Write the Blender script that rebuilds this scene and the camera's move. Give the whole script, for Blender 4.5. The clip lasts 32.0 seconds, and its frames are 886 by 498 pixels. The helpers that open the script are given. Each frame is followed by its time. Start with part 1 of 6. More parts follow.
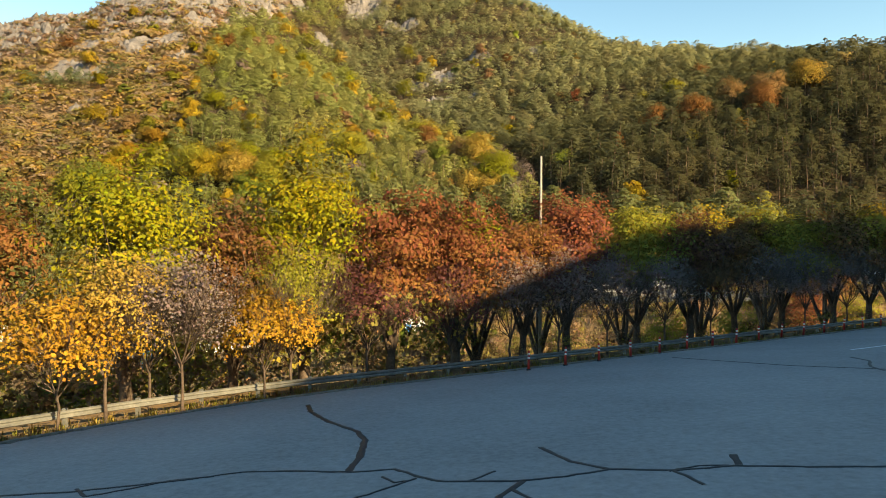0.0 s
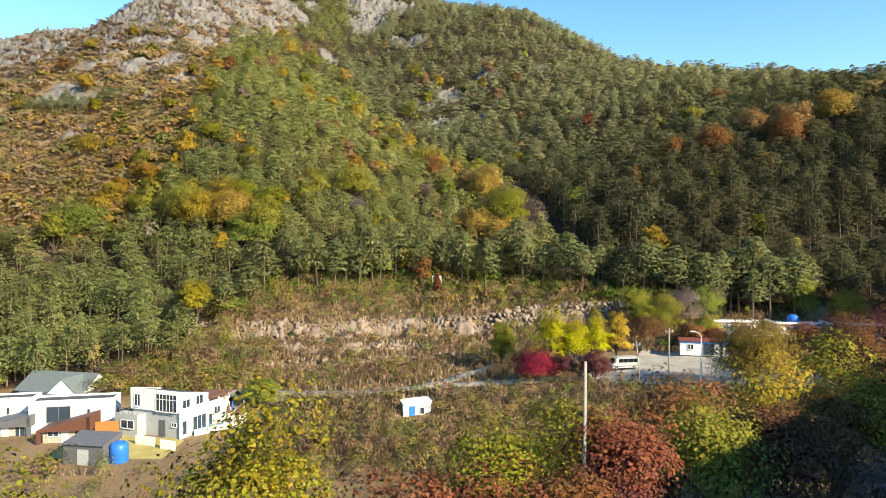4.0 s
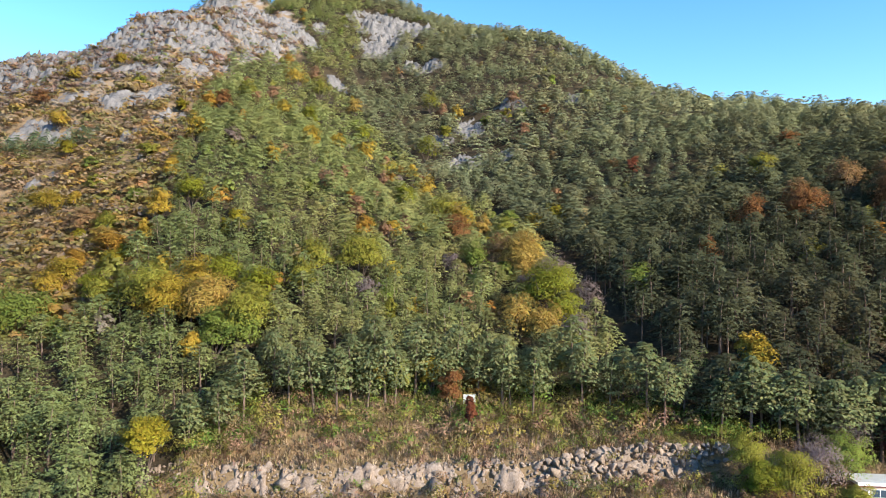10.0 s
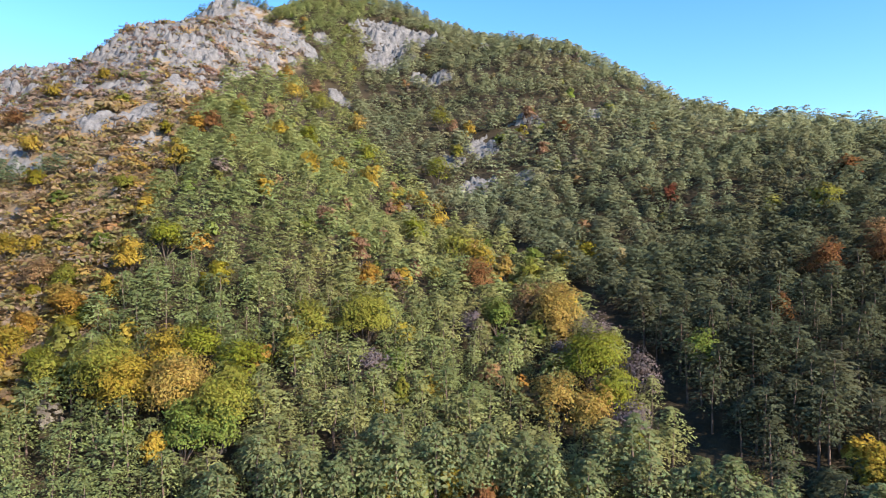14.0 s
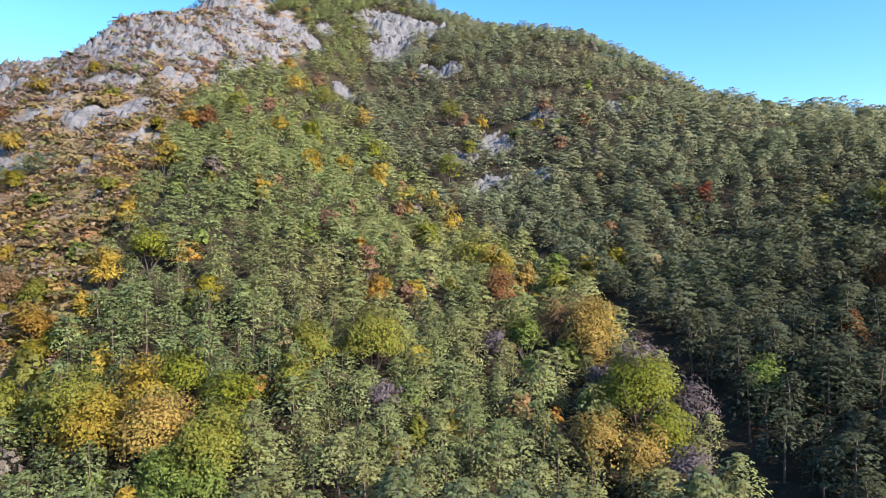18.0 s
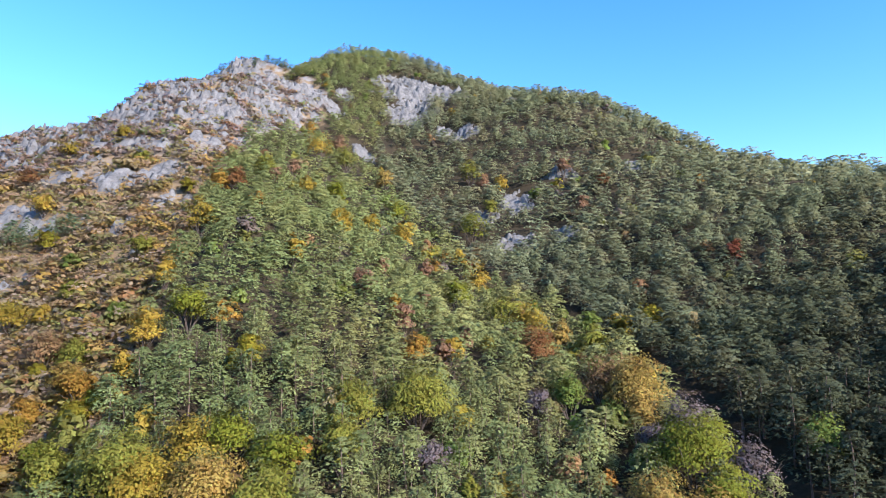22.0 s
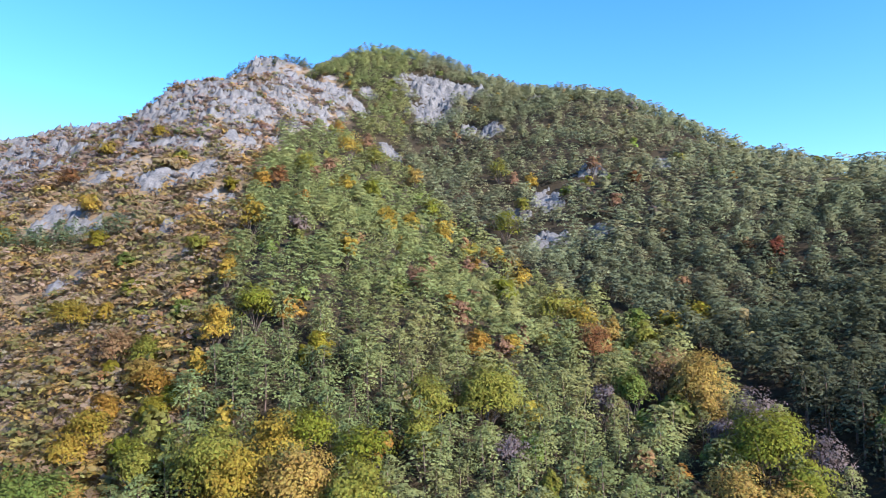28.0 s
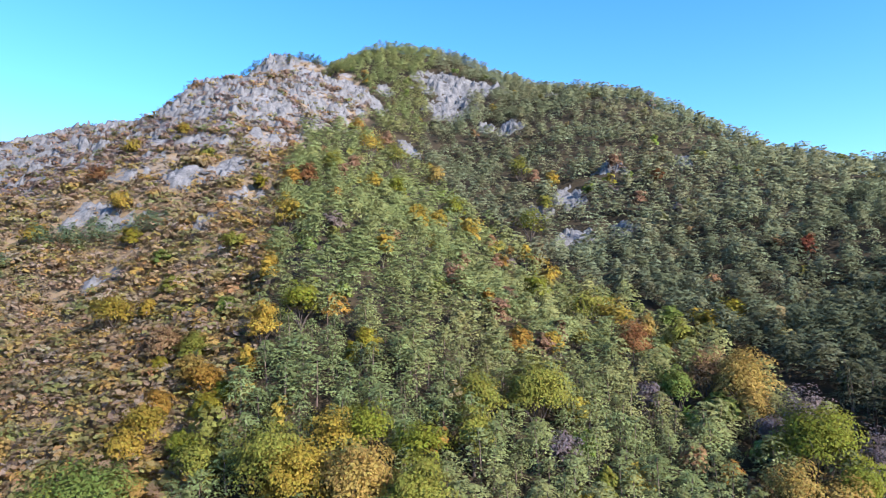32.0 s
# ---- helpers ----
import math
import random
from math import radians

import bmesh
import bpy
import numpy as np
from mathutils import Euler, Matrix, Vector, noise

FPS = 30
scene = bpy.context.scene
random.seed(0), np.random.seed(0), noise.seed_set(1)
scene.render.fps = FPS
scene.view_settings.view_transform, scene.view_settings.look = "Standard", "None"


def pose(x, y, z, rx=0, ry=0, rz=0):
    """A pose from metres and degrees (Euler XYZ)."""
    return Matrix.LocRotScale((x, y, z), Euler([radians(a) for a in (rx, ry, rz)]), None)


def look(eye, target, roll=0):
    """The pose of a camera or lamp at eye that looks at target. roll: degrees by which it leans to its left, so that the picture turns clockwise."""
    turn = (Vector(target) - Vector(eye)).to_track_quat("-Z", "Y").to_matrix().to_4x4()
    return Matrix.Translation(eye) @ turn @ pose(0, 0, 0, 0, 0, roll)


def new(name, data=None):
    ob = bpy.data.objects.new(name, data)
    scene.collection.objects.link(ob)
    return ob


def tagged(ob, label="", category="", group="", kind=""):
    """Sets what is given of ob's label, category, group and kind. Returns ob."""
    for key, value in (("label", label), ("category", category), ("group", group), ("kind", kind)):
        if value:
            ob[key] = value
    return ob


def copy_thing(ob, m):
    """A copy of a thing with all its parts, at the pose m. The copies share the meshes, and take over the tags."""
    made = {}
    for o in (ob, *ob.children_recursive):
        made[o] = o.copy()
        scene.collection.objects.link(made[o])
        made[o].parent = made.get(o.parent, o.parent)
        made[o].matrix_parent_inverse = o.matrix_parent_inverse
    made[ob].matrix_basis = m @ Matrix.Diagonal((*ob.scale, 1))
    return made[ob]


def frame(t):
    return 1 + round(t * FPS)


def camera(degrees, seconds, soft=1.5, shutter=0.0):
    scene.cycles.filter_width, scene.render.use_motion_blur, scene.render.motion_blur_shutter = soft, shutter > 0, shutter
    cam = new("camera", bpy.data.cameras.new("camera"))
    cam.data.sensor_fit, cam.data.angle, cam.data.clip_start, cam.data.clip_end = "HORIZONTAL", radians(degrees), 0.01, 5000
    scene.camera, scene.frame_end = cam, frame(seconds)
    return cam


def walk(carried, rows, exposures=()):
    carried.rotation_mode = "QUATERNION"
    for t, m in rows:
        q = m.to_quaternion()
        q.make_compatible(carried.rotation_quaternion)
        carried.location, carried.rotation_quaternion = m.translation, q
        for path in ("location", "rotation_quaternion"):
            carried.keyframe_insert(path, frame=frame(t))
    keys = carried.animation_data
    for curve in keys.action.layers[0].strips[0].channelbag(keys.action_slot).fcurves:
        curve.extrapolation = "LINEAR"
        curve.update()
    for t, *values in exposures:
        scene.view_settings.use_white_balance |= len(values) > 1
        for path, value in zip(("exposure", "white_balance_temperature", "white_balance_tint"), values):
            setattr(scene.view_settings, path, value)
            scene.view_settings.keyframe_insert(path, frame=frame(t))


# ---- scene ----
cam = camera(66.0, 32.0, soft=0.9)
METRES, EYE, TILT, LEAN, TURN = 110.0, 6.0, -0.8, 0.0, 0.0
ROWS = [
    (0.0, 0.0, 0.0, 0.0, 0.0, 0.0, -0.0),
    (0.5, -0.0001, 0.0001, 0.0031, 0.09, 0.01, -0.03),
    (1.0, -0.0001, 0.0003, 0.0098, 0.18, -0.09, -0.04),
    (1.5, -0.0002, 0.0057, 0.0218, 0.23, -0.1, -0.03),
    (2.0, -0.0001, 0.0154, 0.0341, 0.3, 0.07, 0.02),
    (2.5, 0.0, 0.0283, 0.0462, 0.36, 0.14, 0.0),
    (3.0, 0.0, 0.044, 0.058, 0.41, 0.22, -0.03),
    (3.5, -0.0004, 0.0622, 0.0694, 0.47, 0.31, -0.07),
    (5.5, -0.0064, 0.1486, 0.1142, 0.72, 0.78, -0.37),
    (6.0, -0.009, 0.1724, 0.1255, 0.81, 0.9, -0.39),
    (6.5, -0.012, 0.1964, 0.137, 0.89, 1.01, -0.43),
    (7.0, -0.0153, 0.2203, 0.1486, 0.97, 1.13, -0.44),
    (7.5, -0.0186, 0.245, 0.1599, 1.06, 1.24, -0.46),
    (8.0, -0.0225, 0.2694, 0.1716, 1.12, 1.3, -0.45),
    (8.5, -0.0267, 0.2943, 0.183, 1.17, 1.38, -0.44),
    (9.0, -0.0307, 0.3187, 0.1945, 1.25, 1.46, -0.42),
    (9.5, -0.0347, 0.3438, 0.2055, 1.31, 1.54, -0.41),
    (10.0, -0.0387, 0.3685, 0.217, 1.38, 1.61, -0.39),
    (10.5, -0.0426, 0.3935, 0.2285, 1.44, 1.67, -0.37),
    (11.0, -0.0464, 0.4182, 0.24, 1.48, 1.73, -0.34),
    (11.5, -0.05, 0.443, 0.2516, 1.54, 1.78, -0.31),
    (12.0, -0.0536, 0.468, 0.2629, 1.57, 1.84, -0.28),
    (12.5, -0.0572, 0.4927, 0.2744, 1.61, 1.88, -0.24),
    (13.0, -0.0607, 0.5174, 0.2861, 1.64, 1.9, -0.22),
    (13.5, -0.0644, 0.5423, 0.2975, 1.7, 1.94, -0.19),
    (14.0, -0.0681, 0.5673, 0.3088, 1.76, 1.97, -0.15),
    (14.5, -0.0715, 0.5922, 0.32, 1.81, 2.0, -0.11),
    (16.5, -0.0843, 0.6762, 0.3381, 2.04, 1.93, -0.05),
    (17.0, -0.0871, 0.6866, 0.3384, 2.1, 1.79, -0.05),
    (17.5, -0.0896, 0.6937, 0.3385, 2.16, 1.6, 0.01),
    (18.0, -0.0919, 0.6987, 0.3377, 2.21, 1.5, 0.06),
    (18.5, -0.0949, 0.7019, 0.3367, 2.29, 1.39, 0.05),
    (19.0, -0.0993, 0.704, 0.3361, 2.36, 1.26, 0.05),
    (19.5, -0.1054, 0.705, 0.336, 2.43, 0.88, 0.07),
    (20.0, -0.1125, 0.7053, 0.337, 2.49, 1.36, 0.13),
    (20.5, -0.1199, 0.7044, 0.3362, 2.57, 3.0, 0.19),
    (21.0, -0.1275, 0.7029, 0.3357, 2.63, 4.64, 0.25),
    (21.5, -0.1351, 0.7011, 0.3351, 2.71, 6.32, 0.29),
    (22.0, -0.1427, 0.6997, 0.3337, 2.76, 6.58, 0.34),
    (22.5, -0.1502, 0.6984, 0.3337, 2.82, 6.57, 0.38),
    (23.0, -0.1574, 0.6969, 0.3337, 2.87, 6.56, 0.41),
    (23.5, -0.1645, 0.6954, 0.3338, 2.93, 6.54, 0.42),
    (24.0, -0.1714, 0.6939, 0.3337, 2.96, 6.52, 0.43),
    (24.5, -0.1784, 0.6924, 0.3338, 3.01, 6.48, 0.44),
    (25.0, -0.1855, 0.691, 0.3339, 3.04, 6.48, 0.44),
    (25.5, -0.1926, 0.6895, 0.3339, 3.09, 6.47, 0.45),
    (27.5, -0.2205, 0.6843, 0.3328, 3.21, 6.43, 0.44),
    (28.0, -0.2277, 0.6829, 0.3328, 3.26, 6.4, 0.44),
    (28.5, -0.2349, 0.6815, 0.3327, 3.31, 6.38, 0.43),
    (29.0, -0.2422, 0.6802, 0.3326, 3.34, 6.36, 0.42),
    (29.5, -0.2496, 0.6791, 0.3326, 3.39, 6.33, 0.41),
    (30.0, -0.2571, 0.6781, 0.3327, 3.41, 6.29, 0.4),
    (30.5, -0.2646, 0.6771, 0.3326, 3.47, 6.28, 0.4),
    (31.0, -0.2722, 0.6762, 0.3324, 3.51, 6.26, 0.38),
    (31.5, -0.2799, 0.6754, 0.3323, 3.55, 6.24, 0.36),
    (32.0, -0.2877, 0.6746, 0.3323, 3.6, 6.2, 0.35),
]
walk(cam, [(t, pose(0, 0, EYE, TILT, LEAN, TURN) @ pose(METRES * x, METRES * y, METRES * z, 90 + pitch, roll, yaw)) for t, x, y, z, yaw, pitch, roll in ROWS],
     [(0.0, 1.31, 13400, 7), (2.0, 1.27, 14000, 3), (3.0, 1.2, 9900, 2), (5.5, 1.19, 7500, 4), (9.0, 1.22, 6700, 6), (14.0, 1.2, 6400, 10), (20.0, 1.22, 5850, 12), (32.0, 1.23, 5650, 12)])
# ---- sun and sky ----
SUN_FROM = Vector((0.70, -0.555, 0.47)).normalized()
world = bpy.data.worlds.new("sky")
scene.world = world
world.use_nodes = True
wn, wl = world.node_tree.nodes, world.node_tree.links
wn.clear()
sky = wn.new("ShaderNodeTexSky")
sky.sky_type, sky.sun_disc = "NISHITA", False
sky.sun_elevation = math.asin(SUN_FROM.z)
sky.sun_rotation = math.atan2(SUN_FROM.x, SUN_FROM.y)
sky.air_density, sky.dust_density, sky.ozone_density = 1.0, 0.0, 2.2
wback, wout = wn.new("ShaderNodeBackground"), wn.new("ShaderNodeOutputWorld")
wback.inputs["Strength"].default_value = 0.15
clear = wn.new("ShaderNodeHueSaturation")
clear.inputs["Saturation"].default_value = 1.3
clear.inputs["Hue"].default_value = 0.504
wl.new(sky.outputs[0], clear.inputs["Color"])
wl.new(clear.outputs[0], wback.inputs[0])
wl.new(wback.outputs[0], wout.inputs[0])
sun = new("sun", bpy.data.lights.new("sun", "SUN"))
sun.data.energy, sun.data.angle, sun.data.color = 4.8, radians(0.55), (1.0, 0.90, 0.76)
sun.matrix_world = look(SUN_FROM * 200, (0, 0, 0))


# ---- materials ----
def material(name, rough=0.8):
    m = bpy.data.materials.new(name)
    m.use_nodes = True
    b = m.node_tree.nodes["Principled BSDF"]
    b.inputs["Roughness"].default_value = rough
    b.inputs["Specular IOR Level"].default_value = 0.25
    return m, m.node_tree.nodes, m.node_tree.links, b


def add(nodes, kind, **values):
    n = nodes.new(kind)
    for key, value in values.items():
        n.inputs[key].default_value = value
    return n


def ramp(nodes, *stops):
    n = nodes.new("ShaderNodeValToRGB")
    while len(n.color_ramp.elements) < len(stops):
        n.color_ramp.elements.new(0.5)
    for e, (at, c) in zip(n.color_ramp.elements, stops):
        e.position, e.color = at, (*c, 1)
    return n


def place(nodes, links, scale=1.0, objects=False):
    """World-size coordinates, in metres, times scale."""
    at = nodes.new("ShaderNodeTexCoord") if objects else nodes.new("ShaderNodeNewGeometry")
    v = nodes.new("ShaderNodeVectorMath")
    v.operation = "SCALE"
    v.inputs["Scale"].default_value = scale
    links.new(at.outputs["Object" if objects else "Position"], v.inputs[0])
    return v.outputs[0]


def mottled(name, dark, mid, light, size, rough=0.85, bump=0.3, fine=7.0, metal=0.0, objects=False):
    """A surface with patches of a size in metres, finer grain over it, and relief."""
    m, n, l, b = material(name, rough)
    where = place(n, l, 1.0 / size, objects)
    big = add(n, "ShaderNodeTexNoise", Scale=1.0, Detail=6.0, Roughness=0.62)
    small = add(n, "ShaderNodeTexNoise", Scale=fine, Detail=5.0, Roughness=0.7)
    l.new(where, big.inputs["Vector"]), l.new(where, small.inputs["Vector"])
    mix = n.new("ShaderNodeMath")
    mix.operation = "MULTIPLY_ADD"
    mix.inputs[1].default_value = 0.55
    half = n.new("ShaderNodeMath")
    half.operation = "MULTIPLY"
    half.inputs[1].default_value = 0.45
    l.new(big.outputs[0], half.inputs[0])
    l.new(small.outputs[0], mix.inputs[0]), l.new(half.outputs[0], mix.inputs[2])
    c = ramp(n, (0.34, dark), (0.5, mid), (0.66, light))
    l.new(mix.outputs[0], c.inputs[0]), l.new(c.outputs[0], b.inputs["Base Color"])
    if bump:
        r = add(n, "ShaderNodeBump", Strength=bump, Distance=0.05 * size)
        l.new(mix.outputs[0], r.inputs["Height"]), l.new(r.outputs[0], b.inputs["Normal"])
    b.inputs["Metallic"].default_value = metal
    return m


def leafy(name):
    """Leaves and needles: the colour of each plant is in the mesh, and varies a little from leaf to leaf; light comes through."""
    m, n, l, b = material(name, 0.7)
    b.inputs["Specular IOR Level"].default_value = 0.1
    tint = n.new("ShaderNodeAttribute")
    tint.attribute_name = "leaf_colour"
    geo = n.new("ShaderNodeNewGeometry")
    vary = n.new("ShaderNodeMapRange")
    vary.inputs["To Min"].default_value, vary.inputs["To Max"].default_value = 0.88, 1.12
    l.new(geo.outputs["Random Per Island"], vary.inputs["Value"])
    hue = n.new("ShaderNodeHueSaturation")
    turn = n.new("ShaderNodeMapRange")
    turn.inputs["To Min"].default_value, turn.inputs["To Max"].default_value = 0.488, 0.512
    l.new(geo.outputs["Random Per Island"], turn.inputs["Value"])
    l.new(turn.outputs[0], hue.inputs["Hue"])
    where = place(n, l, 1.0)
    grain = add(n, "ShaderNodeTexNoise", Scale=4.5, Detail=3.0, Roughness=0.7)
    l.new(where, grain.inputs["Vector"])
    fleck = n.new("ShaderNodeMapRange")
    fleck.inputs["From Min"].default_value, fleck.inputs["From Max"].default_value = 0.3, 0.7
    fleck.inputs["To Min"].default_value, fleck.inputs["To Max"].default_value = 0.9, 1.1
    l.new(grain.outputs[0], fleck.inputs["Value"])
    both_ways = n.new("ShaderNodeMath")
    both_ways.operation = "MULTIPLY"
    l.new(vary.outputs[0], both_ways.inputs[0]), l.new(fleck.outputs[0], both_ways.inputs[1])
    rough_leaf = add(n, "ShaderNodeBump", Strength=0.35, Distance=0.12)
    outward = n.new("ShaderNodeAttribute")
    outward.attribute_name = "outward"
    turned = n.new("ShaderNodeVectorTransform")
    turned.vector_type, turned.convert_from, turned.convert_to = "NORMAL", "OBJECT", "WORLD"
    l.new(outward.outputs["Vector"], turned.inputs[0]), l.new(turned.outputs[0], rough_leaf.inputs["Normal"])
    m.cycles.use_bump_map_correction = False
    l.new(grain.outputs[0], rough_leaf.inputs["Height"]), l.new(rough_leaf.outputs[0], b.inputs["Normal"])
    l.new(both_ways.outputs[0], hue.inputs["Value"]), l.new(tint.outputs["Color"], hue.inputs["Color"])
    l.new(hue.outputs[0], b.inputs["Base Color"])
    thin = n.new("ShaderNodeBsdfTranslucent")
    l.new(hue.outputs[0], thin.inputs["Color"]), l.new(turned.outputs[0], thin.inputs["Normal"])
    both = n.new("ShaderNodeMixShader")
    both.inputs[0].default_value = 0.34
    l.new(b.outputs[0], both.inputs[1]), l.new(thin.outputs[0], both.inputs[2])
    gaps = add(n, "ShaderNodeTexNoise", Scale=7.0, Detail=3.0, Roughness=0.65)
    l.new(where, gaps.inputs["Vector"])
    open_at = n.new("ShaderNodeMath")
    open_at.operation = "LESS_THAN"
    open_at.inputs[1].default_value = 0.465
    l.new(gaps.outputs[0], open_at.inputs[0])
    between = n.new("ShaderNodeBsdfTransparent")
    spray = n.new("ShaderNodeMixShader")
    l.new(open_at.outputs[0], spray.inputs[0]), l.new(both.outputs[0], spray.inputs[1]), l.new(between.outputs[0], spray.inputs[2])
    l.new(spray.outputs[0], n["Material Output"].inputs[0])
    return m


LEAF = leafy("leaves")
BARK = mottled("bark", (0.05, 0.035, 0.028), (0.10, 0.075, 0.06), (0.17, 0.13, 0.11), 0.5, 0.95, 0.6)
PINE_BARK = mottled("pine_bark", (0.06, 0.04, 0.03), (0.14, 0.095, 0.075), (0.25, 0.18, 0.15), 0.6, 0.95, 0.6)
ROCK = mottled("granite", (0.06, 0.055, 0.053), (0.155, 0.143, 0.136), (0.25, 0.23, 0.22), 3.6, 0.9, 1.0, 5.0)
WARM_ROCK = mottled("quarried_granite", (0.13, 0.092, 0.065), (0.235, 0.178, 0.138), (0.36, 0.29, 0.24), 1.6, 0.9, 0.7, 6.0)
ASPHALT = mottled("asphalt", (0.18, 0.175, 0.172), (0.255, 0.247, 0.242), (0.325, 0.315, 0.308), 6.0, 0.92, 0.15, 40.0)
TAR = mottled("tar", (0.012, 0.012, 0.014), (0.02, 0.02, 0.022), (0.035, 0.035, 0.036), 0.3, 0.55, 0.2)
CONCRETE = mottled("concrete_road", (0.24, 0.22, 0.19), (0.33, 0.305, 0.27), (0.43, 0.40, 0.36), 2.5, 0.9, 0.2, 12.0)
KERB = mottled("kerb_concrete", (0.09, 0.075, 0.06), (0.17, 0.15, 0.125), (0.26, 0.235, 0.2), 0.8, 0.9, 0.3)
STEEL = mottled("galvanised_steel", (0.17, 0.175, 0.165), (0.25, 0.26, 0.245), (0.34, 0.35, 0.33), 1.2, 0.5, 0.05, 6.0, 0.6)
RENDER_WHITE = mottled("white_render", (0.70, 0.70, 0.68), (0.78, 0.78, 0.77), (0.83, 0.83, 0.82), 3.0, 0.85, 0.05, 20.0)


def ground_material():
    m, n, l, b = material("hillside_soil", 1.0)
    where = place(n, l, 1.0)
    cover = n.new("ShaderNodeAttribute")
    cover.attribute_name = "open_grass"
    big = add(n, "ShaderNodeTexNoise", Scale=0.12, Detail=7.0, Roughness=0.65)
    small = add(n, "ShaderNodeTexNoise", Scale=1.6, Detail=6.0, Roughness=0.7)
    l.new(where, big.inputs["Vector"]), l.new(where, small.inputs["Vector"])
    litter = ramp(n, (0.3, (0.025, 0.018, 0.010)), (0.55, (0.05, 0.036, 0.02)), (0.75, (0.085, 0.06, 0.034)))
    grass = ramp(n, (0.28, (0.09, 0.075, 0.03)), (0.45, (0.17, 0.115, 0.06)), (0.6, (0.25, 0.17, 0.10)), (0.78, (0.37, 0.265, 0.17)))
    add2 = n.new("ShaderNodeMath")
    add2.operation = "ADD"
    half = n.new("ShaderNodeMath")
    half.operation = "MULTIPLY"
    half.inputs[1].default_value = 0.5
    l.new(big.outputs[0], add2.inputs[0]), l.new(small.outputs[0], add2.inputs[1]), l.new(add2.outputs[0], half.inputs[0])
    l.new(half.outputs[0], litter.inputs[0]), l.new(half.outputs[0], grass.inputs[0])
    mix = n.new("ShaderNodeMix")
    mix.data_type = "RGBA"
    l.new(cover.outputs["Fac"], mix.inputs[0]), l.new(litter.outputs[0], mix.inputs[6]), l.new(grass.outputs[0], mix.inputs[7])
    heath_at = n.new("ShaderNodeAttribute")
    heath_at.attribute_name = "heath"
    patch = add(n, "ShaderNodeTexNoise", Scale=0.42, Detail=6.0, Roughness=0.72)
    l.new(where, patch.inputs["Vector"])
    moor = ramp(n, (0.3, (0.08, 0.07, 0.035)), (0.4, (0.16, 0.115, 0.06)), (0.48, (0.22, 0.145, 0.085)), (0.56, (0.225, 0.16, 0.09)), (0.64, (0.225, 0.14, 0.068)), (0.74, (0.25, 0.185, 0.125)))
    l.new(patch.outputs[0], moor.inputs[0])
    mix2 = n.new("ShaderNodeMix")
    mix2.data_type = "RGBA"
    l.new(heath_at.outputs["Fac"], mix2.inputs[0]), l.new(mix.outputs[2], mix2.inputs[6]), l.new(moor.outputs[0], mix2.inputs[7])
    bare_at = n.new("ShaderNodeAttribute")
    bare_at.attribute_name = "bare_rock"
    slabs = add(n, "ShaderNodeTexNoise", Scale=0.16, Detail=5.0, Roughness=0.6)
    l.new(where, slabs.inputs["Vector"])
    stone = ramp(n, (0.3, (0.10, 0.092, 0.09)), (0.5, (0.22, 0.20, 0.193)), (0.7, (0.34, 0.315, 0.297)))
    l.new(small.outputs[0], stone.inputs[0])
    shows = n.new("ShaderNodeMapRange")
    shows.inputs["From Min"].default_value, shows.inputs["From Max"].default_value = 0.43, 0.5
    l.new(slabs.outputs[0], shows.inputs["Value"])
    much = n.new("ShaderNodeMath")
    much.operation = "MULTIPLY"
    l.new(shows.outputs[0], much.inputs[0]), l.new(bare_at.outputs["Fac"], much.inputs[1])
    mix3 = n.new("ShaderNodeMix")
    mix3.data_type = "RGBA"
    l.new(much.outputs[0], mix3.inputs[0]), l.new(mix2.outputs[2], mix3.inputs[6]), l.new(stone.outputs[0], mix3.inputs[7])
    l.new(mix3.outputs[2], b.inputs["Base Color"])
    r = add(n, "ShaderNodeBump", Strength=0.7, Distance=0.5)
    l.new(half.outputs[0], r.inputs["Height"]), l.new(r.outputs[0], b.inputs["Normal"])
    return m


SOIL = ground_material()
# ---- the lie of the land ----
# broad swells of the mountain: (distance north, breadth, [(east, rise), ...])
LOW_SLOPE = [(150, 32, [(-130, 8.3), (-90, 1.8), (-55, -15.0), (-20, 19.0), (12, -16.4), (45, 23.3), (80, -14.1), (125, 13.9)]),
             (195, 40, [(-150, -1.6), (-105, -17.3), (-65, 32.2), (-25, -10.1), (12, -0.7), (50, -11.8), (95, 20.3)])]
MID_SLOPE = [(250, 52, [(-170, 9.1), (-110, -4.3), (-60, 4.9), (-5, -37.7), (45, 32.2), (105, -7.9)]),
             (320, 66, [(-220, -12.1), (-150, -3.8), (-85, 25.0), (-20, 10.1), (45, -32.4), (120, 23.1)])]
CREST = [(400, 72, [(-310, -26.8), (-235, 1.9), (-160, 28.2), (-85, -13.8), (-15, -56.6), (60, 72.0), (140, -61.6)]),
         (490, 80, [(-390, -9.1), (-300, 48.0), (-215, -48.2), (-135, -5.7), (-55, 57.5), (40, 33.3), (150, -19.3), (260, -73.9)]),
         (590, 110, [(-330, -54.9), (-200, 81.5), (-60, 6.9), (90, -95.9), (300, -40.0)])]
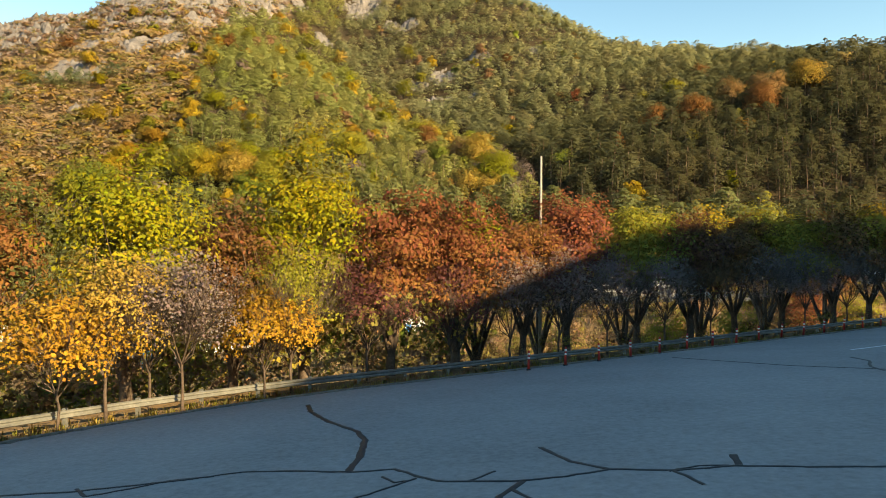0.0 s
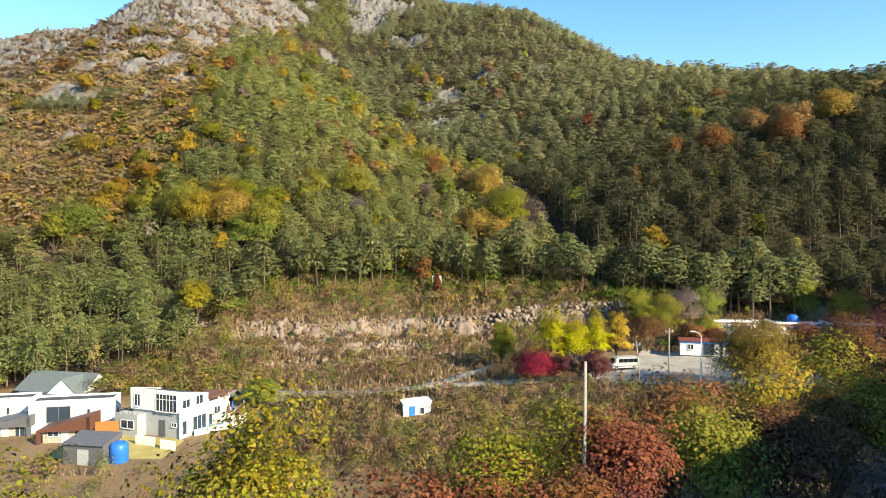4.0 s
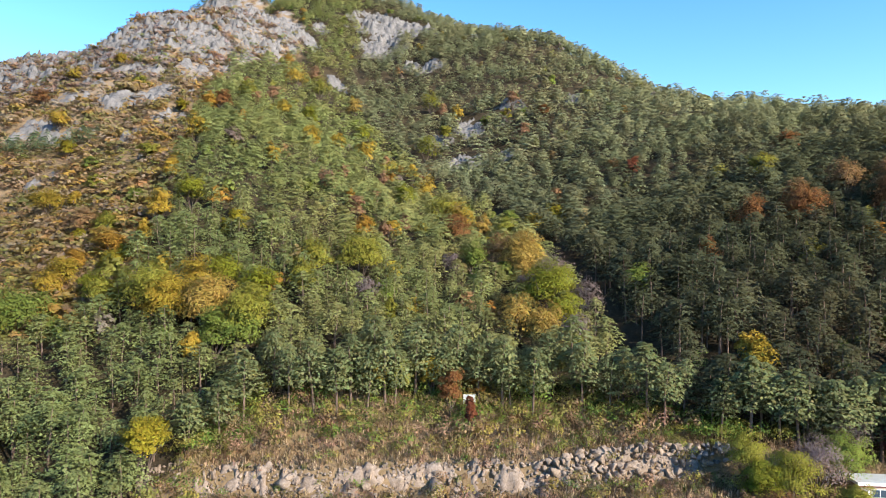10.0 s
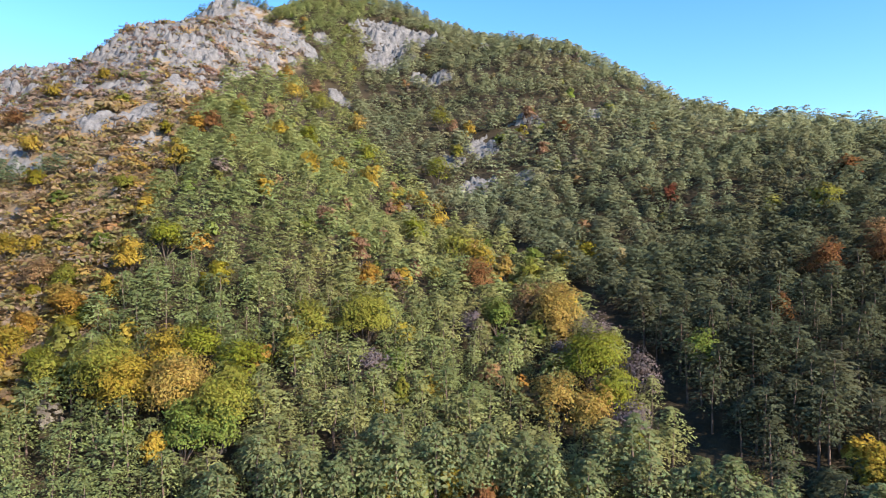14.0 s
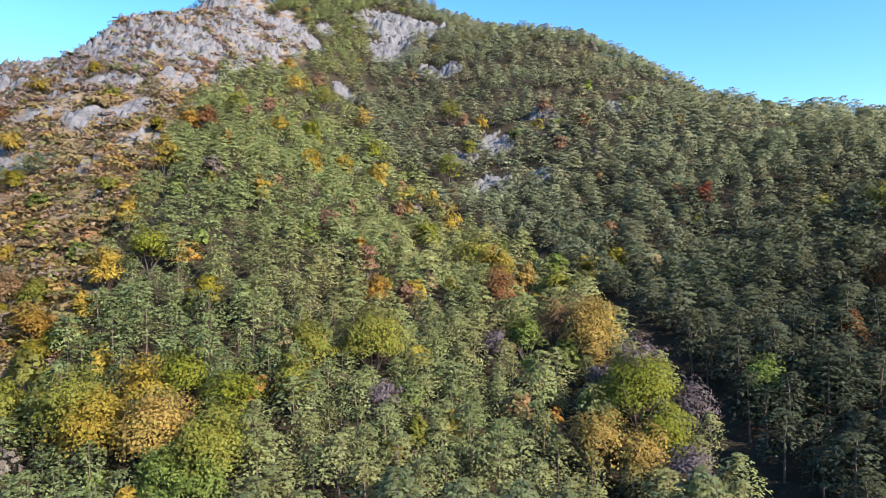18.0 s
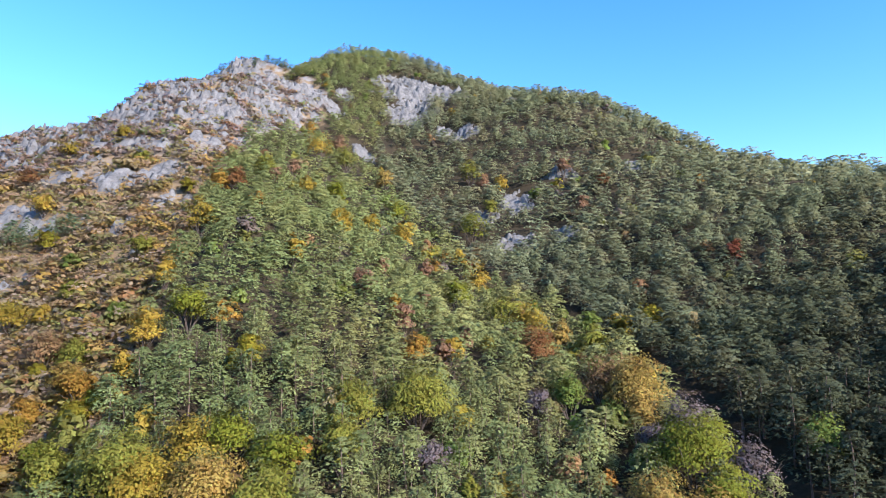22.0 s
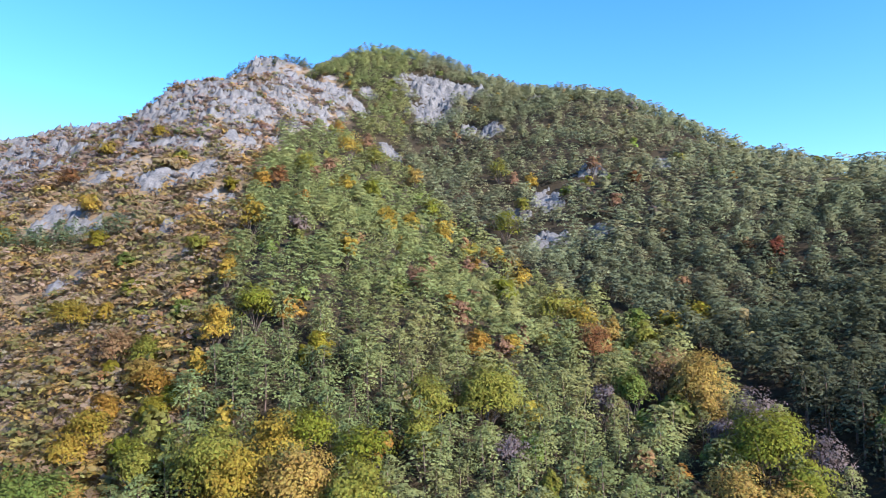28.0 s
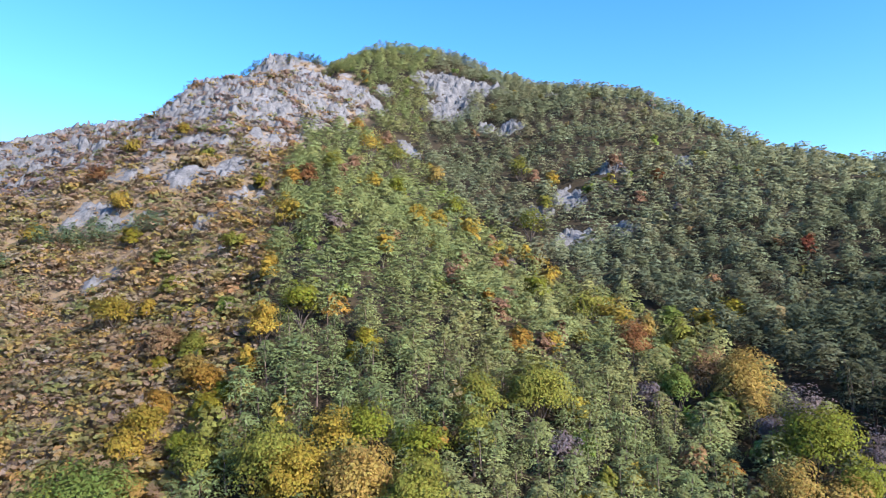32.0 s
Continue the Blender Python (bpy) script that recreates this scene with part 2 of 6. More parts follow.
FORMS = [(172, 20, [(-90, 0.4), (-56, 0.6), (-22, -2.0), (12, -1.4), (46, -0.9)]),
         (198, 24, [(-110, -3.2), (-69, -0.6), (-28, -0.1), (12, 7.1), (53, -0.8), (94, -5.3), (134, 6.4)]),
         (235, 28, [(-120, -0.9), (-72, 5.5), (-24, 2.7), (22, -2.9), (70, -8.3), (117, 0.1), (165, 0.4)]),
         (275, 34, [(-150, -1.6), (-92, 5.1), (-34, -0.8), (23, 2.5), (81, 1.0), (139, 0.5)]),
         (325, 36, [(-180, -3.3), (-118, 4.2), (-57, -10.6), (3, -0.6), (64, 0.9), (125, 1.2), (187, 8.0)]),
         (385, 40, [(-270, 5.3), (-202, 1.2), (-134, 15.9), (-66, -15.3), (2, 7.4), (70, 0.1), (138, -4.9)]),
         (450, 44, [(-320, 0.0), (-245, 7.8), (-170, -29.4), (-95, 6.3), (-20, -8.0), (54, 5.6), (128, -5.1)]),
         (530, 60, [(-330, -8.0), (-228, 0.1), (-126, 7.7), (-24, 0.4), (78, -26.0)])]
KNOLLS = [(375, 10, [(-188, -5.0), (-166, 5.5)]), (480, 55, [(-30, 2.0), (50, 3.2), (130, 2.0)]), (548, 32, [(-184, 44.7), (-150, 5.3)]), (420, 45, [(197, 44.6), (267, -10.0)])]


def ease(a, b, v):
    u = np.clip((v - a) / (b - a), 0, 1)
    return u * u * (3 - 2 * u)


def bumps(x, y, size, seed):
    """Smooth uneven ground, about -1 to 1: a few waves that cross at odd angles."""
    r, out = np.random.RandomState(seed), 0
    for i in range(9):
        a, k = r.uniform(0, 6.28), 6.28 / (size * r.uniform(0.55, 1.7))
        out = out + np.sin((x * np.cos(a) + y * np.sin(a)) * k + r.uniform(0, 6.28))
    return out / 3.5


def mountain(x, y):
    z = np.interp(y, [100, 143, 200, 300, 400, 480, 650, 900, 2000], [0, 4, 36, 82, 132, 150, 110, 40, 0])
    for north, breadth, swells in LOW_SLOPE + MID_SLOPE + CREST + FORMS + KNOLLS:
        for east, rise in swells:
            z = z + rise * np.exp(-((x - east) ** 2 + (y - north) ** 2) / (2 * breadth**2))
    z = z * (1 - ease(450, 900, np.abs(x + 40)))
    return z + ease(150, 260, y) * (1.6 * bumps(x, y, 34, 5) + 0.7 * bumps(x, y, 13, 6))


def past_rail(x, y):
    """Metres beyond the guardrail of the car park, which runs up to the right."""
    return -0.5 * (x - 3.85) + 0.866 * (y - 30.0)


def bend(u):
    """The guardrail bends towards the car park at its near end."""
    return -0.022 * np.clip(-8 - u, 0, 16) ** 2


def lot_height(x, y):
    return 3.4 + 0.06 * x - 0.105 * y


def road_height(x):
    return np.interp(x, [-70, -25, 0, 25, 60], [-9.5, -7.2, -4.7, -2.7, -2.0])


def valley(x, y):
    road = road_height(x)
    rise = ease(132.0, 135.8, y + 0.8 * np.sin(x * 0.21)) * 3.6
    step = ease(121, 122.5, y + 0.6 * np.sin(x * 0.3)) * 1.1 + ease(126.5, 127.5, y + 0.5 * np.sin(x * 0.26 + 1)) * 1.0
    far = road + ease(106, 131, y) * np.interp(x, [-60, -30, 0, 25, 60], [3.0, 2.2, 0.2, 0.6, 0.4]) + step + rise + ease(136, 143, y) * np.interp(x, [-60, 0, 30, 60], [2.4, 1.6, 1.4, 2.5])
    yard = -10.6 + 0.03 * (y - 90)
    near = np.interp(y, [40, 60, 84, 96, 130], [-9.5, -10, -9.6, -7.9, -7.5])
    reach = 5 * ease(8, 22, x) + 5.5 * ease(21, 31, x)
    k = ease(92 - reach, 101 - reach, y)
    z = near * (1 - k) + far * k
    left = 1 - ease(-27, -20, x)
    k = left * (1 - ease(104, 110.5, y))
    z = z * (1 - k) + yard * k
    return z


def height(x, y):
    """The ground's height at a place in the plan."""
    x, y = np.asarray(x, float), np.asarray(y, float)
    low = valley(x, y) + 0.25 * bumps(x, y, 9, 8) * ease(112, 116, y)
    k = ease(139, 150, y)
    z = low * (1 - k) + mountain(x, y) * k
    s = past_rail(x, y)
    lot = lot_height(x, y)
    drop = ease(1.2, 26, s)
    # unseen hill, added and shaped to shade the car park and the near trees
    along = (x - 39) * 0.62 + (y + 14) * 0.78
    across = (-(x - 39) * 0.78 + (y + 14) * 0.62) / 11.0
    top = np.clip(24.0 + 0.19 * np.clip(along, 0, 14) + 0.22 * np.clip(along - 14, 0, 7) + 0.02 * np.maximum(along - 21, 0) + 2.0 * ease(-5, -12, along), 0, 29.5)
    shade_hill = top * np.exp(-0.5 * across**2) * ease(-95, -50, along) * (1 - ease(55, 80, along)) * (1 - ease(-9, -1, s))
    # an unseen spur, added east of the flats to keep the low sun off them
    east = 43 * np.exp(-0.5 * ((-(x - 112) * 0.784 + (y - 86) * 0.62) / 10.0) ** 2)
    beside = (x - 112) * 0.62 + (y - 86) * 0.784
    z = z + east * ease(-20, -12, beside) * (1 - ease(14, 30, beside)) * ease(84, 94, x)
    return np.where(y > 75, z, np.where(s < 0, lot + shade_hill, lot * (1 - drop) + valley(x, y) * drop))
# ---- mesh helpers ----
def facing(v):
    """The way in which each leaf of a crown looks: out of the crown and up, a little uneven from leaf to leaf."""
    c = v.reshape(-1, 4, 3).mean(1)
    r = np.random.RandomState(len(c))
    low, high = c.min(0), c.max(0)
    d = (c - (low + high) / 2 + (0, 0, 0.05 * (high[2] - low[2]))) / ((high - low) / 2 + 0.01)
    n = d * (0.75, 0.75, 0.5) + (0, 0, 0.6) + r.normal(0, 0.16, c.shape)
    n /= np.linalg.norm(n, axis=1, keepdims=True) + 1e-9
    return np.repeat(n, 4, 0)


def mesh_of(name, verts, quads, mat, colours=None, outward=None):
    """A mesh from arrays of corners and of four-cornered faces, with a leaf colour for each corner."""
    me = bpy.data.meshes.new(name)
    nv, nq = len(verts), len(quads)
    me.vertices.add(nv), me.loops.add(nq * 4), me.polygons.add(nq)
    me.vertices.foreach_set("co", np.asarray(verts, np.float32).ravel())
    me.loops.foreach_set("vertex_index", np.asarray(quads, np.int32).ravel())
    me.polygons.foreach_set("loop_start", np.arange(0, nq * 4, 4, dtype=np.int32))
    if colours is not None:
        a = me.attributes.new("leaf_colour", "FLOAT_COLOR", "POINT")
        a.data.foreach_set("color", np.concatenate([colours, np.ones((nv, 1))], 1).astype(np.float32).ravel())
        n = me.attributes.new("outward", "FLOAT_VECTOR", "POINT")
        n.data.foreach_set("vector", (outward if outward is not None else facing(np.asarray(verts, float))).astype(np.float32).ravel())
    me.materials.append(mat)
    me.update(calc_edges=True)
    return me


def part(name, bm, mat, parent=None, label="", smooth=False):
    me = bpy.data.meshes.new(name)
    bm.to_mesh(me)
    bm.free()
    me.materials.append(mat)
    if smooth:
        me.polygons.foreach_set("use_smooth", [True] * len(me.polygons))
    ob = new(name, me)
    ob.parent = parent
    if label:
        ob["label"] = label
    return ob


def thing(name, x, y, z, label, category, turn=0.0, group="", kind=""):
    e = new(name)
    e.empty_display_size = 0.3
    e.matrix_basis = pose(x, y, z, 0, 0, turn)
    return tagged(e, label, category, group, kind)


def cards(centres, normals, sizes, r, stretch=1.5, ways=None):
    """Small bent leaf-like plates: four corners each, facing their normals."""
    n = len(centres)
    normals = normals / (np.linalg.norm(normals, axis=1, keepdims=True) + 1e-9)
    side = r.normal(size=(n, 3)) if ways is None else ways + r.normal(0, 0.35, (n, 3))
    side -= normals * (side * normals).sum(1, keepdims=True)
    side /= np.linalg.norm(side, axis=1, keepdims=True) + 1e-9
    other = np.cross(normals, side)
    s = sizes[:, None]
    jag = r.uniform(0.65, 1.25, (n, 4, 1))
    v = np.stack([side * s * stretch, other * s, -side * s * stretch, -other * s], 1) * jag * 0.5
    v[:, 0] -= normals * s * 0.18
    v[:, 2] -= normals * s * 0.18
    v += centres[:, None]
    return v.reshape(-1, 3), np.arange(n * 4).reshape(n, 4)


def tube(path, radii, sides=6):
    """A tapering limb along a path."""
    path, v, q = np.asarray(path, float), [], []
    for i, (p, rad) in enumerate(zip(path, radii)):
        d = path[min(i + 1, len(path) - 1)] - path[max(i - 1, 0)]
        d /= np.linalg.norm(d) + 1e-9
        a = np.cross(d, (0.31, 0.95, 0.05))
        a /= np.linalg.norm(a) + 1e-9
        b = np.cross(d, a)
        for k in range(sides):
            c, s = math.cos(6.2832 * k / sides), math.sin(6.2832 * k / sides)
            v.append(p + rad * (a * c + b * s))
    for i in range(len(path) - 1):
        for k in range(sides):
            k2 = (k + 1) % sides
            q.append((i * sides + k, i * sides + k2, (i + 1) * sides + k2, (i + 1) * sides + k))
    return np.array(v), np.array(q)


def joined(pieces):
    vs, qs, base = [], [], 0
    for v, q in pieces:
        vs.append(v), qs.append(q + base)
        base += len(v)
    return np.concatenate(vs), np.concatenate(qs)


def pine_crown(seed, pads, per, size, tall=10.0, broad=2.6, bare=0.34):
    """Flattened pads of needles at the ends of the branches, set round the stem like steps, smaller to a rounded top."""
    r = np.random.RandomState(seed)
    u = np.clip((np.arange(pads) + 0.5) / pads + r.uniform(-0.5, 0.5, pads) / pads, 0, 0.99)
    reach = broad * (1 - u**1.8) ** 0.7 * (0.74 + 0.26 * np.minimum(1, u / 0.2)) * r.uniform(0.72, 1.12, pads) + 0.12 * broad
    az = np.arange(pads) * 2.4 + r.uniform(-0.5, 0.5, pads)
    out = np.stack([np.cos(az), np.sin(az), 0 * az], -1)
    mid = out * (reach * 0.56)[:, None]
    mid[:, 2] = tall * (bare + (0.96 - bare) * u) - 0.08 * reach
    wide = 0.46 * reach + 0.10 * broad
    e = r.normal(size=(pads, per, 3))
    e /= np.linalg.norm(e, axis=2, keepdims=True)
    e[:, :, 2] = np.abs(e[:, :, 2]) * 1.1 - 0.28
    c = mid[:, None] + e * wide[:, None, None] * np.array([1.0, 1.0, 0.52]) * r.uniform(0.6, 1.08, (pads, per, 1))
    nrm = e * 0.5 + np.array([0, 0, 0.6]) + r.normal(0, 0.25, e.shape)
    ways = (e + out[:, None] * 0.5 + np.array([0, 0, 0.25])).reshape(-1, 3)
    return cards(c.reshape(-1, 3), nrm.reshape(-1, 3), size * r.uniform(0.8, 1.4, pads * per), r, 1.75, ways)


def leaf_crown(seed, clumps, per, size, tall=8.0, broad=3.0, low=0.28, spread=0.34):
    """A broad crown: clumps of leaves of uneven size round a lumpy outline, with gaps."""
    r = np.random.RandomState(seed)
    d = r.normal(size=(clumps, 3))
    d /= np.linalg.norm(d, axis=1, keepdims=True)
    d[:, 2] = np.where(d[:, 2] < -0.5, -d[:, 2], d[:, 2])
    k = r.uniform(0.3, 0.95, clumps)[:, None]
    half = tall * (1 - low) / 2
    axes = np.array([broad, broad, half])
    mid = np.array([0, 0, tall * low + half])
    cc = d * k * axes * r.uniform(0.82, 1.08, clumps)[:, None]
    cr = broad * spread * r.uniform(0.7, 1.3, clumps)
    e = r.normal(size=(clumps, per, 3))
    e /= np.linalg.norm(e, axis=2, keepdims=True)
    e[:, :, 2] = np.abs(e[:, :, 2]) * 1.1 - 0.35
    c = cc[:, None] + e * cr[:, None, None] * r.uniform(0.7, 1.05, (clumps, per, 1)) + mid
    nrm = e + d[:, None] * 0.5 + np.array([0, 0, 0.35]) + r.normal(0, 0.45, e.shape)
    return cards(c.reshape(-1, 3), nrm.reshape(-1, 3), size * r.uniform(0.6, 1.3, clumps * per), r, 1.25)


def trunk_of(seed, tall, girth, lean=0.35, sides=6):
    r = np.random.RandomState(seed)
    k = np.linspace(0, 1, 6)
    w = np.cumsum(r.normal(0, lean * 0.3, (6, 2)), 0) * k[:, None]
    return tube(np.column_stack([w, k * tall - 0.3 * (k == 0)]), girth * (1 - 0.8 * k) + 0.02, sides)


def limbs_of(seed, tall, girth, broad, count=7, low=0.25, twigs=0, rise=0.75):
    """A trunk that forks into limbs, with twigs on them."""
    r = np.random.RandomState(seed)
    stem = low * tall
    out = [tube([(0, 0, -0.3), (r.normal(0, 0.05), r.normal(0, 0.05), stem * 0.5), (0, 0, stem)], [girth * 1.25, girth, girth * 0.85], 7)]
    for i in range(count):
        az = 6.2832 * i / count + r.uniform(-0.4, 0.4)
        reach = broad * r.uniform(0.55, 0.95)
        top = stem + (tall - stem) * r.uniform(0.6, 0.98) * rise
        a = np.array([0, 0, stem * r.uniform(0.75, 1.0)])
        b = np.array([math.cos(az) * reach * 0.45, math.sin(az) * reach * 0.45, stem + (top - stem) * 0.6])
        c = np.array([math.cos(az) * reach, math.sin(az) * reach, top])
        out.append(tube([a, (a + b) / 2 + r.normal(0, 0.08, 3), b, c], [girth * 0.6, girth * 0.45, girth * 0.3, 0.012], 5))
        for _ in range(twigs):
            f = r.uniform(0.35, 1)
            p = b + (c - b) * f if r.rand() < 0.7 else a + (b - a) * max(f, 0.6)
            d = r.normal(size=3) * 0.55 + (c - a) / np.linalg.norm(c - a) * 0.8 + np.array([0, 0, 0.25])
            d *= broad * r.uniform(0.22, 0.5)
            out.append(tube([p, p + d * 0.5 + r.normal(0, 0.05, 3), p + d], [girth * 0.13, girth * 0.08, 0.006], 3))
    return joined(out)


def spread_plants(name, kinds, xs, ys, scales, which, colours, mat, lift=0.0, widths=None, seed=3):
    """One joined mesh of many plants: kinds are templates, which says the kind of each."""
    r = np.random.RandomState(seed)
    zs = height(xs, ys) + lift
    vs, qs, cs, ns, base = [], [], [], [], 0
    for k, (v, q) in enumerate(kinds):
        n = facing(v) if mat is LEAF else np.zeros(v.shape)
        pick = np.where(which == k)[0]
        if not len(pick):
            continue
        a = r.uniform(0, 6.28, len(pick))
        ca, sa, s = np.cos(a)[:, None], np.sin(a)[:, None], scales[pick][:, None]
        w = s * (widths[pick][:, None] if widths is not None else 1.0)
        x = (v[:, 0] * ca - v[:, 1] * sa) * w + xs[pick][:, None]
        y = (v[:, 0] * sa + v[:, 1] * ca) * w + ys[pick][:, None]
        z = v[:, 2] * s + zs[pick][:, None]
        vs.append(np.stack([x, y, z], -1).reshape(-1, 3))
        qs.append((q[None] + (np.arange(len(pick)) * len(v))[:, None, None]).reshape(-1, 4) + base)
        cs.append(np.repeat(colours[pick], len(v), 0))
        ns.append(np.stack([n[:, 0] * ca - n[:, 1] * sa, n[:, 0] * sa + n[:, 1] * ca, n[:, 2] + 0 * ca], -1).reshape(-1, 3))
        base += len(pick) * len(v)
    return new(name, mesh_of(name, np.concatenate(vs), np.concatenate(qs), mat, np.concatenate(cs), np.concatenate(ns)))


def scatter(x0, x1, y0, y1, step, seed, jitter=0.42):
    r = np.random.RandomState(seed)
    gx, gy = np.meshgrid(np.arange(x0, x1, step), np.arange(y0, y1, step * 0.87))
    gx = gx + (np.arange(gx.shape[0]) % 2)[:, None] * step * 0.5
    gx = gx + r.uniform(-jitter, jitter, gx.shape) * step
    gy = gy + r.uniform(-jitter, jitter, gy.shape) * step
    return gx.ravel(), gy.ravel()


def shades(base, n, r, spread=0.14, drift=0.08):
    """Colours near a base colour."""
    c = np.asarray(base, float)[None] * r.uniform(1 - spread, 1 + spread, (n, 1))
    return np.clip(c * r.uniform(1 - drift, 1 + drift, (n, 3)), 0.004, 0.9)
# ---- where things grow ----
def wood_west(y):
    """The western edge of the planted pines."""
    return np.interp(y, [112, 150, 157, 173, 190, 216, 234, 280, 327, 345, 380, 420, 470], [-125, -112, -70, -67, -71, -76, -81, -90, -99, -92, -86, -92, -128])


def wood_foot(x):
    return np.interp(x, [-130, -60, -47, -42, -34, 0, 18, 26, 38, 60, 130], [112, 115, 122, 139, 145, 147, 146, 141, 134, 132, 130])


def gully_line(y):
    return np.interp(y, [140, 165, 181, 194, 215, 232, 250, 260, 270, 306, 340, 360], [22, 20, 18, 16, 12, 7, 3, -8, -20, -30, -52, -62])


# bare granite among the pines: (east, north, half breadth, half depth)
CLIFFS = [(-52, 444, 18, 13), (-35, 446, 16, 9), (-49, 421, 13, 12), (-84, 424, 5, 4.5), (-85, 402, 6, 6), (9, 426, 8, 5), (-20, 391, 7, 7), (-30, 402, 4, 6),
          (-65, 375, 5, 3.5), (0, 328, 6.5, 9), (-12, 320, 4.5, 4), (-3, 299, 6.5, 5), (14, 300, 4.5, 5), (18, 341, 7, 3), (45, 340, 3.5, 6)]
# bare granite of the open western slope, from the crags of the crest down to single slabs in the scrub
CRAGS = [(-146, 346, 16, 18), (-145, 369, 13, 8), (-109, 365, 16, 15), (-112, 335, 15, 12), (-96, 326, 3.5, 9), (-96, 394, 6, 10), (-143, 327, 10, 7), (-128, 350, 14, 12), (-225, 372, 13, 16),
         (-196, 372, 12, 6), (-176, 529, 11, 9), (-166, 352, 8, 8), (-120, 384, 10, 7)]
SLABS_AT = [(-108, 272, 6, 8), (-116, 264, 8, 4.5), (-124, 268, 5, 4), (-143, 279, 6, 4), (-130, 248, 8, 4), (-140, 252, 6, 4), (-117, 223, 4, 3), (-84, 196, 1.4, 3), (-86, 202, 2, 2), (-95, 250, 5, 6),
            (-99, 233, 3, 5), (-160, 300, 5, 3), (-120, 292, 5, 3), (-108, 296, 4, 3), (-133, 300, 6, 3)]


def in_gully(x, y):
    """The bare stream bed between the spur and the eastern wood."""
    gap = x - gully_line(y)
    return (gap > 0.5) & (gap < np.interp(y, [150, 200, 262], [7.5, 6.5, 4.0])) & (y < 268)


def in_sight(x, y, up=7.0):
    """False on the far side of the ridges, as seen from above the middle of the valley."""
    ex, ey, ez = -10.0, 60.0, 48.0
    ok = np.ones(np.shape(x), bool)
    steep = (height(x, y) + up - ez) / np.hypot(x - ex, y - ey)
    for k in np.linspace(0.35, 0.97, 32):
        px, py = ex + (x - ex) * k, ey + (y - ey) * k
        ok &= (height(px, py) - ez) / np.hypot(px - ex, py - ey) < steep + 0.012
    return ok


def within(spots, x, y):
    """How far inside the nearest of some round patches a place lies: 1 at its middle, 0 at its edge."""
    out = np.full(np.shape(x), -9.0)
    for cx, cy, rx, ry in spots:
        out = np.maximum(out, 1 - np.hypot((x - cx) / rx, (y - cy) / ry))
    return out


def on_cliff(x, y, grow=1.0):
    return within(CLIFFS, x, y) > 1 - grow


def rockiness(x, y):
    """Above zero where the granite of the open slope lies bare."""
    uneven = 0.34 * bumps(x + 0.5 * y, y * 1.3, 9, 71) + 0.28 * bumps(x, y, 4.2, 72)
    strewn = -0.42 + 0.36 * ease(255, 330, y) + 0.5 * bumps(x, y * 1.5, 15, 73) * ease(235, 300, y)
    return np.maximum(np.maximum(within(CRAGS, x, y) * 0.7 - 0.12, within(SLABS_AT, x, y) * 1.2 + 0.1) + uneven, strewn + uneven * 0.7)


# ---- ground ----
gx = np.concatenate([[-3000, -1800, -1100, -800, -600, -500, -440], np.arange(-400, -150, 6.0), np.arange(-150, 130, 2.0), np.arange(130, 320, 6.0), [340, 400, 480, 600, 900, 1500, 3000]])
gy = np.concatenate([[-3000, -1500, -700, -400, -250, -160, -120], np.arange(-100, 0, 4.0), np.arange(0, 150, 1.25), np.arange(150, 340, 2.5), np.arange(340, 660, 5.0), [680, 720, 780, 860, 1000, 1400, 2000, 3000]])
mx, my = np.meshgrid(gx, gy)
mz = height(mx, my)
inlot = past_rail(mx, my) < 0.6
mz = np.where(inlot & (my < 75), mz - 0.10, mz)
nx, ny = len(gx), len(gy)
idx = np.arange(nx * ny).reshape(ny, nx)
gq = np.stack([idx[:-1, :-1], idx[:-1, 1:], idx[1:, 1:], idx[1:, :-1]], -1).reshape(-1, 4)
gme = mesh_of("ground", np.stack([mx, my, mz], -1).reshape(-1, 3), gq, SOIL)
forest = (mx > wood_west(my)) & (my > wood_foot(mx) + 2)
cover = np.where(forest, 0.0, 1.0).ravel()
moorland = ((mx < wood_west(my)) & (my > 150)).astype(np.float32).ravel()
ga = gme.attributes.new("open_grass", "FLOAT", "POINT")
ga.data.foreach_set("value", cover.astype(np.float32))
ga = gme.attributes.new("heath", "FLOAT", "POINT")
ga.data.foreach_set("value", moorland)
ga = gme.attributes.new("bare_rock", "FLOAT", "POINT")
ga.data.foreach_set("value", (moorland * ease(265, 320, my).ravel()).astype(np.float32))
gme.polygons.foreach_set("use_smooth", np.ones(len(gq), bool))
ground = tagged(new("ground", gme), "dry grass, leaf litter and soil of valley and mountain", "ground", kind="structure")


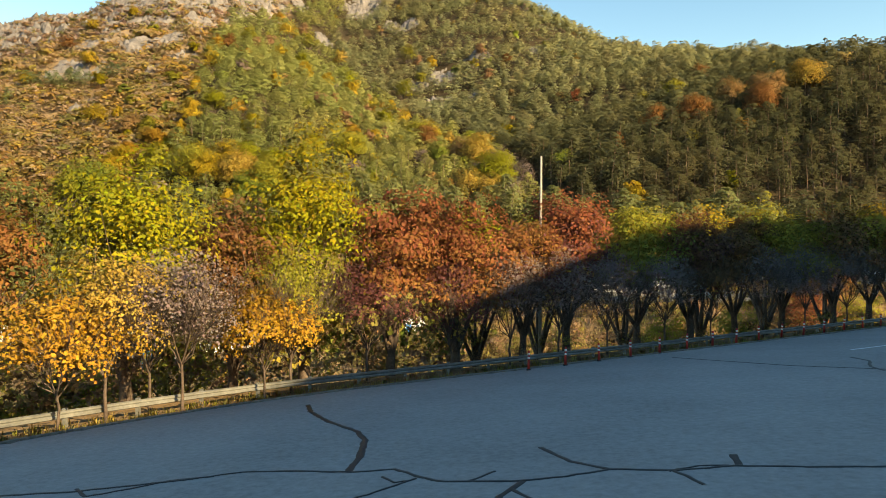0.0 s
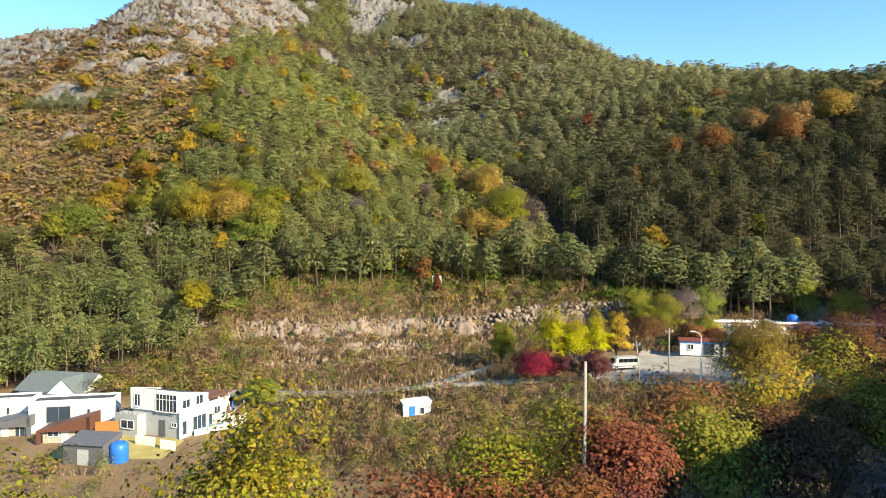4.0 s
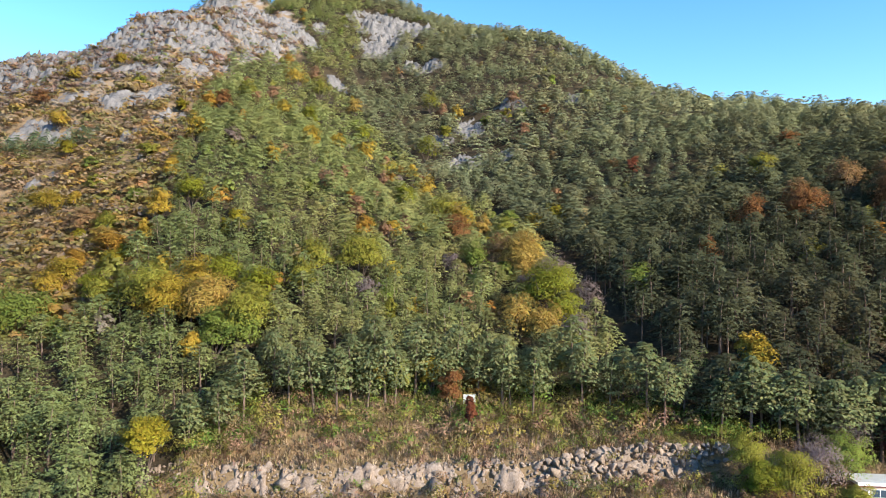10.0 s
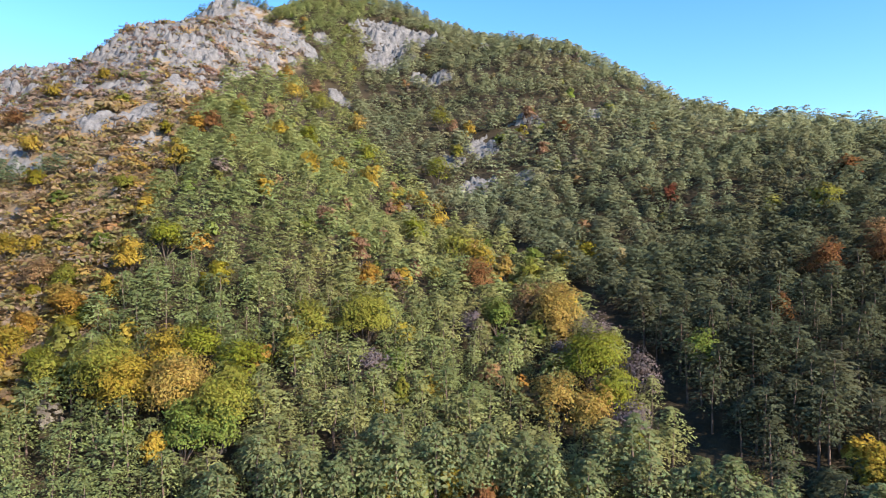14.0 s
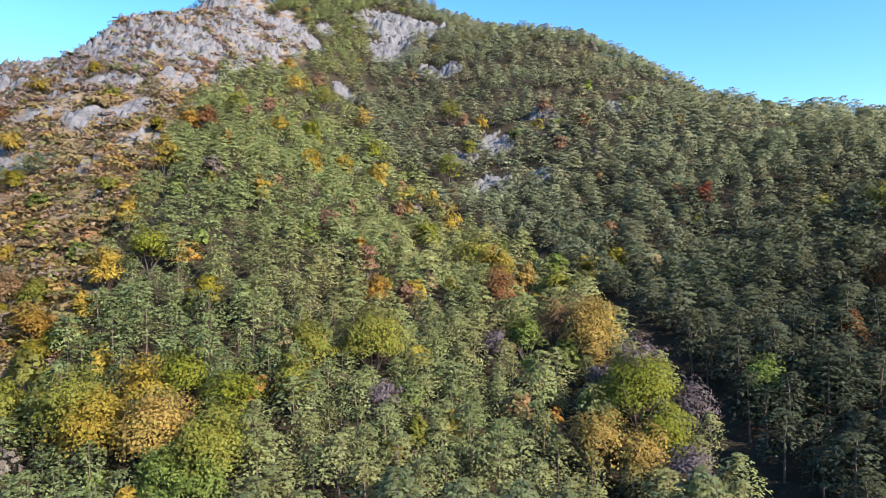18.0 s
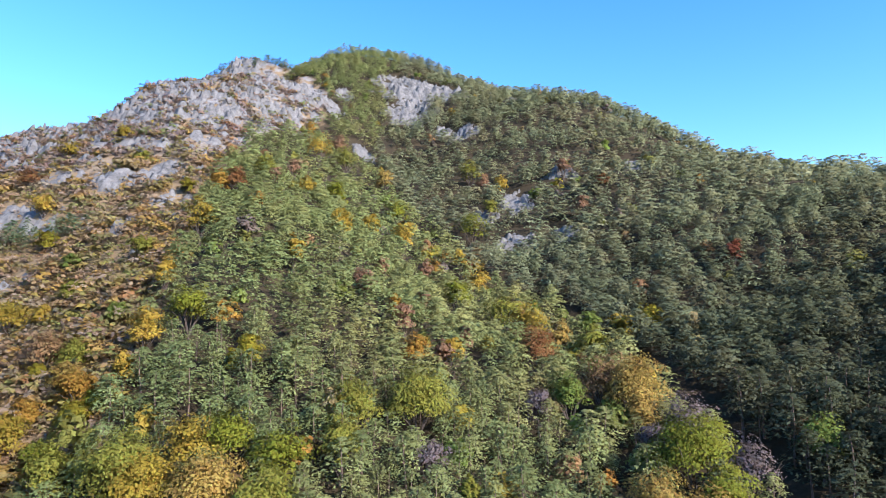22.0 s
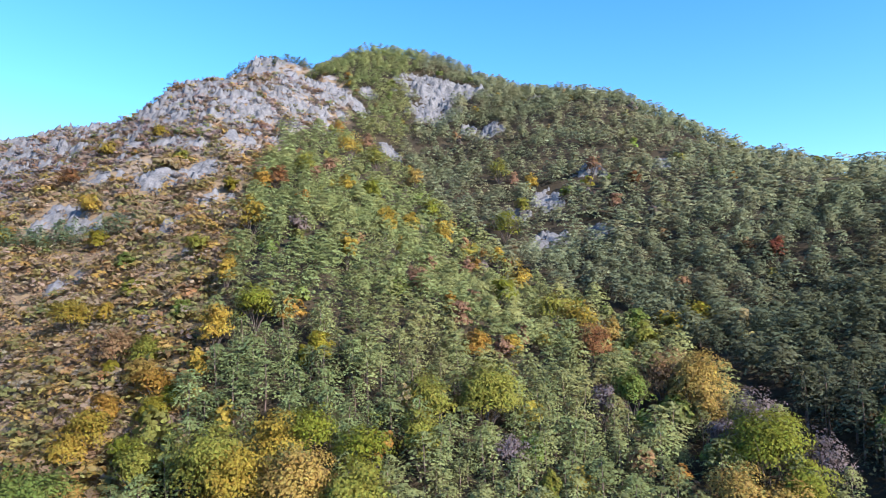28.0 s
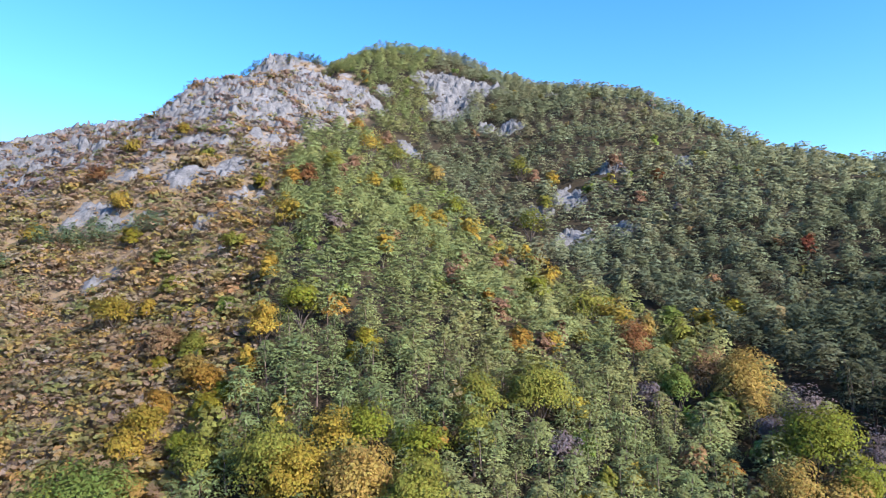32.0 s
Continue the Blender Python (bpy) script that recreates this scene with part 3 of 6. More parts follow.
def sheet(name, outline, mat, label, lift, cell=1.5, inside=None, category="road"):
    """A paved patch that lies on the ground: a grid cut to an outline given as a test of x and y, with an edge that goes down."""
    x0, x1, y0, y1 = outline
    xs, ys = np.arange(x0, x1 + cell, cell), np.arange(y0, y1 + cell, cell)
    bm, made = bmesh.new(), {}
    zs = height(*np.meshgrid(xs, ys)) + lift

    def corner(i, j):
        if (i, j) not in made:
            made[i, j] = bm.verts.new((xs[i], ys[j], zs[j, i]))
        return made[i, j]
    for i in range(len(xs) - 1):
        for j in range(len(ys) - 1):
            if inside(xs[i] + cell / 2, ys[j] + cell / 2):
                bm.faces.new([corner(i, j), corner(i + 1, j), corner(i + 1, j + 1), corner(i, j + 1)])
    edge = [e for e in bm.edges if e.is_boundary]
    made = bmesh.ops.extrude_edge_only(bm, edges=edge)
    for v in made["geom"]:
        if isinstance(v, bmesh.types.BMVert):
            v.co.z -= 0.5
    ob = part(name, bm, mat, label=label, smooth=False)
    return tagged(ob, label, category, kind="structure")


def ribbon(name, line, width, mat, label, lift=0.06, step=1.0, category="road"):
    """A road along a line of places, with edges that go into the ground."""
    pts = [Vector(p) for p in line]
    path = []
    for i in range(len(pts) - 1):
        p0, p1, p2, p3 = pts[max(i - 1, 0)], pts[i], pts[i + 1], pts[min(i + 2, len(pts) - 1)]
        n = max(2, int((p2 - p1).length / step))
        for k in range(n):
            t = k / n
            path.append(0.5 * (2 * p1 + (p2 - p0) * t + (2 * p0 - 5 * p1 + 4 * p2 - p3) * t * t + (3 * p1 - p0 - 3 * p2 + p3) * t**3))
    path.append(pts[-1])
    bm, prev = bmesh.new(), None
    for i, p in enumerate(path):
        d = (path[min(i + 1, len(path) - 1)] - path[max(i - 1, 0)]).normalized()
        s = Vector((-d.y, d.x))
        w = width * (1 + 0.08 * math.sin(i * 0.9) + 0.05 * math.sin(i * 2.3))
        zc = float(height(p.x, p.y)) + lift
        row = []
        for off in (-0.5, -0.5, -0.17, 0.17, 0.5, 0.5):
            q = p + s * off * w
            z = max(float(height(q.x, q.y)) + lift, zc - 0.25)
            row.append(bm.verts.new((q.x, q.y, z)))
        row[0].co.z -= 0.6
        row[5].co.z -= 0.6
        if prev:
            for a in range(5):
                bm.faces.new([prev[a], row[a], row[a + 1], prev[a + 1]])
        prev = row
    return tagged(part(name, bm, mat, smooth=True), label, category, kind="structure")


def on_lot(x, y):
    return past_rail(x, y) < -1.4 + bend(0.866 * (x - 3.85) + 0.5 * (y - 30)) and x < 42 + 0.5 * y and y > -60 and x > -60


car_park = sheet("car_park", (-60, 75, -45, 60), ASPHALT, "grey asphalt car park with sealed cracks, in shade", 0.0, 0.5, on_lot)
lane = ribbon("lane", [(-33, 110.4), (-28, 109.6), (-22, 107.4), (-15, 104.9), (-3.7, 103.7), (8.6, 102.3), (20, 101.5), (27, 101)], 2.8, CONCRETE, "pale concrete lane along the foot of the slope")
ribbon("branch_lane", [(-4, 103.9), (0.5, 107.2), (3.2, 110.8), (6.5, 113.5), (12, 115.5)], 2.6, CONCRETE, "pale concrete lane that forks off uphill", 0.10)


def on_yard(x, y):
    lo = np.interp(x, [18, 24, 31, 44, 48], [98.8, 95.6, 91.8, 91.6, 94])
    hi = np.interp(x, [18, 22, 27, 31, 36, 40, 48], [103.5, 106.5, 111, 119, 119, 112.5, 108])
    return 18 < x < 48 and lo < y < hi


yard = sheet("gravel_yard", (16, 50, 90, 121), CONCRETE, "pale gravel parking yard beside the lane", 0.08, 0.4, on_yard)

# single trees that stand out in the wood and on the slope: (east, north, half breadth)
SLOPE_TREES = {
    "lime": [(-62.4, 187.0, 2.7), (-60.3, 291.4, 2.3), (-41.7, 303.7, 3.2), (-57.8, 287.9, 1.8), (-72.2, 165.4, 1.9), (-70.2, 174.0, 1.2), (-47.4, 165.1, 2.5), (-40.3, 163.1, 2.6), (15.3, 155.6, 1.1), (-19.9, 233.8, 2.6), (17.2, 229.6, 1.1), (-16.9, 298.1, 4.4), (62.6, 148.3, 1.3)],
    "brass": [(-48.5, 239.8, 2.6), (-45.0, 266.0, 2.2), (-64.1, 269.3, 2.0), (-75.3, 221.3, 2.9), (-101.2, 199.2, 3.3), (-136.9, 302.9, 2.2), (-154.5, 300.7, 3.0), (-79.1, 168.1, 2.8), (-51.5, 162.9, 2.7), (-54.5, 157.3, 3.0), (41.0, 145.0, 2.2), (-8.6, 147.8, 1.5), (-4.1, 224.1, 3.9), (-146.5, 241.4, 3.0)],
    "gold": [(-53.0, 215.6, 1.7), (-35.8, 266.9, 2.8), (-76.1, 335.7, 4.2), (-67.6, 183.1, 2.1), (-94.3, 198.3, 1.2), (-67.9, 177.1, 1.1), (-71.3, 197.2, 1.5), (-129.0, 249.6, 2.9), (-80.0, 165.2, 2.4), (-47.5, 150.3, 1.1), (-15.3, 255.2, 2.8), (-19.8, 199.6, 1.4), (-20.2, 268.8, 1.6), (-5.5, 336.4, 2.2), (40.1, 147.1, 1.5)],
    "yellow": [(-50.4, 181.0, 1.7), (-52.4, 179.7, 0.8), (-71.9, 171.7, 1.8), (-83.3, 180.7, 1.0), (-92.6, 255.0, 1.8), (-117.1, 233.7, 2.1), (22.0, 227.4, 2.8)],
    "orange": [(-26.2, 194.9, 1.9), (-30.9, 208.3, 1.0), (-83.4, 253.2, 2.0), (-86.5, 363.3, 2.4), (-73.6, 175.1, 2.4), (-79.3, 172.6, 1.6)],
    "peach": [(-37.9, 212.9, 1.9), (-36.6, 230.5, 1.2), (-29.0, 258.2, 1.5), (-72.6, 267.5, 1.6), (-65.8, 248.9, 1.3), (-26.7, 224.6, 1.2), (-29.2, 204.4, 1.6), (-17.8, 205.7, 1.1), (-74.1, 363.5, 2.7), (-75.2, 295.1, 2.3), (-21.4, 198.6, 1.3), (-12.3, 340.9, 2.1), (20.2, 305.8, 2.1), (18.5, 337.2, 2.3)],
    "rust": [(-79.9, 255.2, 2.3), (-151.7, 277.5, 3.1), (45.9, 180.3, 1.6), (-5.6, 145.8, 1.6), (-4.7, 203.8, 3.2), (29.4, 317.7, 1.8), (59.0, 190.0, 3.1), (68.5, 187.3, 3.6), (84.1, 181.5, 3.6), (87.6, 234.5, 2.3)],
    "olive": [(-66.5, 340.2, 4.6), (-75.8, 267.1, 2.6), (-78.6, 182.5, 2.0), (-92.2, 203.6, 1.9), (-117.9, 279.0, 2.3), (-85.2, 216.1, 2.2), (-67.9, 160.4, 2.5), (-58.6, 159.5, 3.4), (-40.0, 155.2, 3.2), (-33.5, 167.7, 2.3), (-33.1, 173.7, 3.0), (-24.4, 177.9, 3.8), (-16.7, 164.2, 1.1), (-9.4, 230.5, 3.7), (7.5, 216.7, 2.4), (-17.3, 345.6, 4.2), (-10.1, 315.9, 2.2), (72.9, 217.4, 3.0), (-83.6, 152.6, 2.9)],
    "amber": [(-50.2, 335.9, 3.2), (-77.3, 178.4, 1.8), (-47.1, 156.6, 3.3), (5.9, 163.0, 3.3), (10.9, 161.7, 2.8), (9.1, 188.5, 3.9), (8.9, 183.7, 2.1), (1.6, 220.8, 2.2), (98.5, 185.6, 4.1)],
    "russet": [(-84.4, 184.3, 2.7), (4.7, 192.9, 3.0), (71.9, 196.9, 2.4), (82.6, 196.6, 3.1), (88.0, 186.2, 4.0)],
    "leafgreen": [(-77.2, 191.9, 1.3), (-102.7, 220.2, 1.5), (-44.2, 151.6, 2.4), (-1.0, 189.1, 2.5), (29.9, 172.2, 2.3), (9.5, 231.2, 2.0), (-80.6, 156.2, 5.3), (-39.8, 152.0, 2.1)],
    "twig": [(-21.5, 168.6, 1.8), (19.3, 169.4, 2.7), (15.9, 158.5, 2.2), (14.6, 179.4, 3.1), (-6.1, 186.1, 1.7), (9.2, 177.9, 1.6)],
    "limegreen": [(12.9, 171.3, 4.4), (14.4, 164.4, 2.9)],
    "red": [(-2.5, 141.7, 0.6), (-17.7, 268.9, 0.8), (47.8, 247.8, 1.7)]}


def taken(x, y):
    """True where a single tree of its own stands."""
    hit = np.zeros(np.shape(x), bool)
    for spots in SLOPE_TREES.values():
        for cx, cy, b in spots:
            hit |= (x - cx) ** 2 + (y - cy) ** 2 < (b * 0.85) ** 2
    return hit


# ---- trees of the mountain ----
PINES_NEAR = [pine_crown(20 + i, 24, 30, 0.27, 9.2, 3.0, 0.36) for i in range(6)]
PINES_MID = [pine_crown(40 + i, 17, 22, 0.36, 9.0, 3.15, 0.36) for i in range(6)]
PINES_FAR = [pine_crown(60 + i, 11, 15, 0.54, 8.8, 3.5, 0.3) for i in range(5)]
TRUNKS = [trunk_of(80 + i, 8.5, 0.17, 0.4, 5) for i in range(4)]
BROAD_MID = [leaf_crown(100 + i, 20, 12, 0.85, 8.0, 3.2, 0.15) for i in range(5)]
BROAD_FAR = [leaf_crown(120 + i, 10, 8, 1.5, 8.0, 3.2, 0.1) for i in range(4)]
SHRUBS = [leaf_crown(140 + i, 5, 9, 0.34, 1.5, 1.1, 0.0, 0.55) for i in range(5)]
SHRUBS_FAR = [leaf_crown(150 + i, 5, 7, 0.48, 1.5, 1.3, 0.0, 0.6) for i in range(4)]

AUTUMN = np.array([(0.26, 0.25, 0.06), (0.42, 0.32, 0.05), (0.44, 0.24, 0.05), (0.32, 0.19, 0.09), (0.20, 0.25, 0.05), (0.26, 0.20, 0.17), (0.38, 0.30, 0.13)])
HEATH = np.array([(0.25, 0.165, 0.125), (0.29, 0.19, 0.125), (0.36, 0.215, 0.05), (0.22, 0.185, 0.07), (0.165, 0.19, 0.06), (0.30, 0.225, 0.195), (0.34, 0.17, 0.07), (0.33, 0.26, 0.06)])


def drawn(palette, weights, n, r, spread=0.16):
    pick = r.choice(len(palette), n, p=np.array(weights) / np.sum(weights))
    return palette[pick] * r.uniform(1 - spread, 1 + spread, (n, 1)) * r.uniform(0.94, 1.06, (n, 3))


def grow(name, x0, x1, y0, y1, step, pines, broads, seed, trunks=None, lots=1.0):
    """Fill a belt of the wood with pines and a few broad-leaved trees."""
    r = np.random.RandomState(seed)
    x, y = scatter(x0, x1, y0, y1, step, seed)
    ok = (x > wood_west(y) + r.normal(0, 1.5, len(x))) & (y > wood_foot(x) + 1) & ~on_cliff(x, y, 0.85) & ~on_cliff(x, y + 4, 0.9) & ~on_cliff(x, y + 8, 0.6) & ~taken(x, y) & ~in_gully(x, y) & in_sight(x, y)
    x, y = x[ok], y[ok]
    gap = x - gully_line(y)
    patch = bumps(x, y, 40, 31)
    chance = 0.035 + 0.40 * np.exp(-((gap + 9) / 8.0) ** 2) * (y < 250) + 0.10 * (patch > 0.8) * (gap < 0) + 0.20 * np.exp(-((gap + 5) / 9.0) ** 2) * (y >= 250) * (y < 330)
    broad = r.uniform(size=len(x)) < chance
    p, b = np.where(~broad)[0], np.where(broad)[0]
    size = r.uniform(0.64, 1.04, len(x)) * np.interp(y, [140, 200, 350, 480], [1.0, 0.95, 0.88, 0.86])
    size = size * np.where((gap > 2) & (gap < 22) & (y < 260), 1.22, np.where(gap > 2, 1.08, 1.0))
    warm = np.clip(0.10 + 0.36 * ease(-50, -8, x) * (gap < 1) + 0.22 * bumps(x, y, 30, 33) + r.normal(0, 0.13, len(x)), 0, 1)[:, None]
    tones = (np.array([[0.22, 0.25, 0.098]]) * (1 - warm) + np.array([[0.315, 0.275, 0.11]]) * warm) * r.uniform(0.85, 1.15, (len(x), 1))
    # shade put into the needle colours east of the gully: darker and bluer
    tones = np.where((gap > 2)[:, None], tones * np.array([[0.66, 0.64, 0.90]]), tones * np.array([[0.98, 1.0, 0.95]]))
    # colours also darkened low in the east for shade, lightened upslope for haze
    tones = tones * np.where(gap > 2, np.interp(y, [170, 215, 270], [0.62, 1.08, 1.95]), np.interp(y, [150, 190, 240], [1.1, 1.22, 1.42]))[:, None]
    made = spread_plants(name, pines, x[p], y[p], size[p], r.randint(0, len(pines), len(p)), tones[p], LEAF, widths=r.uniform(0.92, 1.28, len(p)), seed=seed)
    tagged(made, "dense wood of dark green pines on the mountainside", "pine wood", kind="stuff")
    if len(b):
        tones = drawn(AUTUMN, [4, 2.5, 1.5, 2, 3, 1.5, 1.5], len(b), r)
        made = spread_plants("mixed_wood", broads, x[b], y[b], size[b] * 0.9, r.randint(0, len(broads), len(b)), tones, LEAF, seed=seed + 1)
        tagged(made, "scattered broad-leaved trees in autumn colours among the pines", "wood", kind="stuff")
    if trunks:
        made = spread_plants("pine_trunks", trunks, x[p], y[p], size[p], r.randint(0, len(trunks), len(p)), tones[:1].repeat(len(p), 0), PINE_BARK, seed=seed)
        tagged(made, "slender reddish grey pine trunks in the wood", "tree trunks", kind="stuff")


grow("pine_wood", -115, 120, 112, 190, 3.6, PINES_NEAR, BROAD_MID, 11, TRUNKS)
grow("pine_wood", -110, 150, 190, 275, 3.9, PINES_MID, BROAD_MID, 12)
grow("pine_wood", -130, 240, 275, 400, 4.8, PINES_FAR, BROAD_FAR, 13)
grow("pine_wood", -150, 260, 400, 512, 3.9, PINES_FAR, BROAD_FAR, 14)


def heath(name, x0, x1, y0, y1, step, kinds, seed):
    """Low autumn scrub on the bare western slope."""
    r = np.random.RandomState(seed)
    x, y = scatter(x0, x1, y0, y1, step, seed)
    stony = 0.5 + 0.5 * bumps(x, y, 30, 41)
    ok = (x < wood_west(y) + 1) & (y > 150) & (r.uniform(size=len(x)) > 0.04 + 0.12 * ease(250, 320, y) * stony)
    ok &= ((rockiness(x, y) < 0.02) | (r.uniform(size=len(x)) < 0.1)) & in_sight(x, y, 2.0)
    x, y = x[ok], y[ok]
    near = bumps(x, y, 22, 42)
    w = r.uniform(size=len(x))
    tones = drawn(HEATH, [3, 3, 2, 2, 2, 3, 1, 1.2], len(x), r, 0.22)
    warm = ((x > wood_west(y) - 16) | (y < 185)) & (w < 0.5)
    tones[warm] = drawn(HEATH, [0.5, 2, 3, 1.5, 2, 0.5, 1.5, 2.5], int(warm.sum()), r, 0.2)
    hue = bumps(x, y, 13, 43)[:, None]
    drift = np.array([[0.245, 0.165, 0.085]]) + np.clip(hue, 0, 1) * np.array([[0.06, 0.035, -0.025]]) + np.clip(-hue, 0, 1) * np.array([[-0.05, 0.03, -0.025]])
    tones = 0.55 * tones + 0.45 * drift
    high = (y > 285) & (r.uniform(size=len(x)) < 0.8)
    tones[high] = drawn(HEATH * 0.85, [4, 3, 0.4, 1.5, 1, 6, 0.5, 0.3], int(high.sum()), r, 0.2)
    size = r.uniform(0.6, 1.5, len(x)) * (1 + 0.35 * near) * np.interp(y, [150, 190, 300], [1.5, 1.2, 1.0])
    # scrub colours grow lighter upslope, standing in for haze
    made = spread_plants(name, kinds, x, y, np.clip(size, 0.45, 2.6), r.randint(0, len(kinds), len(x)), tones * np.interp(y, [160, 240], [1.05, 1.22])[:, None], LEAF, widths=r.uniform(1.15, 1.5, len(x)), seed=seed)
    tagged(made, "low scrub in brown, orange and green autumn leaf", "scrub", kind="stuff")


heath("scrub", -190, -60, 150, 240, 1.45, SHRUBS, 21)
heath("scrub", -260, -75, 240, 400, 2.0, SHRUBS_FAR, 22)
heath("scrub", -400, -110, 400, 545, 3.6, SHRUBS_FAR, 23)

# a stand of pines on the open slope, and a few on the summit
for cx, cy, rx, ry, step, kinds, seed in ((-130, 239, 19, 5, 3.6, PINES_MID, 61), (-152, 222, 12, 7, 4.0, PINES_MID, 62), (-152, 528, 16, 8, 4.4, PINES_FAR, 63), (-196, 530, 9, 6, 4.4, PINES_FAR, 64)):
    r = np.random.RandomState(seed)
    x, y = scatter(cx - rx, cx + rx, cy - ry, cy + ry, step, seed)
    ok = ((x - cx) / rx) ** 2 + ((y - cy) / ry) ** 2 < 1
    x, y = x[ok], y[ok]
    made = spread_plants("pine_stand", kinds, x, y, r.uniform(0.5, 0.85, len(x)), r.randint(0, len(kinds), len(x)), np.array([[0.15, 0.20, 0.10]]) * r.uniform(0.8, 1.2, (len(x), 1)), LEAF, seed=seed)
    tagged(made, "small stand of dark green pines on the open slope", "pine wood", kind="stuff")

# ---- granite ----
def boulder(seed, n=3, rough=0.22, flat=1.0):
    """A rough block: a cube of small faces pushed out to an uneven round shape with cut sides."""
    r = np.random.RandomState(seed)
    v, q, seen = [], [], {}

    def at(p):
        key = tuple(np.round(p, 4))
        if key not in seen:
            seen[key] = len(v)
            v.append(p)
        return seen[key]
    for axis in range(3):
        for sign in (-1, 1):
            for i in range(n):
                for j in range(n):
                    c = []
                    for di, dj in ((0, 0), (1, 0), (1, 1), (0, 1)):
                        p = np.zeros(3)
                        p[axis], p[(axis + 1) % 3], p[(axis + 2) % 3] = sign, 2 * (i + di) / n - 1, 2 * (j + dj) / n - 1
                        c.append(at(p))
                    q.append(c if sign > 0 else c[::-1])
    v = np.array(v)
    length = np.linalg.norm(v, axis=1, keepdims=True)
    v = v / length ** 0.2 * np.array([1.0, 0.8, 0.75])
    ax, ay = r.uniform(-0.5, 0.5, 2)
    turn = np.array(Euler((ax, ay, r.uniform(0, 6.28))).to_matrix())
    for _ in range(15):
        d = r.normal(size=3)
        d /= np.linalg.norm(d)
        over = np.maximum(0, v @ d - r.uniform(0.28, 0.66))
        v -= over[:, None] * d
    v = (v + r.normal(0, rough * 0.16, v.shape)) @ turn.T
    v[:, 2] = v[:, 2] * flat + 0.35
    return v, np.array(q)


BOULDERS = [boulder(200 + i, 3, 0.2) for i in range(7)]


def strew(name, x, y, size, kinds, mat, seed, label, lift=0.0, widths=None):
    r = np.random.RandomState(seed)
    ob = spread_plants(name, kinds, x, y, size, r.randint(0, len(kinds), len(x)), np.ones((len(x), 3)), mat, lift, widths, seed)
    return tagged(ob, label, "rocks", kind="stuff")


def jointed(x, y, wide, deep, seed):
    """Blocks between joints: for each place the step, the tilt and the nearness to a joint of the block that it lies on."""
    r = np.random.RandomState(seed)
    n = 64
    px, py, up, tx, ty = (r.uniform(-1, 1, (n, n)) for _ in range(5))
    i, j = np.floor(x / wide).astype(int), np.floor(y / deep).astype(int)
    best, second = np.full(x.shape, 9.0), np.full(x.shape, 9.0)
    step = np.zeros(x.shape)
    for di in (-1, 0, 1):
        for dj in (-1, 0, 1):
            a, b = (i + di) % n, (j + dj) % n
            dx = x / wide - (i + di + 0.5 + 0.42 * px[a, b])
            dy = y / deep - (j + dj + 0.5 + 0.42 * py[a, b])
            d = np.hypot(dx, dy)
            closer = d < best
            second = np.where(closer, best, np.minimum(second, d))
            step = np.where(closer, up[a, b] + 0.8 * tx[a, b] * dx + 0.9 * ty[a, b] * dy, step)
            best = np.where(closer, d, best)
    return step, second - best


def rock_face(name, inside, x0, x1, y0, y1, grid, relief, seed, label, mat=ROCK):
    """Bare granite that stands out of the slope: jointed blocks of two sizes, sunk into the soil at the ragged edge."""
    xs, ys = np.arange(x0, x1 + grid, grid), np.arange(y0, y1 + grid, grid)
    x, y = np.meshgrid(xs, ys)
    r = np.random.RandomState(seed)
    x, y = x + r.uniform(-0.25, 0.25, x.shape) * grid, y + r.uniform(-0.25, 0.25, x.shape) * grid
    g = inside(x, y)
    lean = x + 0.35 * y
    big, gap = jointed(lean, y - 0.2 * x, 3.2, 4.6, seed)
    small, crack = jointed(lean, y, 1.4, 1.9, seed + 1)
    rise = np.clip(g * 3.2, 0, 1) * (0.5 + 0.75 * big - 1.0 * (gap < 0.13)) + 0.36 * small - 0.45 * (crack < 0.16) + r.normal(0, 0.07, x.shape)
    z = height(x, y) + np.where(g > 0, np.maximum(relief * rise, -0.3) + 0.25, -0.9)
    nx, ny = len(xs), len(ys)
    at = np.arange(nx * ny).reshape(ny, nx)
    q = np.stack([at[:-1, :-1], at[:-1, 1:], at[1:, 1:], at[1:, :-1]], -1).reshape(-1, 4)
    q = q[(g.ravel()[q] > 0).any(1)]
    used, q = np.unique(q, return_inverse=True)
    v = np.stack([x, y, z], -1).reshape(-1, 3)[used]
    return tagged(new(name, mesh_of(name, v, q.reshape(-1, 4), mat)), label, "rock face", kind="stuff")


def crest_rock(x, y):
    return np.where(x < wood_west(y) - 1, rockiness(x, y), -1)


rock_face("slope_rock", crest_rock, -200, -76, 190, 315, 0.8, 1.3, 51, "pale granite slabs and ledges among the scrub of the slope")
rock_face("crest_crag", crest_rock, -290, -84, 315, 415, 0.7, 2.2, 53, "weathered pale granite crags of the summit ridge")
rock_face("western_crag", crest_rock, -360, -200, 315, 500, 1.5, 2.6, 55, "granite outcrops of the low western crest")
rock_face("summit_tor", lambda x, y: within([(-176, 527, 12, 9), (-168, 522, 7, 5)], x, y) + 0.3 * bumps(x, y, 9, 75), -200, -150, 505, 548, 1.2, 4.0, 57, "rocky tor on the top of the mountain")
for k, (cx, cy, rx, ry) in enumerate(CLIFFS):
    near = [CLIFFS[k]]
    rock_face("cliff", lambda x, y: within(near, x, y) * 1.1 + 0.08 + 0.26 * bumps(x, y, 7, 46), cx - rx * 1.15, cx + rx * 1.15, cy - ry * 1.15, cy + ry * 1.15, 0.7 if rx < 10 else 0.9, 1.8 if rx < 10 else 2.6, 60 + k, "bare pale granite cliff among the pines")
rr = np.random.RandomState(77)
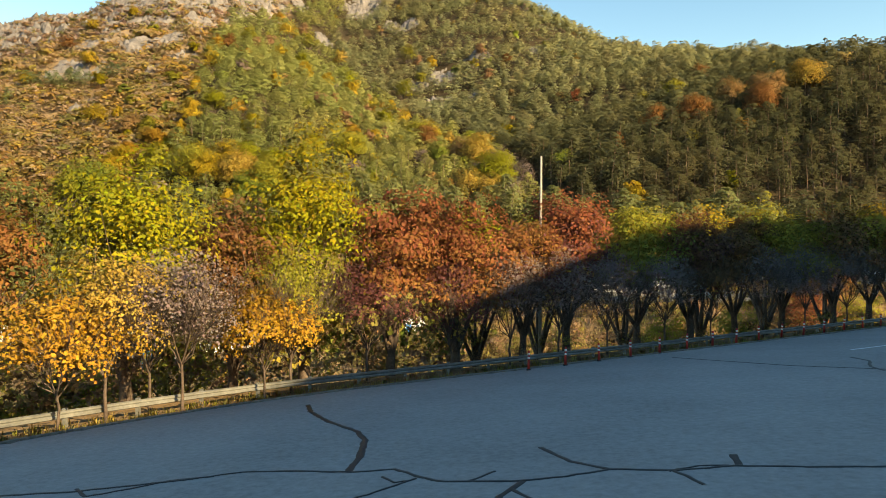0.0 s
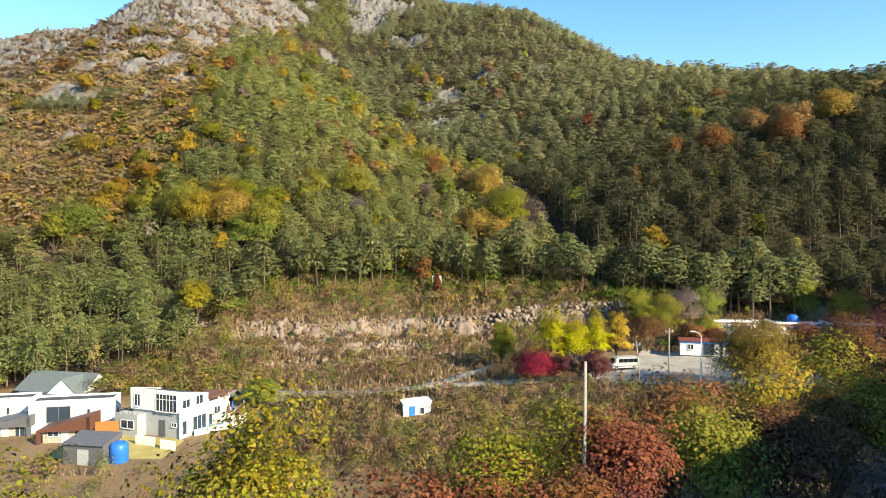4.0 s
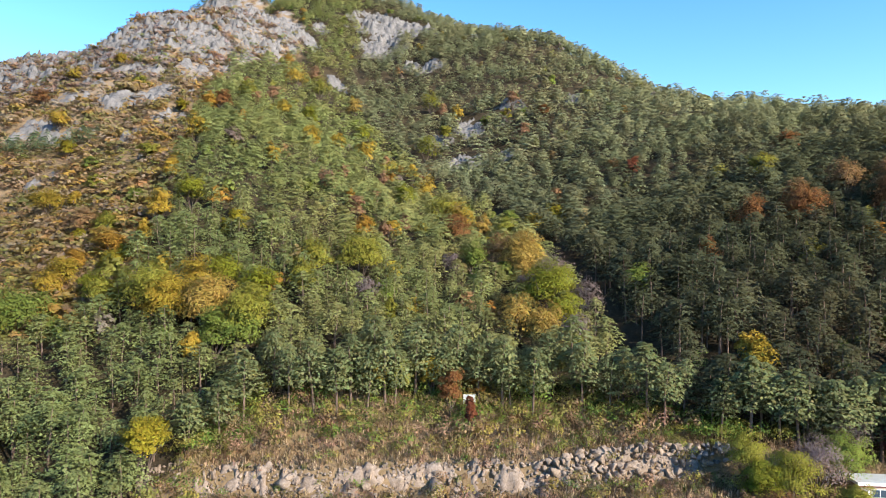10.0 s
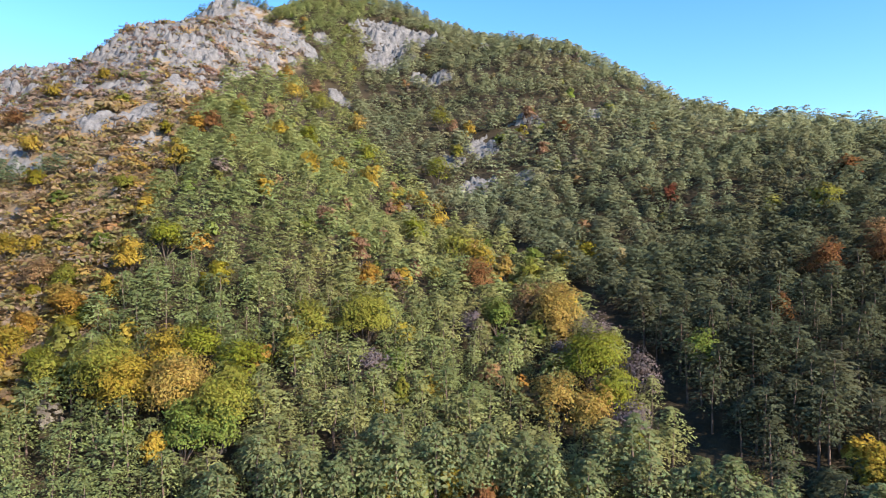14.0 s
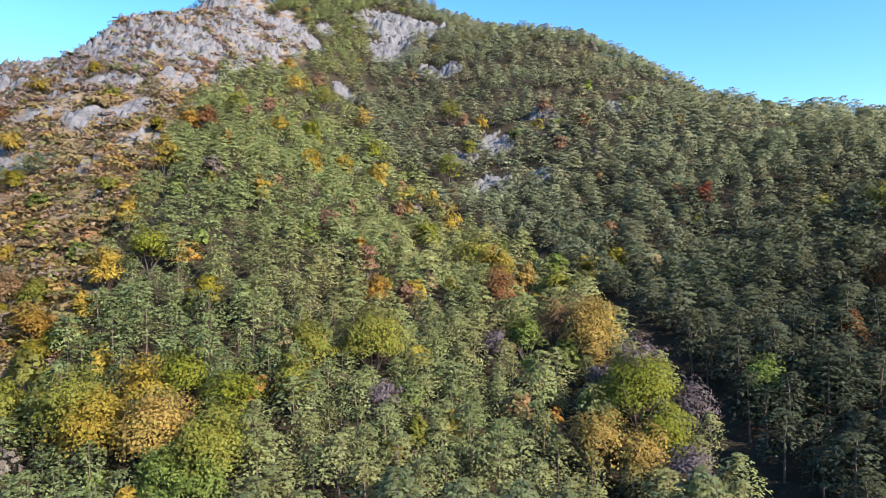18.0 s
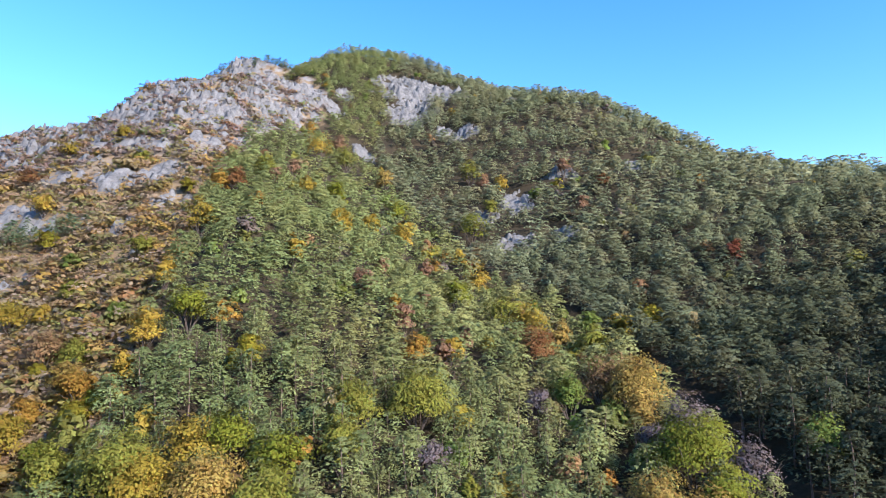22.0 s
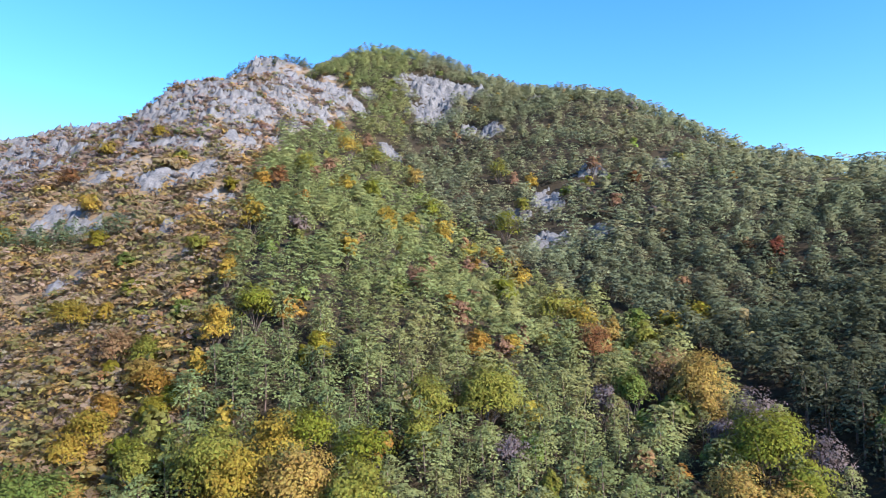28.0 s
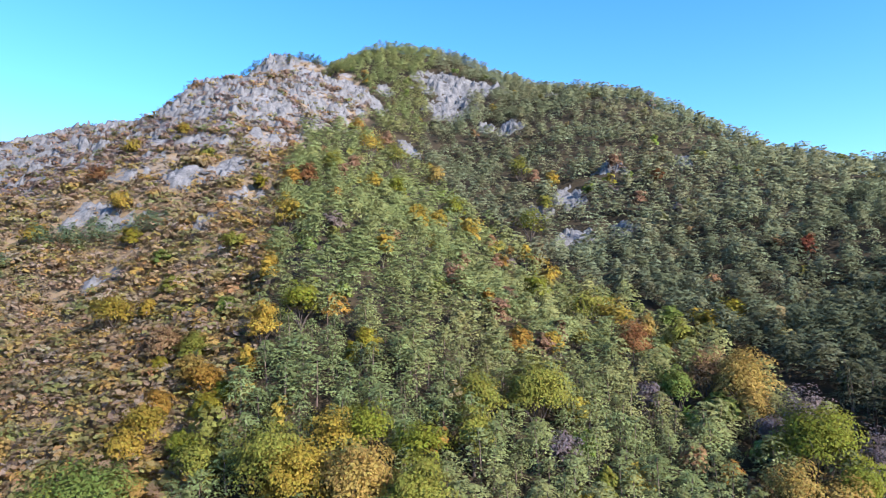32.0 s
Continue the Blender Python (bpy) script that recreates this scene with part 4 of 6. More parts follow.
# loose blocks in the scrub below the crags
x, y = scatter(-300, -84, 195, 420, 3.4, 51)
ok = (x < wood_west(y) - 2) & (rr.uniform(size=len(x)) < 0.03 + 0.25 * ease(-0.35, 0.0, rockiness(x, y)))
x, y = x[ok], y[ok]
strew("rock_field", x, y, rr.uniform(0.5, 1.3, len(x)) ** 1.3 * np.interp(y, [200, 260, 400], [0.5, 0.8, 1.2]), BOULDERS, ROCK, 52, "pale grey granite rocks in the scrub of the slope", -0.35, rr.uniform(1.0, 1.6, len(x)))

# ---- single trees ----
TONES = {"lime": (0.26, 0.265, 0.03), "gold": (0.55, 0.37, 0.06), "ginkgo": (0.50, 0.49, 0.02), "orange": (0.47, 0.265, 0.05), "leafgreen": (0.23, 0.28, 0.06),
         "yellow": (0.34, 0.28, 0.032), "brass": (0.42, 0.30, 0.045), "rust": (0.27, 0.125, 0.05), "russet": (0.38, 0.23, 0.11),
         "amber": (0.46, 0.31, 0.08), "twig": (0.26, 0.20, 0.19), "zelkova": (0.255, 0.18, 0.045), "limegreen": (0.27, 0.275, 0.035), "olive": (0.30, 0.285, 0.05),
         "peach": (0.38, 0.22, 0.13), "red": (0.26, 0.09, 0.05), "crimson": (0.30, 0.028, 0.06), "brown": (0.20, 0.10, 0.05), "plum": (0.16, 0.06, 0.06)}
WORDS = {"lime": "yellow-green", "gold": "golden yellow", "orange": "bright orange", "leafgreen": "still green", "yellow": "bright yellow", "brass": "brownish yellow",
         "rust": "rust-red", "russet": "russet brown", "amber": "amber brown", "twig": "nearly bare purplish grey", "limegreen": "light green", "olive": "olive green",
         "peach": "pale peach", "red": "red", "crimson": "crimson", "brown": "dry brown", "plum": "dark plum-red"}
seeds = iter(range(1000, 9000))


def tree(x, y, tall, broad, tone, label, low=0.2, clumps=26, per=20, leaf=0.42, second=None, bark=None, count=7, group="", thin=0.0, twigs=2, z=None, spread=0.32, taper=0.0, girth=1.0, dull=1.0, fork=0.12):
    """A broad-leaved tree with a forked trunk and a crown of many leaf clumps."""
    r = np.random.RandomState(next(seeds))
    t = thing("tree", x, y, float(height(x, y)) if z is None else z, label, "tree", r.uniform(0, 360), group)
    v, q = limbs_of(r.randint(9999), tall * 0.85, (0.022 * tall + 0.03) * girth, broad * 0.92, count, max(low, fork), twigs)
    me = mesh_of("trunk", v, q, bark or BARK)
    me.polygons.foreach_set("use_smooth", np.ones(len(q), bool))
    new("trunk", me).parent = t
    v, q = leaf_crown(r.randint(9999), clumps, per, leaf, tall, broad, low, spread)
    if taper:
        v[:, :2] *= (1.3 - taper * np.clip(v[:, 2:] / tall, 0, 1) ** 1.6)
    if thin:
        keep = r.uniform(size=len(q)) > thin
        v = v.reshape(-1, 4, 3)[keep].reshape(-1, 3)
        q = np.arange(len(v)).reshape(-1, 4)
    c = shades(TONES[tone], len(q), r, 0.13, 0.08) * dull
    if second:
        top = v.reshape(-1, 4, 3).mean(1)
        swap = r.uniform(size=len(q)) < ease(tall * 0.35, tall * 0.95, top[:, 2] + r.normal(0, tall * 0.1, len(q)))
        c[swap] = shades(TONES[second], int(swap.sum()), r, 0.2, 0.1)
    new("crown", mesh_of("crown", v, q, LEAF, np.repeat(c, 4, 0))).parent = t
    return t


for tone, spots in SLOPE_TREES.items():
    for x, y, b in spots:
        near = y < 215
        heathy = x < wood_west(y)
        b = b * (1.3 if y < 170 and -62 < x < -36 else 1.12)
        tree(x, y, 2.6 + b * 1.2 if heathy else 5.2 + b * 1.6, b * 1.25, tone, f"{WORDS[tone]} broad-leaved tree on the mountainside", -0.05 if heathy else 0.1,
             (130 if b > 3.8 else 70) if near else 46, (66 if b > 3.8 else 50) if near else 28, 0.31 if near else 0.48, thin=0.45 if tone == "twig" else 0.0, group="trees of the mountainside", twigs=6 if tone == "twig" else 1, dull=0.66 if heathy else 0.84)

tree(-46.0, 131.2, 12.4, 3.1, "yellow", "tall bright yellow tree at the foot of the wood", 0.36, 110, 60, 0.26)
# ---- tall pines along the lower edge of the wood ----
edge_r = np.random.RandomState(5)
PINE_KINDS = []
for k in range(4):
    v, q = pine_crown(300 + k, 28, 44, 0.3, 11.0, 3.0, 0.42)
    crown = mesh_of("crown", v, q, LEAF, np.repeat(drawn(np.array([(0.19, 0.225, 0.10), (0.24, 0.235, 0.10)]), [2, 1], len(q), edge_r, 0.15), 4, 0))
    v, q = trunk_of(310 + k, 10.2, 0.2, 0.5, 7)
    stem = mesh_of("trunk", v, q, PINE_BARK)
    PINE_KINDS.append((crown, stem))
for i, x in enumerate(np.cumsum(edge_r.uniform(0.7, 4.0, 44)) - 45):
    x = float(x)
    y = float(wood_foot(x)) + edge_r.uniform(-1.8, 3.2)
    s = edge_r.uniform(0.85, 1.25)
    crown, stem = PINE_KINDS[i % 4]
    t = thing("pine_tree", x, y, float(height(x, y)), "tall pine with a bare slender trunk and layered green crown", "pine tree", edge_r.uniform(0, 360), "pines at the foot of the wood")
    t.rotation_euler[0] = radians(edge_r.uniform(-4, 4))
    t.scale = (s * edge_r.uniform(0.85, 1.1), s, s)
    new("crown", crown).parent = t
    new("trunk", stem).parent = t

# ---- trees, hedges and grass round the lane and the yard ----
for x, y, tall, b, tone, words, low in [
        (8.0, 113.5, 6.6, 1.9, "limegreen", "slim light green ginkgo above the lane", 0.12), (14.6, 106.5, 9.4, 2.6, "ginkgo", "tall yellow-green ginkgo beside the lane", 0.12),
        (17.6, 107.2, 7.6, 2.2, "ginkgo", "bright yellow ginkgo beside the lane", 0.1), (21.2, 109.2, 7.4, 2.2, "ginkgo", "yellow-green ginkgo beside the parked minibus", 0.12),
        (25.0, 111.6, 7.4, 1.8, "gold", "golden ginkgo with a pointed crown by the yard", 0.1), (31.2, 117.5, 5.2, 3.4, "brown", "brown, half-bare cherry tree at the yard", 0.25),
        (11.4, 101.0, 3.9, 3.1, "crimson", "low spreading crimson maple at the lane", 0.14), (15.2, 100.5, 3.2, 1.7, "plum", "dark red maple bush at the lane", 0.12),
        (19.0, 98.9, 3.4, 2.0, "plum", "dark red round maple beside the lane", 0.16), (36.4, 91.3, 7.8, 4.9, "zelkova", "broad amber-brown zelkova at the edge of the yard", 0.06),
        # the tall rust tree on the bank is added to shade the yard
        (49.5, 96.5, 5.8, 3.2, "brass", "broad brownish yellow tree at the yard", 0.12), (49.0, 104.0, 5.6, 3.0, "red", "red maple behind the yard", 0.12), (50.5, 98.5, 7.0, 3.8, "plum", "dark brown-red tree at the yard", 0.15), (47.6, 90.5, 8.6, 3.7, "brown", "dark brown tree at the corner of the yard", 0.1), (52.5, 92.5, 9.0, 3.9, "plum", "tall dark red tree beyond the yard", 0.1), (46.5, 84.0, 13.0, 3.8, "rust", "tall rust-brown tree added on the bank to shade the yard", 0.1),
        (39.0, 119.4, 3.6, 2.0, "rust", "rust-orange maple in front of the flats", 0.1), (42.2, 118.2, 3.0, 1.9, "red", "dark red maple in front of the flats", 0.1),
        (-26.9, 106.4, 4.2, 2.5, "leafgreen", "round green tree beside the lane", 0.06), (36.4, 125.4, 6.8, 3.0, "olive", "olive green tree on the terrace", 0.1), (40.4, 127.4, 7.2, 3.2, "twig", "nearly bare grey tree on the terrace", 0.15), (44.4, 128.6, 6.6, 2.9, "leafgreen", "dark green tree on the terrace", 0.05), (33.0, 130.5, 5.6, 2.6, "olive", "yellowish green tree above the yard", 0.05), (42.6, 122.0, 3.6, 2.2, "olive", "low olive bush beside the flats", 0.0),
        (33.2, 126.0, 5.2, 2.4, "limegreen", "light green bushy tree on the terrace", 0.05), (48.5, 134.5, 6.0, 2.6, "twig", "bare grey-brown tree behind the flats", 0.15), (55.0, 135.0, 5.6, 2.4, "plum", "dark purple tree behind the flats", 0.1),
        (63.0, 131.5, 8.0, 3.0, "limegreen", "bright green tree behind the flats", 0.15), (68.0, 126.0, 7.0, 3.6, "brass", "brownish yellow tree beside the flats", 0.1), (44.0, 137.0, 7.4, 2.7, "leafgreen", "green tree at the foot of the wood", 0.1)]:
    tree(x, y, tall * 1.15, b * 1.18, tone, words, -0.22 if b > 4 else -0.14 if tone in ("ginkgo", "gold", "limegreen", "plum", "crimson") else low * 0.3, 460 if b > 4 else 110, 70 if b > 4 else 90, 0.165, spread=0.2 if b > 4 else 0.3, taper=0.75 if tone in ("ginkgo", "gold") else 0.0, second="yellow" if tone == "ginkgo" else None, bark=None, twigs=5 if tone in ("twig", "brown") else 2, thin=0.4 if tone in ("twig", "brown") else 0.0)

# ---- the belt of trees beyond the guardrail ----
for x, y, tall, b, tone, second, words in [
        (-16.6, 23.2, 8.8, 2.6, "rust", None, "rust-red oak behind the guardrail"), (-20.5, 27.0, 8.2, 2.8, "limegreen", None, "light green tree behind the guardrail"),
        (-11.9, 25.4, 9.5, 3.2, "yellow", "lime", "large bright yellow maple behind the guardrail"), (-8.4, 27.2, 7.6, 1.9, "rust", "brown", "rust-brown oak behind the guardrail"),
        (-6.0, 29.2, 11.0, 2.8, "lime", "yellow", "tall yellow-green tree behind the guardrail"), (-2.2, 28.8, 8.0, 2.1, "rust", "red", "red-leaved cherry tree behind the guardrail"),
        (0.6, 30.4, 7.6, 2.2, "rust", "red", "red-brown cherry tree behind the guardrail"), (3.9, 33.0, 6.6, 1.9, "plum", "rust", "dark russet tree behind the guardrail"),
        (6.5, 36.0, 8.6, 2.4, "plum", "red", "dark red cherry tree behind the guardrail"), (10.9, 38.4, 8.0, 2.6, "leafgreen", "olive", "green tree behind the guardrail"),
        (14.6, 40.4, 7.8, 2.4, "plum", "brown", "dark brown tree behind the guardrail"), (18.2, 42.6, 7.6, 2.4, "brown", "rust", "brown oak behind the guardrail"),
        (22.0, 44.2, 7.8, 2.6, "olive", "brass", "olive tree behind the guardrail"), (26.6, 46.4, 8.0, 2.8, "brown", "rust", "red-brown tree behind the guardrail"),
        (31.0, 49.6, 8.4, 2.8, "olive", "brass", "olive-yellow tree behind the guardrail"), (36.5, 52.0, 8.4, 3.0, "brown", "brass", "brown tree behind the guardrail"),
        (1.8, 37.5, 9.6, 2.6, "olive", "lime", "yellow-green tree down the bank"), (6.0, 43.0, 11.0, 2.8, "brass", "olive", "yellowish tree down the bank"), (12.5, 47.5, 11.6, 3.0, "brown", "rust", "russet tree down the bank"),
        (19.0, 50.5, 12.0, 3.2, "olive", "brass", "olive tree down the bank"), (26.0, 55.0, 12.6, 3.4, "brass", "olive", "yellowish tree down the bank"), (33.0, 59.0, 12.6, 3.4, "plum", "rust", "dark red tree down the bank"),
        (41.0, 62.0, 13.0, 3.4, "brown", "brass", "brown tree down the bank"), (38.0, 72.0, 9.0, 3.2, "rust", "red", "red-brown tree in the valley"), (46.0, 76.0, 9.2, 3.4, "brass", "olive", "yellow-brown tree in the valley"), (30.0, 70.0, 8.2, 3.0, "brass", "olive", "yellowish tree in the valley"),
        (21.0, 64.0, 8.0, 2.8, "olive", "lime", "yellow-green tree in the valley"), (-13.5, 34.0, 7.6, 2.8, "olive", "yellow", "yellow-green tree down the bank"), (-20.0, 37.5, 7.0, 2.8, "yellow", "lime", "bright yellow tree down the bank"), (-23.6, 38.0, 7.2, 2.8, "olive", "yellow", "yellow-green tree down the bank")]:
    tree(x, y, tall + 0.3, b * 1.22, tone, words, 0.04 if x < 3 else 0.22, 110 if y < 45 else 60, 112 if y < 45 else 60, 0.14 if y < 45 else 0.2, second, twigs=3, group="trees beyond the guardrail", count=6)

RAIL_U, RAIL_N = Vector((0.866, 0.5)), Vector((-0.5, 0.866))


def by_rail(u, s):
    """A place u metres along the guardrail and s metres beyond it."""
    p = Vector((3.85, 30.0)) + RAIL_U * u + RAIL_N * (s + float(bend(u)))
    return p.x, p.y, float(height(p.x, p.y))


for u, s, tall, b, tone, thin, words in [
        (-18.2, -0.1, 3.7, 2.2, "orange", 0.1, "young cherry tree with dense orange leaves on its lower boughs"), (-16.9, 0.1, 5.4, 2.0, "amber", 0.75, "almost bare cherry tree at the guardrail"), (-15.5, 1.5, 5.2, 2.0, "twig", 0.8, "bare grey cherry tree behind the guardrail"), (-14.7, -0.1, 5.2, 2.3, "twig", 0.8, "bare grey cherry tree at the guardrail"),
        (-11.9, -0.15, 3.8, 2.0, "orange", 0.25, "cherry tree with orange leaves below and bare twigs above"), (-10.6, 0.7, 5.4, 2.3, "olive", 0.72, "thin olive cherry tree at the guardrail"), (-7.4, 0.9, 5.0, 2.1, "plum", 0.72, "bare reddish cherry tree at the guardrail"), (-3.6, 0.9, 4.9, 2.1, "plum", 0.75, "bare dark cherry tree at the guardrail"), (-0.4, 0.9, 4.9, 2.1, "twig", 0.8, "bare dark cherry tree at the guardrail"), (2.4, 0.9, 5.2, 2.1, "twig", 0.8, "bare dark cherry tree at the guardrail"),
        (5.4, 0.9, 5.0, 2.0, "twig", 0.82, "bare dark cherry tree at the guardrail"), (9.4, 0.9, 5.2, 2.2, "twig", 0.82, "bare dark cherry tree at the guardrail"), (13.0, 0.9, 5.0, 2.1, "brown", 0.8, "bare dark cherry tree at the guardrail"), (17.6, 0.9, 5.4, 2.3, "twig", 0.82, "bare dark cherry tree at the guardrail"),
        (21.6, 0.9, 5.4, 2.3, "twig", 0.82, "bare dark cherry tree at the guardrail"), (26.0, 0.9, 5.4, 2.4, "twig", 0.82, "bare dark cherry tree at the guardrail"), (31.0, 0.9, 5.6, 2.4, "brown", 0.82, "bare dark cherry tree at the guardrail"), (36.0, 0.9, 5.6, 2.4, "twig", 0.82, "bare dark cherry tree at the guardrail")]:
    x, y, z = by_rail(u, s)
    tree(x, y, tall, b, tone, words, 0.17, 64, 150 if tone == "orange" else 130, 0.10 if tone == "orange" else 0.085, None, count=10, twigs=56, girth=0.34, fork=0.33, thin=thin * 0.45, group="cherry trees along the guardrail", z=z - 0.02)

# ---- scrub, grass and brush of the valley ----
def tuft(seed, blades, tall, wide):
    r = np.random.RandomState(seed)
    a = r.uniform(0, 6.28, blades)
    c = np.stack([np.cos(a) * wide * r.uniform(0.1, 1, blades), np.sin(a) * wide * r.uniform(0.1, 1, blades), tall * r.uniform(0.25, 0.55, blades)], -1)
    v = []
    for p, q in zip(c, a):
        d = np.array([math.cos(q + 1.57), math.sin(q + 1.57), 0]) * wide * 0.16
        lean = np.array([math.cos(q), math.sin(q), 0]) * wide * r.uniform(0.2, 0.7)
        h = tall * r.uniform(0.6, 1.1)
        b = np.array([p[0], p[1], 0])
        v += [b - d, b + d, b + lean + d * 0.3 + (0, 0, h), b + lean - d * 0.3 + (0, 0, h)]
    return np.array(v), np.arange(blades * 4).reshape(-1, 4)


TUFTS = [tuft(400 + i, 9, 0.8, 0.5) for i in range(5)]
BRUSH = [leaf_crown(420 + i, 8, 18, 0.155, 1.7, 1.0, 0.0, 0.5) for i in range(6)]
THICK = [leaf_crown(440 + i, 12, 16, 0.10, 1.7, 1.0, 0.0, 0.42) for i in range(5)]
STRAW = np.array([(0.46, 0.33, 0.22), (0.39, 0.27, 0.17), (0.52, 0.40, 0.27), (0.32, 0.23, 0.12), (0.22, 0.20, 0.06), (0.42, 0.27, 0.19)])
HEDGE = np.array([(0.30, 0.19, 0.10), (0.35, 0.235, 0.14), (0.27, 0.23, 0.07), (0.21, 0.23, 0.055), (0.38, 0.31, 0.08), (0.32, 0.19, 0.13), (0.14, 0.20, 0.045)])


def clear_of_built(x, y):
    """True where no road, yard or building stands."""
    lane_y = np.interp(x, [-33.1, -33, -28, -22, -15, -3.7, 8.6, 20, 27], [95, 110.4, 109.6, 107.4, 104.9, 103.7, 102.3, 101.5, 101])
    ok = (np.abs(y - lane_y) > 1.9) | (x > 27)
    fork = np.interp(y, [103.9, 107.2, 110.8, 113.5, 115.5], [-4, 0.5, 3.2, 6.5, 12])
    ok &= ~((np.abs(x - fork) < 2.2) & (y > 103) & (y < 116))
    ok &= ~((x > 17) & (x < 49) & (y > np.interp(x, [18, 24, 31], [98.5, 95.3, 91.3])) & (y < 118))
    ok &= ~((x > 45.5) & (x < 80) & (y > 115) & (y < 131))
    ok &= ~((x < -26.5) & (x > -75) & (y > 84) & (y < np.where((x < -54) & (x > -70), 118, 109)))
    ok &= ~((np.abs(x + 4) < 2.6) & (np.abs(y - 96.5) < 2.2))
    return ok


def by_the_edge(x, y):
    """Low growth along the lower edge of the lane and the yard."""
    edge = np.interp(x, [-33, -28, -22, -15, -3.7, 8.6, 17, 24, 31, 48], [110, 109, 106, 103.5, 102.2, 100.9, 99, 95.6, 91.8, 91.6])
    return np.where((y < edge) & (y > edge - 3), 0.7, 1.0)


vr = np.random.RandomState(9)
x, y = scatter(-46, 62, 84, 150, 0.85, 91)
ok = clear_of_built(x, y) & ~((y > 131.6) & (y < 136.0) & (x < 37) & (vr.uniform(size=len(x)) < 0.55)) & (y < wood_foot(x) + 3)
x, y = x[ok], y[ok]
tagged(spread_plants("dry_grass", TUFTS, x, y, vr.uniform(0.6, 1.35, len(x)) * by_the_edge(x, y), vr.randint(0, 5, len(x)), drawn(STRAW, [3, 3, 2, 1.5, 1.2, 2], len(x), vr, 0.2), LEAF), "tall dry straw-coloured grass on the terraces", "grass", kind="stuff")
x, y = scatter(-62, 62, 84, 147, 1.6, 92)
ok = clear_of_built(x, y) & (y < wood_foot(x) + 2) & (vr.uniform(size=len(x)) < 0.6 + 0.4 * bumps(x, y, 12, 93) + 0.5 * ((y < 101) | ((x > 14) & (y > 115))))
ok &= ~((y > 131.6) & (y < 136.2) & (x < 37) & (vr.uniform(size=len(x)) < 0.6))
x, y = x[ok], y[ok]
size = vr.uniform(0.55, 1.5, len(x)) * np.where((y > 138) | (x < -38), 1.5, 1.0) * by_the_edge(x, y)
tagged(spread_plants("bushes", BRUSH, x, y, size, vr.randint(0, 6, len(x)), drawn(HEDGE, [3, 3, 2, 1.5, 1, 2, 1], len(x), vr, 0.2), LEAF), "brown, tan and green bushes on the terraces", "bushes", kind="stuff")
x, y = scatter(-60, 60, 20, 92, 2.0, 94)
ok = (past_rail(x, y) > 1.4) & clear_of_built(x, y) & ((past_rail(x, y) < 16) | (vr.uniform(size=len(x)) < 0.4))
x, y = x[ok], y[ok]
tagged(spread_plants("brushwood", THICK, x, y, vr.uniform(0.8, 1.6, len(x)) * np.where(past_rail(x, y) < 14, np.where(x < 1, 1.7, 0.6), 1.0), vr.randint(0, 5, len(x)), drawn(HEDGE, [3, 2, 2, 2, 3.5, 2, 1], len(x), vr, 0.2), LEAF), "tangled yellow-brown brushwood on the bank below the car park", "brushwood", kind="stuff")
x, y = scatter(-28, 56, 80, 99, 1.45, 98)
ok = clear_of_built(x, y)
x, y = x[ok], y[ok]
tagged(spread_plants("bank_brush", BRUSH, x, y, vr.uniform(0.55, 1.35, len(x)) * by_the_edge(x, y), vr.randint(0, 6, len(x)), drawn(np.array([(0.25, 0.18, 0.11), (0.21, 0.19, 0.075), (0.27, 0.20, 0.15), (0.17, 0.18, 0.055), (0.30, 0.25, 0.10)]), [3, 3, 2, 2, 1], len(x), vr, 0.2), LEAF), "dull brown and olive brush on the bank below the lane", "bushes", kind="stuff")
x, y = scatter(-120, -30, 108, 152, 1.7, 95)
ok = (y < wood_foot(x) + 3) & clear_of_built(x, y) & ((x < -40) | (y < 126))
x, y = x[ok], y[ok]
tagged(spread_plants("thicket", THICK, x, y, vr.uniform(1.0, 2.4, len(x)), vr.randint(0, 5, len(x)), drawn(HEDGE, [1.5, 1, 2.5, 3, 2, 1, 3], len(x), vr, 0.2), LEAF), "thicket of green and yellowing bushes behind the houses", "bushes", kind="stuff")
x, y = scatter(-46, 60, 135.5, 151, 1.3, 96)
ok = vr.uniform(size=len(x)) < 0.12 + 0.88 * ease(-6.5, -1.5, y - wood_foot(x)) * (1 - ease(3, 5, y - wood_foot(x)))
x, y = x[ok], y[ok]
tagged(spread_plants("undergrowth", THICK, x, y, vr.uniform(0.7, 1.9, len(x)) * np.where(y < wood_foot(x) - 3, 0.8, 1.35), vr.randint(0, 5, len(x)), drawn(HEDGE * np.array([1.0, 1.12, 1.0]), [0.7, 0.7, 2.5, 4, 2.5, 0.7, 4], len(x), vr, 0.2), LEAF), "green and yellow undergrowth at the foot of the wood", "bushes", kind="stuff")

gr = np.random.RandomState(19)
u, k = gr.uniform(-24, 40, 900), gr.uniform(-1.3, 0.6, 900)
x = 3.85 + 0.866 * u - 0.5 * (k + bend(u))
y = 30.0 + 0.5 * u + 0.866 * (k + bend(u))
tagged(spread_plants("verge_grass", TUFTS, x, y, gr.uniform(0.12, 0.34, 900), gr.randint(0, 5, 900), drawn(np.array([(0.36, 0.30, 0.09), (0.26, 0.25, 0.06), (0.34, 0.22, 0.10), (0.42, 0.30, 0.10)]), [2, 2, 2, 1], 900, gr, 0.2), LEAF, -0.1), "short yellowing grass and fallen leaves along the guardrail", "grass", kind="stuff")

# ---- boulder walls of the terraces ----
STONES = []
for i in range(8):
    v, q = boulder(500 + i, 3, 0.26)
    STONES.append(mesh_of("stone", v, q, WARM_ROCK))
GREY_STONES = []
